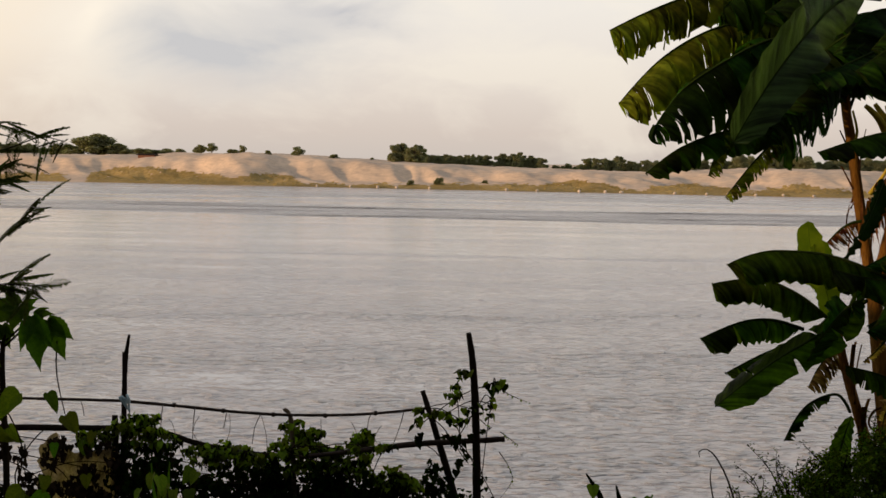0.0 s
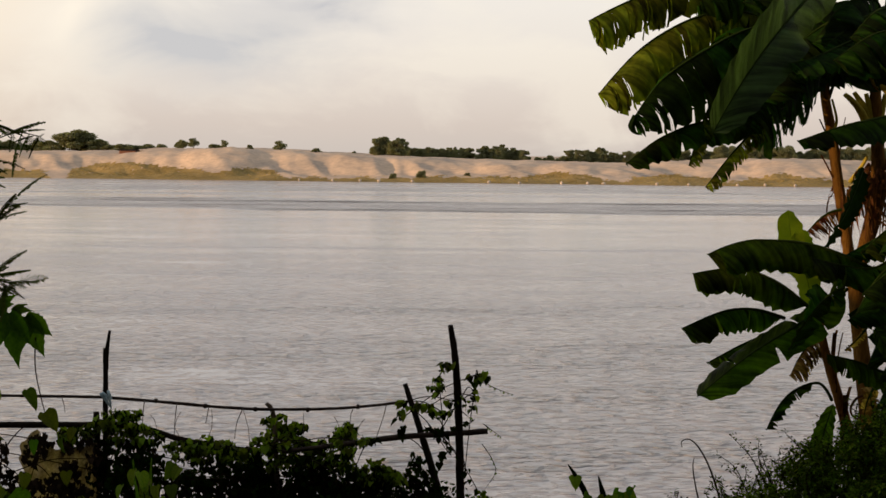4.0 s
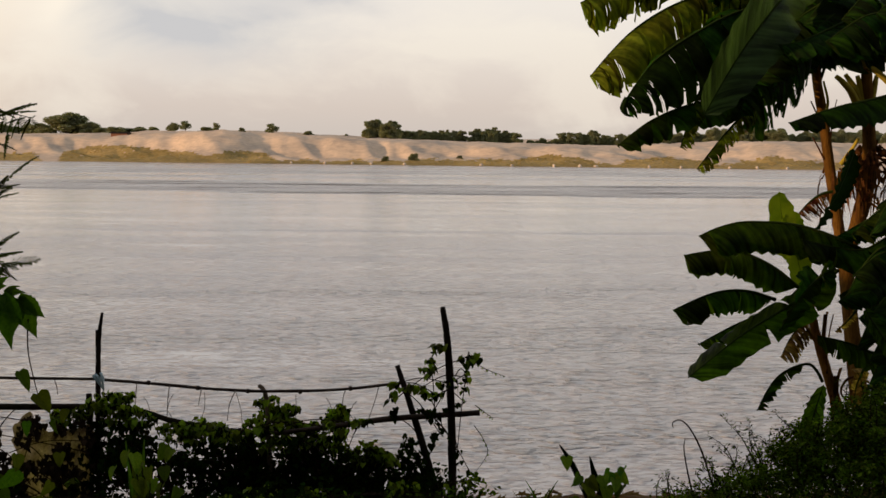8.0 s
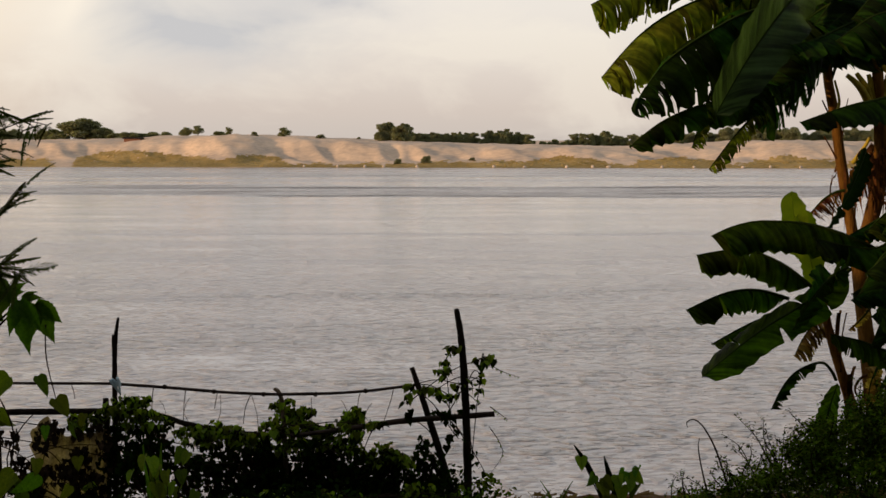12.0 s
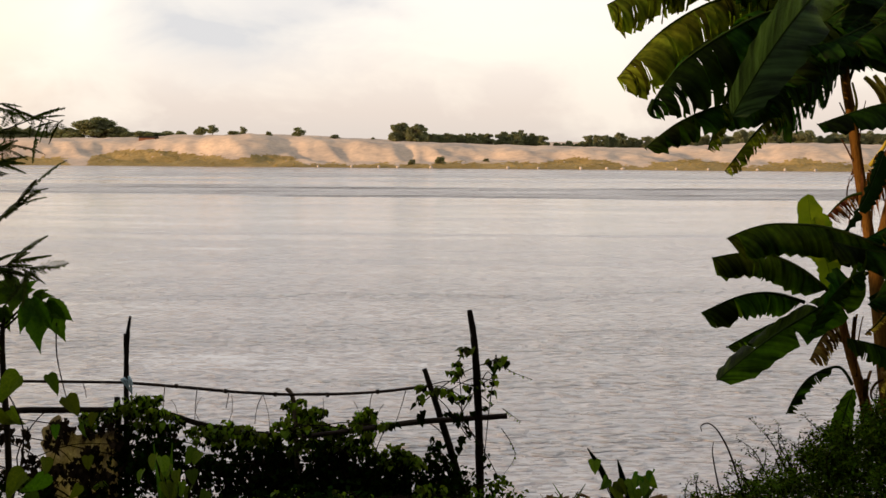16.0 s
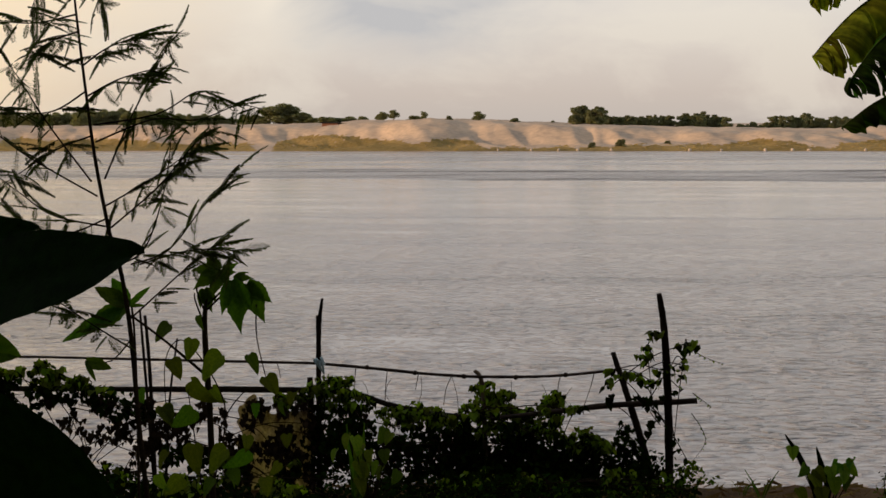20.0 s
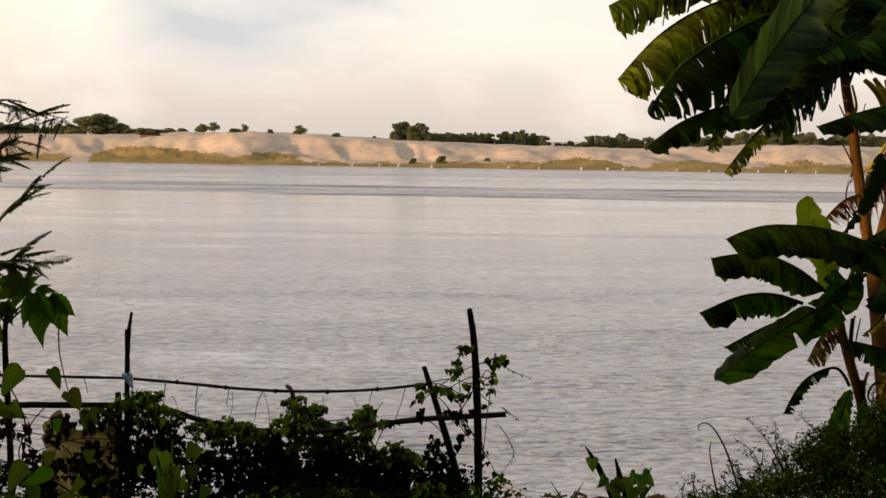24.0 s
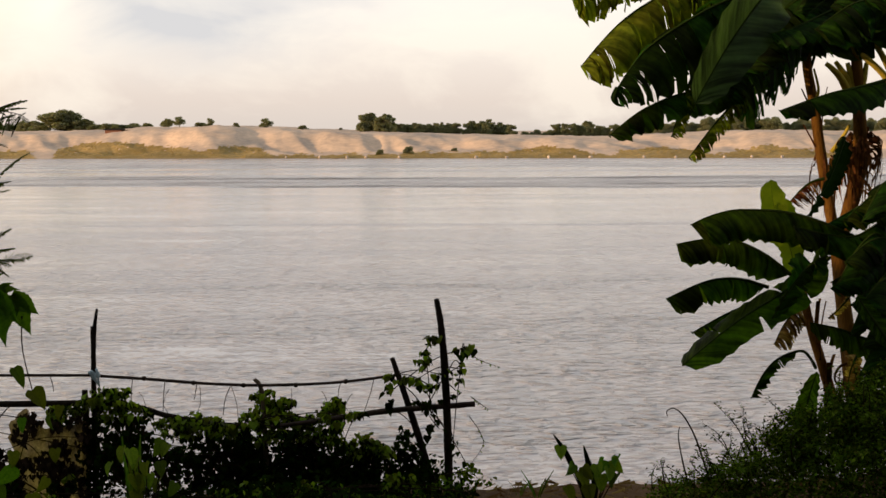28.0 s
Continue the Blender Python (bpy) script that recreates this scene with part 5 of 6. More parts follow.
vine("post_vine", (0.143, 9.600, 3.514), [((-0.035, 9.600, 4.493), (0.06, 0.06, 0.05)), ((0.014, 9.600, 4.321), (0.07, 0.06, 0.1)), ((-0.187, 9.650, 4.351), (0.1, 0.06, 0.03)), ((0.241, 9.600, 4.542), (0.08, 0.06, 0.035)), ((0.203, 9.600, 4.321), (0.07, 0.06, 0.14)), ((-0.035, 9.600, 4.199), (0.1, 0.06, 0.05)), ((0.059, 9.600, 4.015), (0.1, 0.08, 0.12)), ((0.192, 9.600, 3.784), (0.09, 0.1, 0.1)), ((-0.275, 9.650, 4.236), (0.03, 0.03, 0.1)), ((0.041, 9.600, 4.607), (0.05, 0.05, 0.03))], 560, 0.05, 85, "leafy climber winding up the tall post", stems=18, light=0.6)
for pts in ([(0.248, 9.580, 4.545), (0.330, 9.550, 4.489), (0.416, 9.530, 4.455), (0.478, 9.500, 4.440)], [(0.286, 9.580, 4.229), (0.353, 9.550, 4.185), (0.405, 9.530, 4.151)], [(0.279, 9.580, 4.095), (0.342, 9.550, 4.006), (0.369, 9.550, 3.910), (0.294, 9.580, 3.781)]):
    tw = solid("tendril", rod(pts, [0.0035, 0.0025, 0.001], sides=5), TWIG, "thin dangling vine tendril on the post", "vine", group="vine tendrils")
    for k, q in enumerate(smooth_line(pts, 9)[1:]):
        part("leaflet", leaves(Shape(), np.random.default_rng(9 * len(pts) + k), [q], 0.022), VINE_LIGHT, tw)
# withered creeper left of the thin post, over the sacking
dead_at = []
for k in range(30):
    u, v = frng.uniform(-2.2, 0.0), frng.uniform(0, 1)
    dead_at.append(((-2.28 + u * 0.80, 9.80, 4.05 - 0.62 * v), (0.09, 0.08, 0.07)))
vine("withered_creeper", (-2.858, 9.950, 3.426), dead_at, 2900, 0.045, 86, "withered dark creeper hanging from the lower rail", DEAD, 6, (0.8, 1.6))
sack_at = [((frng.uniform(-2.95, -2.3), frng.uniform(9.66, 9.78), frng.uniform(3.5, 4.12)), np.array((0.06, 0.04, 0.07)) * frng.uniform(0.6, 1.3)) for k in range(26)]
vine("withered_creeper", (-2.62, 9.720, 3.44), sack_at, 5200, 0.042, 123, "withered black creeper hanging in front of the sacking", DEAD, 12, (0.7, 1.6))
vine("creeper", (-2.7, 9.60, 3.44), [((frng.uniform(-2.9, -2.35), 9.6, frng.uniform(3.45, 3.75)), (0.07, 0.05, 0.05)) for k in range(7)], 5000, 0.045, 124, "low green creeper below the sacking", stems=5, light=0.3)
vine("creeper", (-3.437, 9.800, 3.465), [((-3.3 + 0.2 * k, 9.75, 3.70), (0.12, 0.12, 0.1)) for k in range(2)] + [((-4.3 + 0.22 * k, 9.9, 4.2 - 0.07 * k), (0.16, 0.15, 0.12)) for k in range(4)], 3500, 0.055, 87, "green creeper low on the fence", light=0.3)

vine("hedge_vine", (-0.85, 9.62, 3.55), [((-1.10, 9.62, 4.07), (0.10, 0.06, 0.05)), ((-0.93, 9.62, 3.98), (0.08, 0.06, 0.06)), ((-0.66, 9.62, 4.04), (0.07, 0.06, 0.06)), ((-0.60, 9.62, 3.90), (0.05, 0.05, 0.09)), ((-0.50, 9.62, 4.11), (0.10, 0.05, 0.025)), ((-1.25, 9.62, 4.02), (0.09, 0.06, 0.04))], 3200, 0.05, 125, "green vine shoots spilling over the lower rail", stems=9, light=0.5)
# dark layer added behind the hedge so its gaps look shaded
vine("withered_creeper", (-1.054, 10.050, 3.398), [((-1.758, 10.000, 3.693), (0.2, 0.12, 0.16)), ((-1.482, 10.000, 3.673), (0.22, 0.12, 0.18)), ((-1.205, 10.000, 3.673), (0.22, 0.12, 0.2)), ((-0.888, 10.000, 3.652), (0.24, 0.12, 0.2)), ((-0.572, 10.000, 3.612), (0.2, 0.12, 0.16)), ((-2.114, 10.000, 3.734), (0.2, 0.12, 0.22))], 5200, 0.045, 88, "dead dark leaves added behind the hedge for its shaded inside", DEAD, 10, (0.9, 1.6))
vine("creeper", (-4.681, 9.748, 3.263), [((-4.773, 9.748, 4.276), (0.14, 0.12, 0.1)), ((-4.560, 9.748, 4.209), (0.14, 0.12, 0.09)), ((-4.306, 9.748, 4.140), (0.1, 0.1, 0.06)), ((-4.780, 9.748, 4.090), (0.18, 0.12, 0.13)), ((-4.567, 9.748, 4.033), (0.16, 0.12, 0.13)), ((-4.377, 9.748, 3.954), (0.12, 0.12, 0.1)), ((-4.233, 9.748, 3.773), (0.12, 0.12, 0.1))], 6000, 0.05, 89, "dark creeper over the lower rail", light=0.15)

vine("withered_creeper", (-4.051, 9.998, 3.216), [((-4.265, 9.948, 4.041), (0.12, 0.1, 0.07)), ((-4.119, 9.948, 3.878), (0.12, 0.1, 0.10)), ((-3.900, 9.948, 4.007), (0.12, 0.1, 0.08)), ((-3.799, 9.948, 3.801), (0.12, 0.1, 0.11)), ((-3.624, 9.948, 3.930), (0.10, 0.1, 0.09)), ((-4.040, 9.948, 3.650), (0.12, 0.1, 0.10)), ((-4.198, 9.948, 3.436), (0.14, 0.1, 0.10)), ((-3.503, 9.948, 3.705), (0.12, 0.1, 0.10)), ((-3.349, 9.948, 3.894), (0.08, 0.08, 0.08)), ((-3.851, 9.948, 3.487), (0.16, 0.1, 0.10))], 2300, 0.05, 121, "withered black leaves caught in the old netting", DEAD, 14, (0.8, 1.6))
vine("hedge_vine", (-0.211, 9.750, 3.455), [((-0.449, 9.750, 3.867), (0.12, 0.12, 0.10)), ((-0.306, 9.750, 3.808), (0.12, 0.12, 0.11)), ((-0.191, 9.750, 3.710), (0.13, 0.12, 0.10)), ((0.022, 9.750, 3.671), (0.11, 0.12, 0.11)), ((-0.094, 9.750, 3.573), (0.2, 0.15, 0.09)), ((-0.365, 9.750, 3.613), (0.2, 0.15, 0.12))], 7500, 0.036, 122, "leafy green weeds banked against the slanting prop", stems=6, light=0.25)


# ---- single leaves as parts ----
def blade(wide, notch=0.0, rows=9, cols=5, fold=0.12, curl=0.15, teeth=0.0, tip=1.0):
    """A leaf of length 1 along +y: wide at the middle third, folded along the midrib, curling down to the tip."""
    s, v, uv = Shape(), [], []
    for i in range(rows + 1):
        f = i / rows
        w = wide * (math.sin(math.pi * min(1, f * 0.94 + 0.06)) ** 0.75) * (1 - 0.35 * f * tip) * (1 + teeth * ((i % 2) - 0.5))
        for j in range(-cols, cols + 1):
            u = j / cols
            y = f - notch * abs(u) ** 1.5 * max(0, 1 - f * 3) + 0.02 * abs(u)
            v.append((u * w, y, fold * abs(u) * wide - curl * f * f + 0.01 * math.sin(14 * f) * abs(u)))
            uv.append((abs(u) * 0.6 - f, u))
    n = 2 * cols + 1
    return s.add(v, [(i * n + j, i * n + j + 1, (i + 1) * n + j + 1, (i + 1) * n + j) for i in range(rows) for j in range(n - 1)], uv)


def heart(wide, notch=0.11, rows=10, cols=5, fold=0.12, curl=0.2):
    """A heart-shaped leaf of length 1 along +y, widest near its notched base, drawn to a point."""
    s, v = Shape(), []
    for i in range(rows + 1):
        f = i / rows
        w = wide * min(1.0, 0.45 + (f / 0.16) ** 0.6 * 0.55) * (1 - f) ** 0.72 * (1 + 0.35 * f)
        for j in range(-cols, cols + 1):
            u = j / cols
            v.append((u * w, f - notch * math.sin(0.62 * math.pi * abs(u)) * (1 - f) ** 4, fold * abs(u) * wide - curl * f * f + 0.012 * math.sin(11 * f + 3 * u) * abs(u)))
    n = 2 * cols + 1
    return s.add(v, [(i * n + j, i * n + j + 1, (i + 1) * n + j + 1, (i + 1) * n + j) for i in range(rows) for j in range(n - 1)])


def lobed_leaf(lobes, drop):
    """A deeply lobed, toothed leaf of radius 1: stalk at the origin, middle lobe along +y; lobes: heading, length, half width."""
    s = Shape()
    for k, (a, long, wide) in enumerate(lobes):
        d, e = (math.sin(a), math.cos(a)), (math.cos(a), -math.sin(a))
        v, rows = [], 14
        for i in range(rows + 1):
            f = i / rows
            w = wide * (0.55 + 0.45 * math.sin(math.pi * min(1, f / 0.9))) * (1 - f ** 3) * (1 + 0.13 * (0.5 - i % 2) * (f > 0.2))
            for u in (-1, -0.5, 0, 0.5, 1):
                x, y = d[0] * f * long + e[0] * u * w, d[1] * f * long + e[1] * u * w
                v.append((x, y, -drop * (x * x + y * y) + 0.35 * wide * abs(u) + 0.004 * k))
        s.add(v, [(i * 5 + j, i * 5 + j + 1, (i + 1) * 5 + j + 1, (i + 1) * 5 + j) for i in range(rows) for j in range(4)])
    return s


def feather(pairs, seed, shut=0.5, leaflet=0.125):
    """A compound leaf of length 1 along +y: a thin rib and pairs of narrow leaflets, half folded."""
    r = np.random.default_rng(seed)
    s = Shape()
    bend = r.uniform(-0.12, 0.12)
    rib = [(bend * math.sin(2.2 * f), f, -0.22 * f * f) for f in np.linspace(0, 1, 7)]
    tube(s, rib, [0.011, 0.008, 0.004], sides=4, n=6)
    for k in range(pairs):
        f = 0.12 + 0.88 * k / pairs
        c = np.array((bend * math.sin(2.2 * f), f, -0.22 * f * f))
        l = leaflet * math.sin(math.pi * (0.2 + 0.72 * f)) * r.uniform(0.75, 1.1)
        for e in (-1, 1):
            d = np.array((e * math.cos(shut), 0.55, -math.sin(shut) + r.normal(0, 0.25)))
            d *= l / np.linalg.norm(d)
            w = np.array((0.0, 0.021, 0.013))
            s.add([c, c + d * 0.5 - w, c + d, c + d * 0.5 + w], [(0, 1, 2, 3)])
    return s


def aim(base, tip, facing):
    """Pose and size that lay a unit leaf from base to tip with its upper side toward facing."""
    b, d = Vector(base), Vector(tip) - Vector(base)
    y = d.normalized()
    x = y.cross(Vector(facing)).normalized()
    z = x.cross(y)
    m = Matrix((x, y, z)).transposed().to_4x4()
    return Matrix.Translation(b) @ m @ Matrix.Scale(d.length, 4)


def leaf_part(mesh, parent, m, name="leaf", label=""):
    ob = new(name, mesh)
    ob.parent = parent
    ob.matrix_basis = (Matrix.Translation(-parent.location) if parent.parent is None else Matrix()) @ m
    return tagged(ob, label)


HEARTS = [heart(0.47, 0.05, curl=0.3).mesh("leaf", PALM), heart(0.36, 0.01, fold=0.35, curl=0.45).mesh("leaf", PALM), heart(0.43, 0.03, fold=0.5).mesh("leaf", PALM)]
YOUNG_HEARTS = [heart(0.48, 0.05, fold=0.4, curl=0.3).mesh("leaf", OVATE), heart(0.44, 0.04, fold=0.3, curl=0.4).mesh("leaf", OVATE)]
LOBED = [lobed_leaf(((-1.5, 0.6, 0.25), (-0.75, 0.85, 0.28), (0, 1.0, 0.3), (0.7, 0.9, 0.28), (1.45, 0.65, 0.25)), 0.3).mesh("leaf", PALM), lobed_leaf(((-0.42, 0.72, 0.16), (0, 1.0, 0.2), (0.45, 0.66, 0.15)), 0.25).mesh("leaf", PALM), lobed_leaf(((-0.5, 0.75, 0.24), (0, 1.0, 0.27), (0.55, 0.8, 0.24)), 0.4).mesh("leaf", PALM)]
FEATHERS = [feather(28, 1, 0.5, 0.125).mesh("compound_leaf", FERN), feather(24, 2, 0.9, 0.14).mesh("compound_leaf", FERN), feather(28, 3, 0.25, 0.10).mesh("compound_leaf", FERN), feather(24, 4, 1.1, 0.15).mesh("compound_leaf", FERN)]
FOLDED = [feather(20, 6, 0.9, 0.3).mesh("compound_leaf", FERN), feather(16, 7, 0.6, 0.36).mesh("compound_leaf", FERN)]
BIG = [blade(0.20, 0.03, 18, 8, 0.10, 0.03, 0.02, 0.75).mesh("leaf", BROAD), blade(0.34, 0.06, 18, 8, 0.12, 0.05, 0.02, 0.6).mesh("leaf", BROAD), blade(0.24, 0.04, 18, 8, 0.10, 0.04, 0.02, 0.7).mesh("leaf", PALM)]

# ---- feathery shrub ----
lrng = np.random.default_rng(90)
ferny = thing("feathery_shrub", (-2.043, 5.648, 4.430), "tall thin shrub with feathery compound leaves folding at dusk", "shrub")
part("stem", rod([(-2.044, 5.648, 4.418), (-2.078, 5.648, 4.770), (-2.103, 5.648, 5.143), (-2.129, 5.628, 5.400), (-2.165, 5.608, 5.562), (-2.210, 5.588, 5.858), (-2.234, 5.568, 6.128), (-2.253, 5.548, 6.394), (-2.262, 5.528, 6.590), (-2.262, 5.498, 6.783)], [0.011, 0.010, 0.009, 0.007, 0.005, 0.003], sides=8), TWIG, ferny)
# lower, middle and upper boughs
low_boughs = [
    [(-2.159, 5.608, 5.596), (-2.372, 5.548, 5.646), (-2.490, 5.498, 5.739), (-2.605, 5.448, 5.842)],
    [(-2.211, 5.598, 5.722), (-2.503, 5.648, 5.870), (-2.693, 5.698, 5.986), (-2.838, 5.748, 6.069)],
    [(-2.233, 5.598, 5.779), (-2.363, 5.498, 6.006), (-2.441, 5.448, 6.161), (-2.483, 5.428, 6.234)],
    [(-2.159, 5.608, 5.596), (-1.945, 5.548, 5.757), (-1.798, 5.498, 5.902), (-1.712, 5.468, 5.978)],
    [(-2.132, 5.618, 5.447), (-2.033, 5.648, 5.513), (-1.961, 5.698, 5.762), (-1.938, 5.728, 6.001)],
    [(-2.178, 5.598, 5.790), (-2.091, 5.648, 6.014), (-1.989, 5.678, 6.217), (-1.918, 5.708, 6.361)],
]
middle_boughs = [
    [(-2.088, 5.628, 5.446), (-1.905, 5.548, 5.511), (-1.747, 5.498, 5.682), (-1.608, 5.468, 5.814)],
    [(-2.189, 5.598, 5.676), (-1.968, 5.548, 5.791), (-1.787, 5.498, 5.902)],
    [(-2.208, 5.588, 5.937), (-1.961, 5.548, 6.024), (-1.767, 5.518, 6.022), (-1.602, 5.498, 6.075), (-1.502, 5.478, 6.063)],
    [(-2.215, 5.588, 6.005), (-1.972, 5.648, 6.047), (-1.812, 5.668, 6.135), (-1.725, 5.688, 6.112)],
    [(-2.101, 5.648, 5.225), (-1.937, 5.598, 5.359), (-1.790, 5.548, 5.478), (-1.713, 5.528, 5.531)],
    [(-2.097, 5.648, 5.097), (-2.251, 5.598, 5.207), (-2.383, 5.548, 5.315)],
]
high_boughs = [
    [(-2.234, 5.568, 6.139), (-2.337, 5.498, 6.062), (-2.457, 5.448, 6.052), (-2.540, 5.428, 6.085)],
    [(-2.239, 5.558, 6.239), (-2.139, 5.548, 6.303), (-2.015, 5.528, 6.344)],
    [(-2.232, 5.568, 6.117), (-2.096, 5.548, 6.181), (-1.934, 5.518, 6.222)],
    [(-2.249, 5.548, 6.372), (-2.332, 5.508, 6.338), (-2.410, 5.468, 6.287)],
    [(-2.257, 5.548, 6.438), (-2.400, 5.508, 6.405), (-2.518, 5.468, 6.407)],
]
top_boughs = [[(-2.264, 5.538, 6.504), (-2.189, 5.548, 6.591), (-2.160, 5.568, 6.482)], [(-2.263, 5.528, 6.569), (-2.342, 5.498, 6.611), (-2.410, 5.468, 6.447)], [(-2.262, 5.518, 6.633), (-2.149, 5.548, 6.743), (-2.041, 5.568, 6.764)],
             [(-2.262, 5.508, 6.719), (-2.354, 5.488, 6.828), (-2.438, 5.468, 6.828)], [(-2.178, 5.598, 5.631), (-2.351, 5.548, 5.566), (-2.494, 5.498, 5.626)], [(-2.227, 5.578, 5.960), (-2.405, 5.648, 5.903), (-2.647, 5.688, 5.765)], [(-2.052, 5.628, 5.446), (-1.812, 5.548, 5.511), (-1.611, 5.488, 5.517)]]
branches = low_boughs + middle_boughs + high_boughs + top_boughs
for line in branches:
    twig = part("branch", rod(line, [0.0042, 0.003, 0.0014], sides=5), TWIG, ferny)
    pts = smooth_line(line, 16)
    # young leaves crowded and folded at the tip
    for k in range(7):
        leaf_part(FOLDED[k % 2], twig, aim(pts[16 - k % 2], pts[16] + np.array((lrng.normal(0.2, 0.6), lrng.normal(0, 0.4), lrng.uniform(-0.9, 0.5))) * lrng.uniform(0.04, 0.075), (0.5, -0.8, 0.4)), "compound_leaf")
    for k in range(3, 17):
        if lrng.random() < 0.05:
            continue
        a = lrng.uniform(0, 6.28)
        along = pts[k] - pts[k - 1]
        along /= np.linalg.norm(along)
        pick = lrng.random()
        if pick < 0.45:
            out = along + lrng.normal(0, 0.3, 3) + np.array((0.15, 0, 0.05))
        elif pick < 0.75:
            out = np.array((0.9, 0.5 * math.sin(a), lrng.uniform(-0.35, 0.2)))
        else:
            out = np.array((-0.6, 0.4 * math.sin(a), -0.55)) + lrng.normal(0, 0.25, 3)
        out /= np.linalg.norm(out)
        long = lrng.uniform(0.08, 0.19)
        if lrng.random() < 0.55:
            leaf_part(FOLDED[k % 2], twig, aim(pts[k], pts[k] + np.array((lrng.normal(0, 0.4), 0.2, -0.8)) * lrng.uniform(0.06, 0.105), (0.5, -0.8, 0.4)), "compound_leaf")
        leaf_part(FEATHERS[int(lrng.integers(4))], twig, aim(pts[k], pts[k] + out * long, (0.2, -0.4, 1)), "compound_leaf")

# ---- lobed-leaf seedlings and the creeper with heart leaves ----
lobed = thing("lobed_seedling", (-2.025, 6.448, 4.215), "young plant with large lobed drooping leaves on a bare stem", "plant")
part("stem", rod([(-2.019, 6.448, 4.215), (-2.025, 6.448, 4.656), (-2.038, 6.448, 4.920), (-2.042, 6.448, 5.104), (-2.028, 6.448, 5.236)], [0.017, 0.015, 0.015, 0.013, 0.008], sides=8), TWIG, lobed)
for a, b, c, k in (((-2.033, 6.448, 5.131), (-2.060, 6.398, 5.280), (-1.937, 6.348, 5.356), 0), ((-2.030, 6.448, 5.157), (-1.918, 6.348, 5.248), (-1.874, 6.328, 5.302), 1), ((-2.024, 6.448, 5.183), (-1.888, 6.448, 5.289), (-1.796, 6.448, 5.211), 2), ((-2.040, 6.448, 5.078), (-2.099, 6.498, 5.189), (-2.103, 6.498, 5.229), 1)):
    part("leaf_stalk", rod([a, b, c], [0.005, 0.004, 0.003], sides=6), TWIG, lobed)
for (base, tip), face, k in (([(-1.939, 6.350, 5.347), (-2.039, 6.280, 5.282)], (0.2, -1, 0.5), 0), ([(-1.876, 6.330, 5.306), (-1.824, 6.260, 5.079)], (0.1, -1, 0.25), 1), ([(-1.828, 6.400, 5.283), (-1.736, 6.360, 5.122)], (0.3, -1, 0.2), 2), ([(-1.927, 6.380, 5.333), (-1.867, 6.360, 5.387)], (0, -1, 0.6), 2), ([(-2.040, 6.450, 5.252), (-2.006, 6.420, 5.152)], (0, -1, 0.3), 2), ([(-1.883, 6.400, 5.303), (-1.801, 6.360, 5.326)], (0, -1, 0.7), 2)):
    leaf_part(LOBED[k], lobed, aim(base, tip, face), "leaf", "dark green lobed leaf")
part("branch", rod([(-2.032, 6.448, 4.846), (-2.164, 6.248, 5.041), (-2.210, 5.948, 5.195)], [0.008, 0.006, 0.005], sides=6), TWIG, lobed)
second_lobed = thing("lobed_seedling", (-2.196, 5.948, 4.344), "slender plant with a star of lobed leaves", "plant")
part("stem", rod([(-2.196, 5.948, 4.344), (-2.193, 5.948, 4.803), (-2.202, 5.948, 5.195), (-2.231, 5.948, 5.273)], [0.007, 0.006, 0.005, 0.004], sides=6), TWIG, second_lobed)
LANCE = [blade(0.125, 0.0, 12, 3, 0.2, 0.12, 0.12).mesh("leaflet", PALM), blade(0.27, 0.0, 12, 3, 0.25, 0.2, 0.12).mesh("leaflet", PALM)]
for k, tip in enumerate([(-2.336, 5.880, 5.324), (-2.490, 5.860, 5.099), (-2.399, 5.900, 5.147), (-2.292, 5.950, 5.356), (-2.115, 5.900, 5.324), (-2.139, 5.920, 5.244), (-2.224, 5.850, 5.204)]):
    leaf_part(LANCE[1 if k in (0, 2, 3) else 0], second_lobed, aim([(-2.218, 5.945, 5.236)][0], tip, (0.2, -1, 0.5)), "leaflet")
for k, (base, tip) in enumerate((((-2.419, 5.948, 4.996), (-2.359, 5.898, 4.920)), ((-2.419, 5.948, 4.996), (-2.303, 5.928, 4.972)), ((-2.419, 5.948, 4.996), (-2.387, 5.908, 4.949)))):
    leaf_part(LANCE[k % 2], second_lobed, aim(base, tip, (0, -1, 0.5)), "leaflet")
part("branch", rod([(-2.208, 5.948, 5.098), (-2.305, 5.948, 4.998), (-2.419, 5.948, 4.996)], [0.004, 0.003, 0.002], sides=5), TWIG, second_lobed)
creep = thing("heart_creeper", (-1.947, 6.298, 4.258), "creeper with bright heart-shaped leaves round the seedling", "vine")
for line in ([(-2.001, 6.348, 4.309), (-1.912, 6.298, 4.637), (-1.919, 6.248, 4.827), (-2.071, 6.248, 5.042), (-2.166, 6.248, 4.951), (-2.178, 6.298, 4.631)], [(-1.879, 6.348, 4.365), (-1.954, 6.348, 4.599), (-1.817, 6.348, 4.810), (-1.672, 6.348, 4.787)], [(-1.783, 6.398, 5.192), (-1.783, 6.398, 5.036), (-1.724, 6.348, 4.838)], [(-2.040, 6.348, 4.360), (-2.058, 6.298, 4.633), (-2.064, 6.248, 4.824)]):
    part("stem", rod(line, [0.004, 0.003, 0.002], sides=5), TWIG, creep)
spots = [((-2.144, 6.248, 5.085), 26), ((-2.041, 6.248, 5.009), 34), ((-1.901, 6.248, 4.929), 40), ((-1.781, 6.248, 4.952), 26), ((-1.718, 6.298, 4.842), 26), ((-2.045, 6.248, 4.812), 40), ((-2.040, 6.248, 4.691), 34), ((-2.037, 6.248, 4.510), 52), ((-1.887, 6.248, 4.506), 40)]
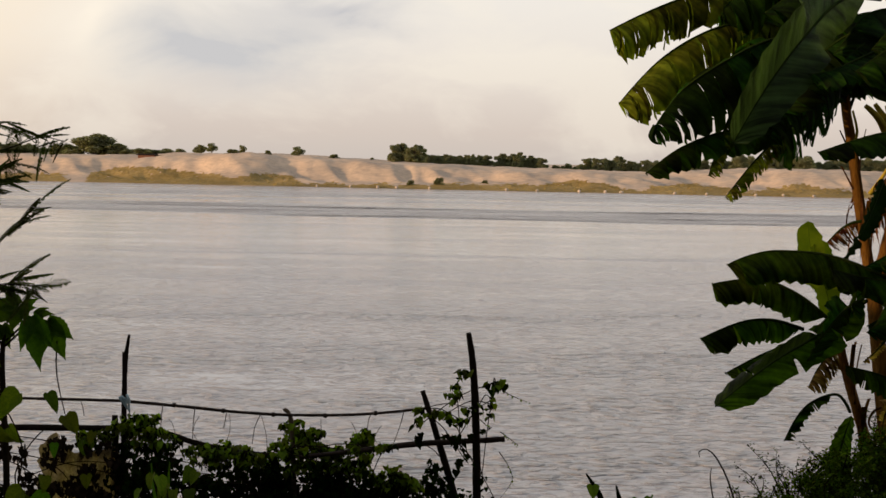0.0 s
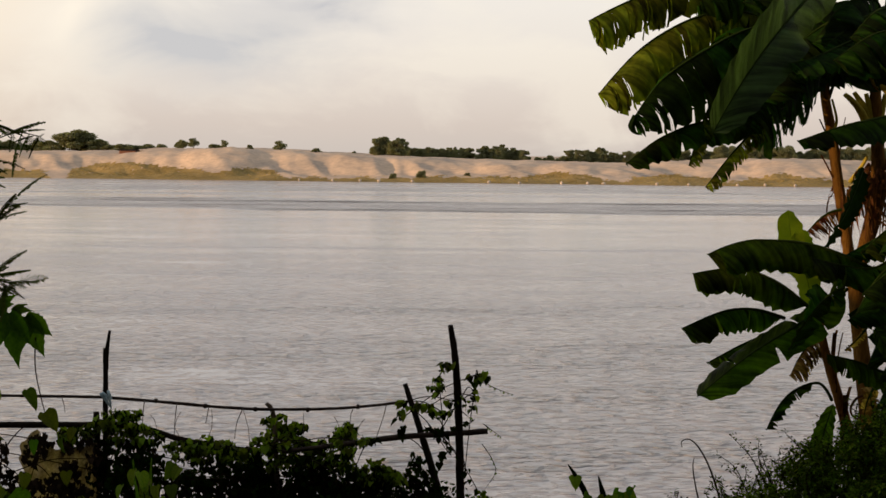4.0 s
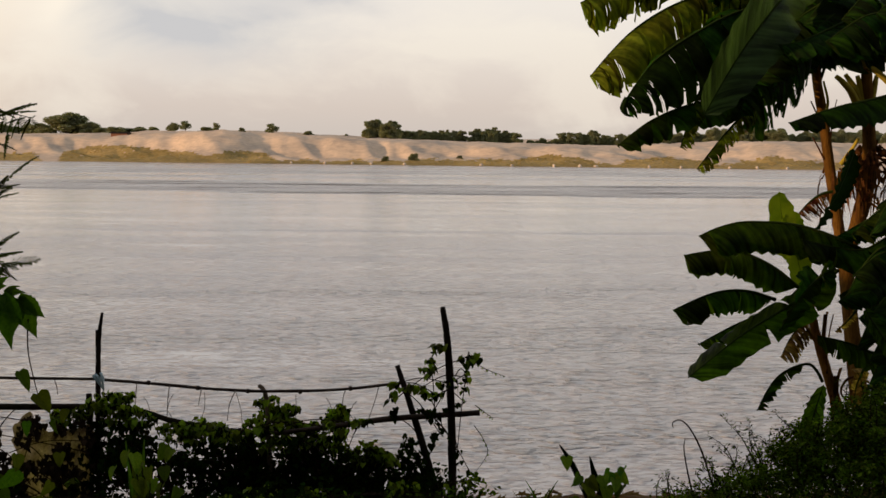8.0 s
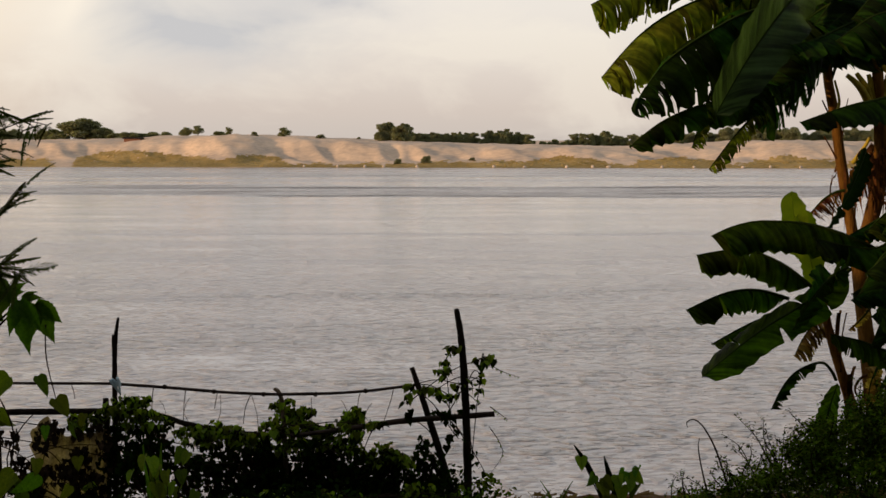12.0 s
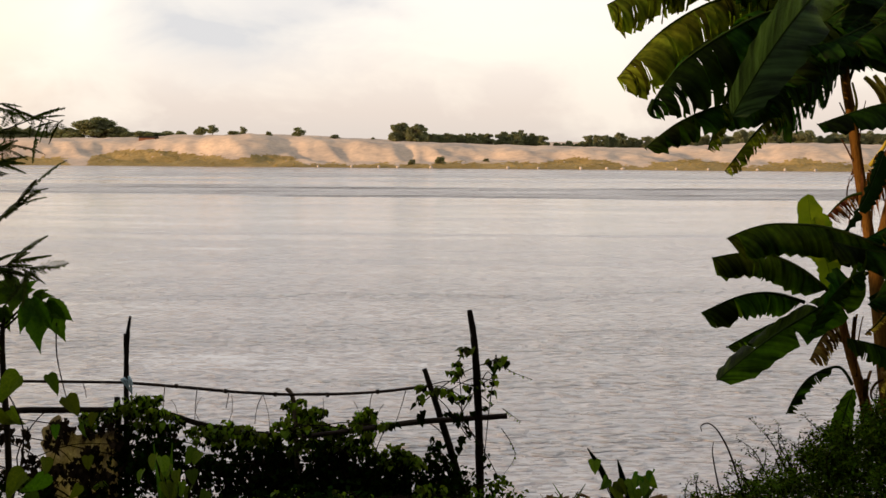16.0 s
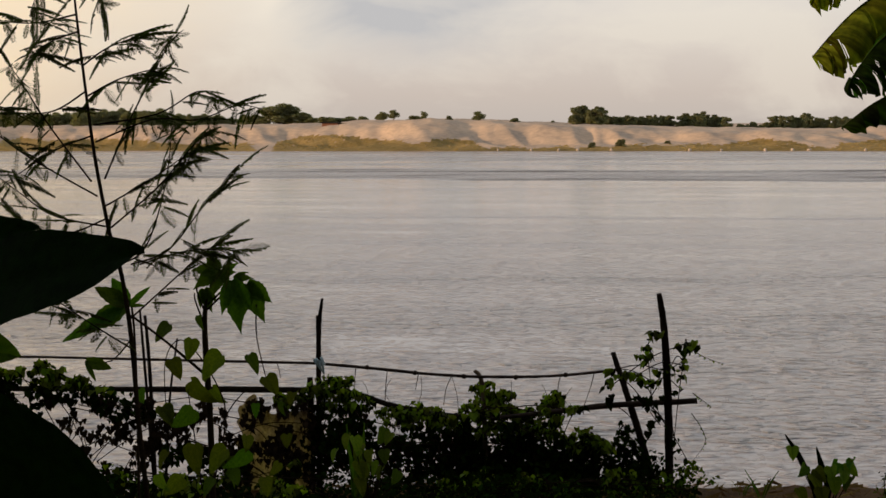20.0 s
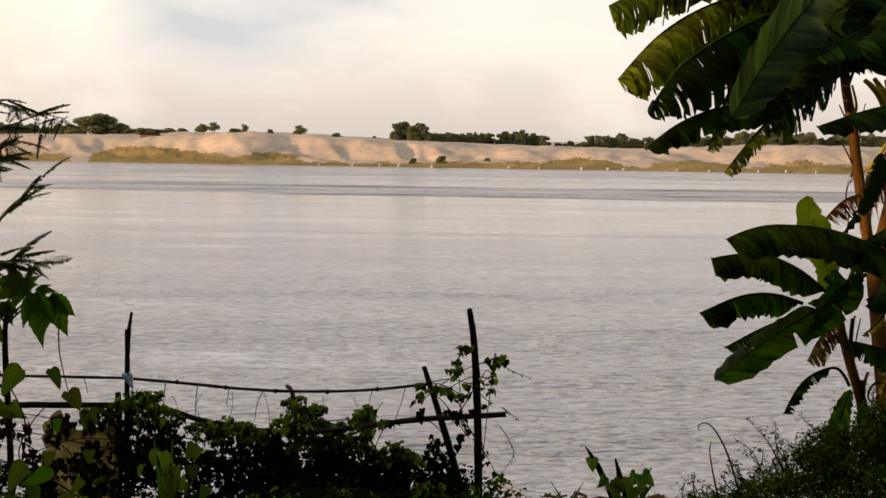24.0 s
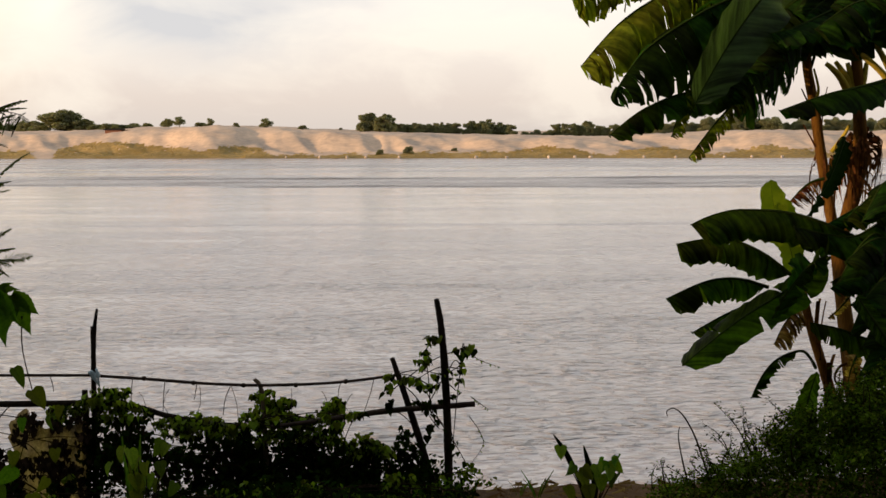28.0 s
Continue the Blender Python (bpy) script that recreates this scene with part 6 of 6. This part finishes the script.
spots += [((-1.790, 6.248, 4.506), 38), ((-2.207, 6.248, 4.401), 26), ((-2.138, 6.248, 4.921), 28), ((-1.870, 6.248, 4.437), 22), ((-2.164, 6.248, 4.507), 24), ((-2.186, 6.248, 4.706), 28), ((-1.765, 6.298, 4.730), 20), ((-1.961, 6.298, 4.791), 24), ((-1.653, 6.248, 4.474), 22), ((-2.290, 6.248, 4.794), 20), ((-1.607, 6.348, 4.775), 18), ((-1.799, 6.248, 4.588), 24), ((-1.647, 6.298, 4.740), 20), ((-2.180, 6.248, 4.708), 22), ((-1.719, 6.248, 4.395), 28), ((-1.955, 6.248, 4.388), 26), ((-2.101, 6.248, 4.384), 30), ((-1.637, 6.348, 4.580), 20), ((-2.035, 6.348, 5.118), 22)]
for k, (p, px) in enumerate(spots):
    q = np.array(p)
    s = px * 0.0025
    a = lrng.uniform(-1.5, 1.5)
    leaf_part((YOUNG_HEARTS if k % 3 else HEARTS)[k % 2], creep, aim(q + (0, 0, s * 0.5), q + (s * math.sin(a), -0.04, -s * 0.5), (0.9 * math.sin(2.3 * k), -1, 0.5 + 0.8 * math.cos(1.7 * k))), "leaf", "" if k % 3 == 0 else "bright green heart-shaped leaf")

# ---- broad-leaved shrub beside the path ----
broad = thing("broad_leaved_shrub", (-0.80, 0.95, 4.34), "shrub with very large dark leaves beside the path", "shrub")
part("stem", rod([(-0.80, 0.95, 4.30), (-0.79, 1.0, 5.0), (-0.76, 1.03, 5.55), (-0.73, 1.05, 6.0)], [0.022, 0.019, 0.015, 0.009], sides=9), TWIG, broad)
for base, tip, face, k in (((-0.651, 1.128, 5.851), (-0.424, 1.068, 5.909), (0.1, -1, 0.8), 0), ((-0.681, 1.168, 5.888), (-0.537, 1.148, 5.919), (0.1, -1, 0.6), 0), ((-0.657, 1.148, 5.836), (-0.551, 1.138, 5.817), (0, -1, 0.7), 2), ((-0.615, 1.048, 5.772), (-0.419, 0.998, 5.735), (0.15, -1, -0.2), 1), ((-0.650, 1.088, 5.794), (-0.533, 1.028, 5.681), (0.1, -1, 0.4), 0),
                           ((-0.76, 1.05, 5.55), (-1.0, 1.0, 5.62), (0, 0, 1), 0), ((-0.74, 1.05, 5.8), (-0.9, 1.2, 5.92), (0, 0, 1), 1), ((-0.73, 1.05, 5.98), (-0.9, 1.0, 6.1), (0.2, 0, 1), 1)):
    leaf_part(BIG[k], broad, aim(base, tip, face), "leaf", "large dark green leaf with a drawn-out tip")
    part("leaf_stalk", rod([(-0.755, 1.04, min(base[2] - 0.02, 5.95)), base], [0.005, 0.004], sides=6), TWIG, broad)

# ---- sprout and weeds by the bank's edge ----
sprout = thing("sprouting_plant", (0.734, 6.300, 4.304), "sprouting plant with two rolled leaf spears and round leaves", "plant")
for line, r in (([(0.714, 6.300, 4.291), (0.668, 6.300, 4.469), (0.607, 6.250, 4.594), (0.548, 6.200, 4.688)], [0.006, 0.009, 0.013, 0.002]), ([(0.744, 6.300, 4.291), (0.738, 6.300, 4.444), (0.710, 6.280, 4.537), (0.685, 6.260, 4.625)], [0.006, 0.012, 0.014, 0.002])):
    part("spear", rod(line, r, sides=8), BROAD, sprout, "dark rolled leaf spear")
for k, (p, px) in enumerate((((0.578, 6.200, 4.613), 20), ((0.657, 6.200, 4.488), 30), ((0.771, 6.250, 4.536), 25), ((0.751, 6.200, 4.478), 28), ((0.810, 6.250, 4.541), 20), ((0.831, 6.250, 4.476), 22), ((0.696, 6.150, 4.444), 28), ((0.603, 6.200, 4.431), 24), ((0.632, 6.200, 4.538), 18), ((0.787, 6.200, 4.518), 20), ((0.679, 6.220, 4.519), 20), ((0.835, 6.250, 4.562), 14), ((0.738, 6.200, 4.531), 22))):
    q, s = np.array(p), px * 0.0026
    leaf_part((*YOUNG_HEARTS, HEARTS[2])[k % 3], sprout, aim(q + (0, 0, s * 0.4), q + (s * 0.7 * math.sin(2.1 * k), -0.05, -s * 0.4), (math.sin(k), -1, 0.6)))
    part("leaf_stalk", rod([(0.734, 6.300, 4.304), tuple(q + (0, 0.01, s * 0.4))], [0.003, 0.002], sides=5, n=3), TWIG, sprout)


def weed(name, base, high, seed, label, count=9, mesh=None, spread=0.32):
    """Upright weed: a few blades or leaves from one foot."""
    r = np.random.default_rng(seed)
    root = thing(name, base, label, "weed", "weeds at the bank's edge")
    for k in range(count):
        a, h = r.uniform(0, 6.28), high * r.uniform(0.65, 1.0)
        b = np.array(base) + (0.02 * math.cos(a), 0.02 * math.sin(a), 0)
        leaf_part(mesh, root, aim(b, b + (spread * h * math.cos(a), spread * h * math.sin(a), h), (-math.cos(a), -math.sin(a) - 0.5, 0.6)), "blade")
    return root


BLADE = blade(0.05, 0, 8, 2, 0.3, 0.25).mesh("blade", PALM)
SPEAR = blade(0.04, 0, 8, 2, 0.3, 0.04).mesh("blade", PALM)
weed("broad_grass", (-1.765, 8.600, near_height(-1.765, 8.6)), 0.59, 1, "upright clump of pointed green blades", 5, mesh=SPEAR, spread=0.05)
weed("broad_grass", (0.592, 9.300, 3.628), 0.14, 4, "small tuft of green blades on the bare edge", 6, mesh=BLADE)
weed("broad_grass", (0.706, 9.200, 3.635), 0.18, 5, "small tuft of green blades on the bare edge", 7, mesh=BLADE)
rose = thing("broad_weed", (-1.609, 8.200, 3.779), "leafy green weed in front of the fence", "weed", "weeds at the bank's edge")
for k in range(16):
    q = np.array((-1.621, 8.200, 4.059)) + (lrng.uniform(-0.18, 0.2), lrng.uniform(-0.08, 0.08), lrng.uniform(-0.16, 0.14))
    s, a = lrng.uniform(0.045, 0.085), lrng.uniform(-1.2, 1.2)
    leaf_part((HEARTS if k % 4 == 0 else YOUNG_HEARTS)[k % 2], rose, aim(q + (0, 0, s / 2), q + (0.8 * s * math.sin(a), -0.06, -s / 2), (math.sin(k * 1.7), -1, 0.5)))
    part("leaf_stalk", rod([(-1.609, 8.200, 3.779), tuple(q + (0, 0.02, -0.02)), tuple(q + (0, 0, s / 2))], [0.004, 0.003, 0.002], sides=5, n=5), TWIG, rose)

# dark undergrowth between the path and the fence, added to stand for shaded gaps
vine("undergrowth", (-2.658, 8.648, 3.512), [((-3.206, 8.748, 3.687), (0.3, 0.3, 0.16)), ((-2.838, 8.648, 3.687), (0.3, 0.3, 0.14)), ((-2.545, 8.648, 3.678), (0.3, 0.3, 0.12)), ((-2.219, 8.648, 3.688), (0.3, 0.3, 0.13)), ((-1.918, 8.748, 3.653), (0.3, 0.3, 0.13)), ((-1.542, 8.848, 3.638), (0.35, 0.3, 0.12)), ((-1.197, 8.948, 3.622), (0.35, 0.3, 0.12)), ((-0.849, 9.048, 3.607), (0.3, 0.3, 0.12)), ((-0.497, 9.148, 3.584), (0.3, 0.3, 0.10)), ((-3.586, 8.748, 3.639), (0.3, 0.3, 0.2))], 5200, 0.04, 97, "dark leafy mass added below the fence for its shaded gaps", light=0.05)

vine("undergrowth", (-0.55, 8.95, 3.60), [((-1.25 + 0.17 * k, 8.95 + 0.04 * k, 3.68 + 0.05 * math.sin(2.3 * k)), (0.14, 0.15, 0.09)) for k in range(10)], 5200, 0.035, 98, "low olive-green weeds at the foot of the fence", BUSH, stems=12, light=0.12, form=LEAF_V)

# low green growth before the fence
low = Shape()
wr = np.random.default_rng(95)
at = []
for k in range(9000):
    x, y = wr.uniform(-5.0, 0.30), wr.uniform(8.0, 10.35)
    if -3.0 < x < -2.2 and y > 8.7:
        continue
    hump = 0.09 + 0.24 * max(0, noise.noise((x * 2.2, y * 1.5, 8)) + 0.25)
    at.append((x, y, near_height(x, y) + wr.uniform(0, hump)))
leaves(low, wr, at, wr.uniform(0.025, 0.06, len(at)), (-0.5, 1.0))
solid("ground_cover", low, VINE, "low green ground cover at the foot of the fence", "weeds", "stuff")
straw = Shape()
for k in range(1500):
    x, y = wr.uniform(-3.6, 4.2), wr.uniform(8.6, 10.5)
    z, a, l = near_height(x, y) + 0.006, wr.uniform(0, 3.14), wr.uniform(0.04, 0.16)
    dx, dy = math.cos(a) * l, math.sin(a) * l * 0.6
    straw.add([(x, y - 0.003, z), (x + dx, y + dy - 0.003, z + wr.uniform(0, 0.03)), (x + dx, y + dy + 0.003, z + 0.03), (x, y + 0.003, z + 0.006)], [(0, 1, 2, 3)])
solid("dry_litter", straw, STRAW, "dry straw and stalks scattered along the bank's edge", "litter", "stuff", False)


# ---- bushes on the swell under the bananas ----
def spray(root, p0, p2, r, size=0.024):
    """A thin leafy shoot from p0 to p2."""
    p0, p2 = np.array(p0, float), np.array(p2, float)
    p1 = (p0 + p2) / 2 + (r.normal(0, 0.02), 0, 0.02)
    part("twig", rod([tuple(p0), tuple(p1), tuple(p2)], [0.0032, 0.0024, 0.0012], sides=5, n=6), TWIG, root)
    line = smooth_line([p0, p1, p2], 14)
    at = np.concatenate([line[3:] + r.normal(0, 0.007, (12, 3)), line[5:] + r.normal(0, 0.012, (10, 3)), line[[9, 12, 14, 14, 14]] + r.normal(0, 0.016, (5, 3))])
    part("shoot_leaves", leaves(Shape(), r, at, r.uniform(0.5, 1.2, len(at)) * size, (-0.9, 0.6), wide=0.62), BUSH, root)


def bush(base, blobs, per, size, seed, label, sprays=10, high=0.25, light=0.34):
    r = np.random.default_rng(seed)
    root = thing("bush", base, label, "bush", "bushes under the bananas")
    clumps = list(blobs)
    for c, rad in blobs:
        for k in range(7):
            d = r.normal(size=3)
            d[2] = abs(d[2])
            d /= np.linalg.norm(d)
            clumps.append((np.array(c) + d * rad * r.uniform(0.75, 1.05), np.array(rad) * r.uniform(0.16, 0.36)))
    at = in_blobs(r, clumps, per)
    part("foliage", leaves(Shape(), r, at, r.uniform(0.5, 1.3, len(at)) * size, (-0.5, 1.0), wide=0.68), BUSH, root, kind="stuff")
    # upper leaves doubled in a paler green that paints the lit top
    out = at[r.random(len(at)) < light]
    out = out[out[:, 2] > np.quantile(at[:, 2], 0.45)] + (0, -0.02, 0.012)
    part("young_foliage", leaves(Shape(), r, out, r.uniform(0.5, 1.25, len(out)) * size, (-0.6, 0.8), wide=0.62), VINE_LIGHT, root, "lighter green upper leaves, light from above put in their colour", kind="stuff")
    for k in range(sprays):
        c, rad = blobs[int(r.integers(len(blobs)))]
        a = r.uniform(0, 6.28)
        p0 = np.array(c) + (math.cos(a) * rad[0] * 0.6, math.sin(a) * rad[1] * 0.6, rad[2] * 0.4)
        spray(root, p0, p0 + (r.normal(-0.03, 0.08), r.normal(0, 0.06), high * r.uniform(0.6, 1.3)), r)
    return root


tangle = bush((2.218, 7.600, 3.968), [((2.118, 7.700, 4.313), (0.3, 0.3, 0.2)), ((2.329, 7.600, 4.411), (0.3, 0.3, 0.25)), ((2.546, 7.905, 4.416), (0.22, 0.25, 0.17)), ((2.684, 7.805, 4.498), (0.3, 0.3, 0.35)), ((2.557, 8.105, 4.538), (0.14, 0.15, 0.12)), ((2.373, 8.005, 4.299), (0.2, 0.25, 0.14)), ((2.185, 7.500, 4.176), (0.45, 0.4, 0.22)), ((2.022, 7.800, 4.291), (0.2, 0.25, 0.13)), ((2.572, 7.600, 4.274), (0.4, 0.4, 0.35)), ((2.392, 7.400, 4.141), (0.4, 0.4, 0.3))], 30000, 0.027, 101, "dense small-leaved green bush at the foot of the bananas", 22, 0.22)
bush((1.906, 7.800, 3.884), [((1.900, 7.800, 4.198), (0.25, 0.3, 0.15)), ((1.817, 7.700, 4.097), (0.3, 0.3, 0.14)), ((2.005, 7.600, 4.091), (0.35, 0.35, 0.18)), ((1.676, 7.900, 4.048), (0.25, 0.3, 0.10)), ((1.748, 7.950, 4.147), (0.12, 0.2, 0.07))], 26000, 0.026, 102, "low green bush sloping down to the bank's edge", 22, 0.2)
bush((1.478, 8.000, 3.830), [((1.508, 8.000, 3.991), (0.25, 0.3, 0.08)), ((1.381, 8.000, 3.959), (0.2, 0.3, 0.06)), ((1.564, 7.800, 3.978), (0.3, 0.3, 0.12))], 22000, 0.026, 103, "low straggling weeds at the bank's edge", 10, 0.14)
brng = np.random.default_rng(104)
for p0, p2 in ([(1.752, 7.700, 4.246), (1.546, 7.700, 4.530)], [(1.783, 7.700, 4.261), (1.708, 7.700, 4.457)], [(2.017, 7.700, 4.371), (1.834, 7.700, 4.550)], [(2.056, 7.700, 4.417), (2.005, 7.700, 4.600)], [(1.652, 7.700, 4.208), (1.529, 7.700, 4.363)], [(1.844, 7.700, 4.293), (1.758, 7.700, 4.407)], [(1.889, 7.700, 4.308), (1.825, 7.700, 4.432)], [(1.513, 7.800, 4.096), (1.464, 7.800, 4.222)], [(1.606, 7.800, 4.144), (1.640, 7.800, 4.254)], [(2.104, 7.600, 4.453), (2.130, 7.600, 4.606)], [(2.225, 7.600, 4.469), (2.252, 7.600, 4.607)]):
    spray(tangle, p0, p2, brng)
for line in ([(1.583, 7.900, 3.984), (1.492, 7.900, 4.270), (1.421, 7.900, 4.412), (1.364, 7.900, 4.466), (1.321, 7.900, 4.454), (1.324, 7.900, 4.422)], [(1.476, 8.000, 3.959), (1.430, 8.000, 4.136), (1.403, 8.000, 4.280), (1.408, 8.000, 4.344)], [(1.350, 8.000, 3.927), (1.316, 8.000, 4.088), (1.328, 8.000, 4.152)]):
    solid("dry_stalk", rod(line, [0.006, 0.004, 0.002], sides=6), TWIG, "bare curled dry stalk standing in the weeds", "stalk", group="dry stalks")
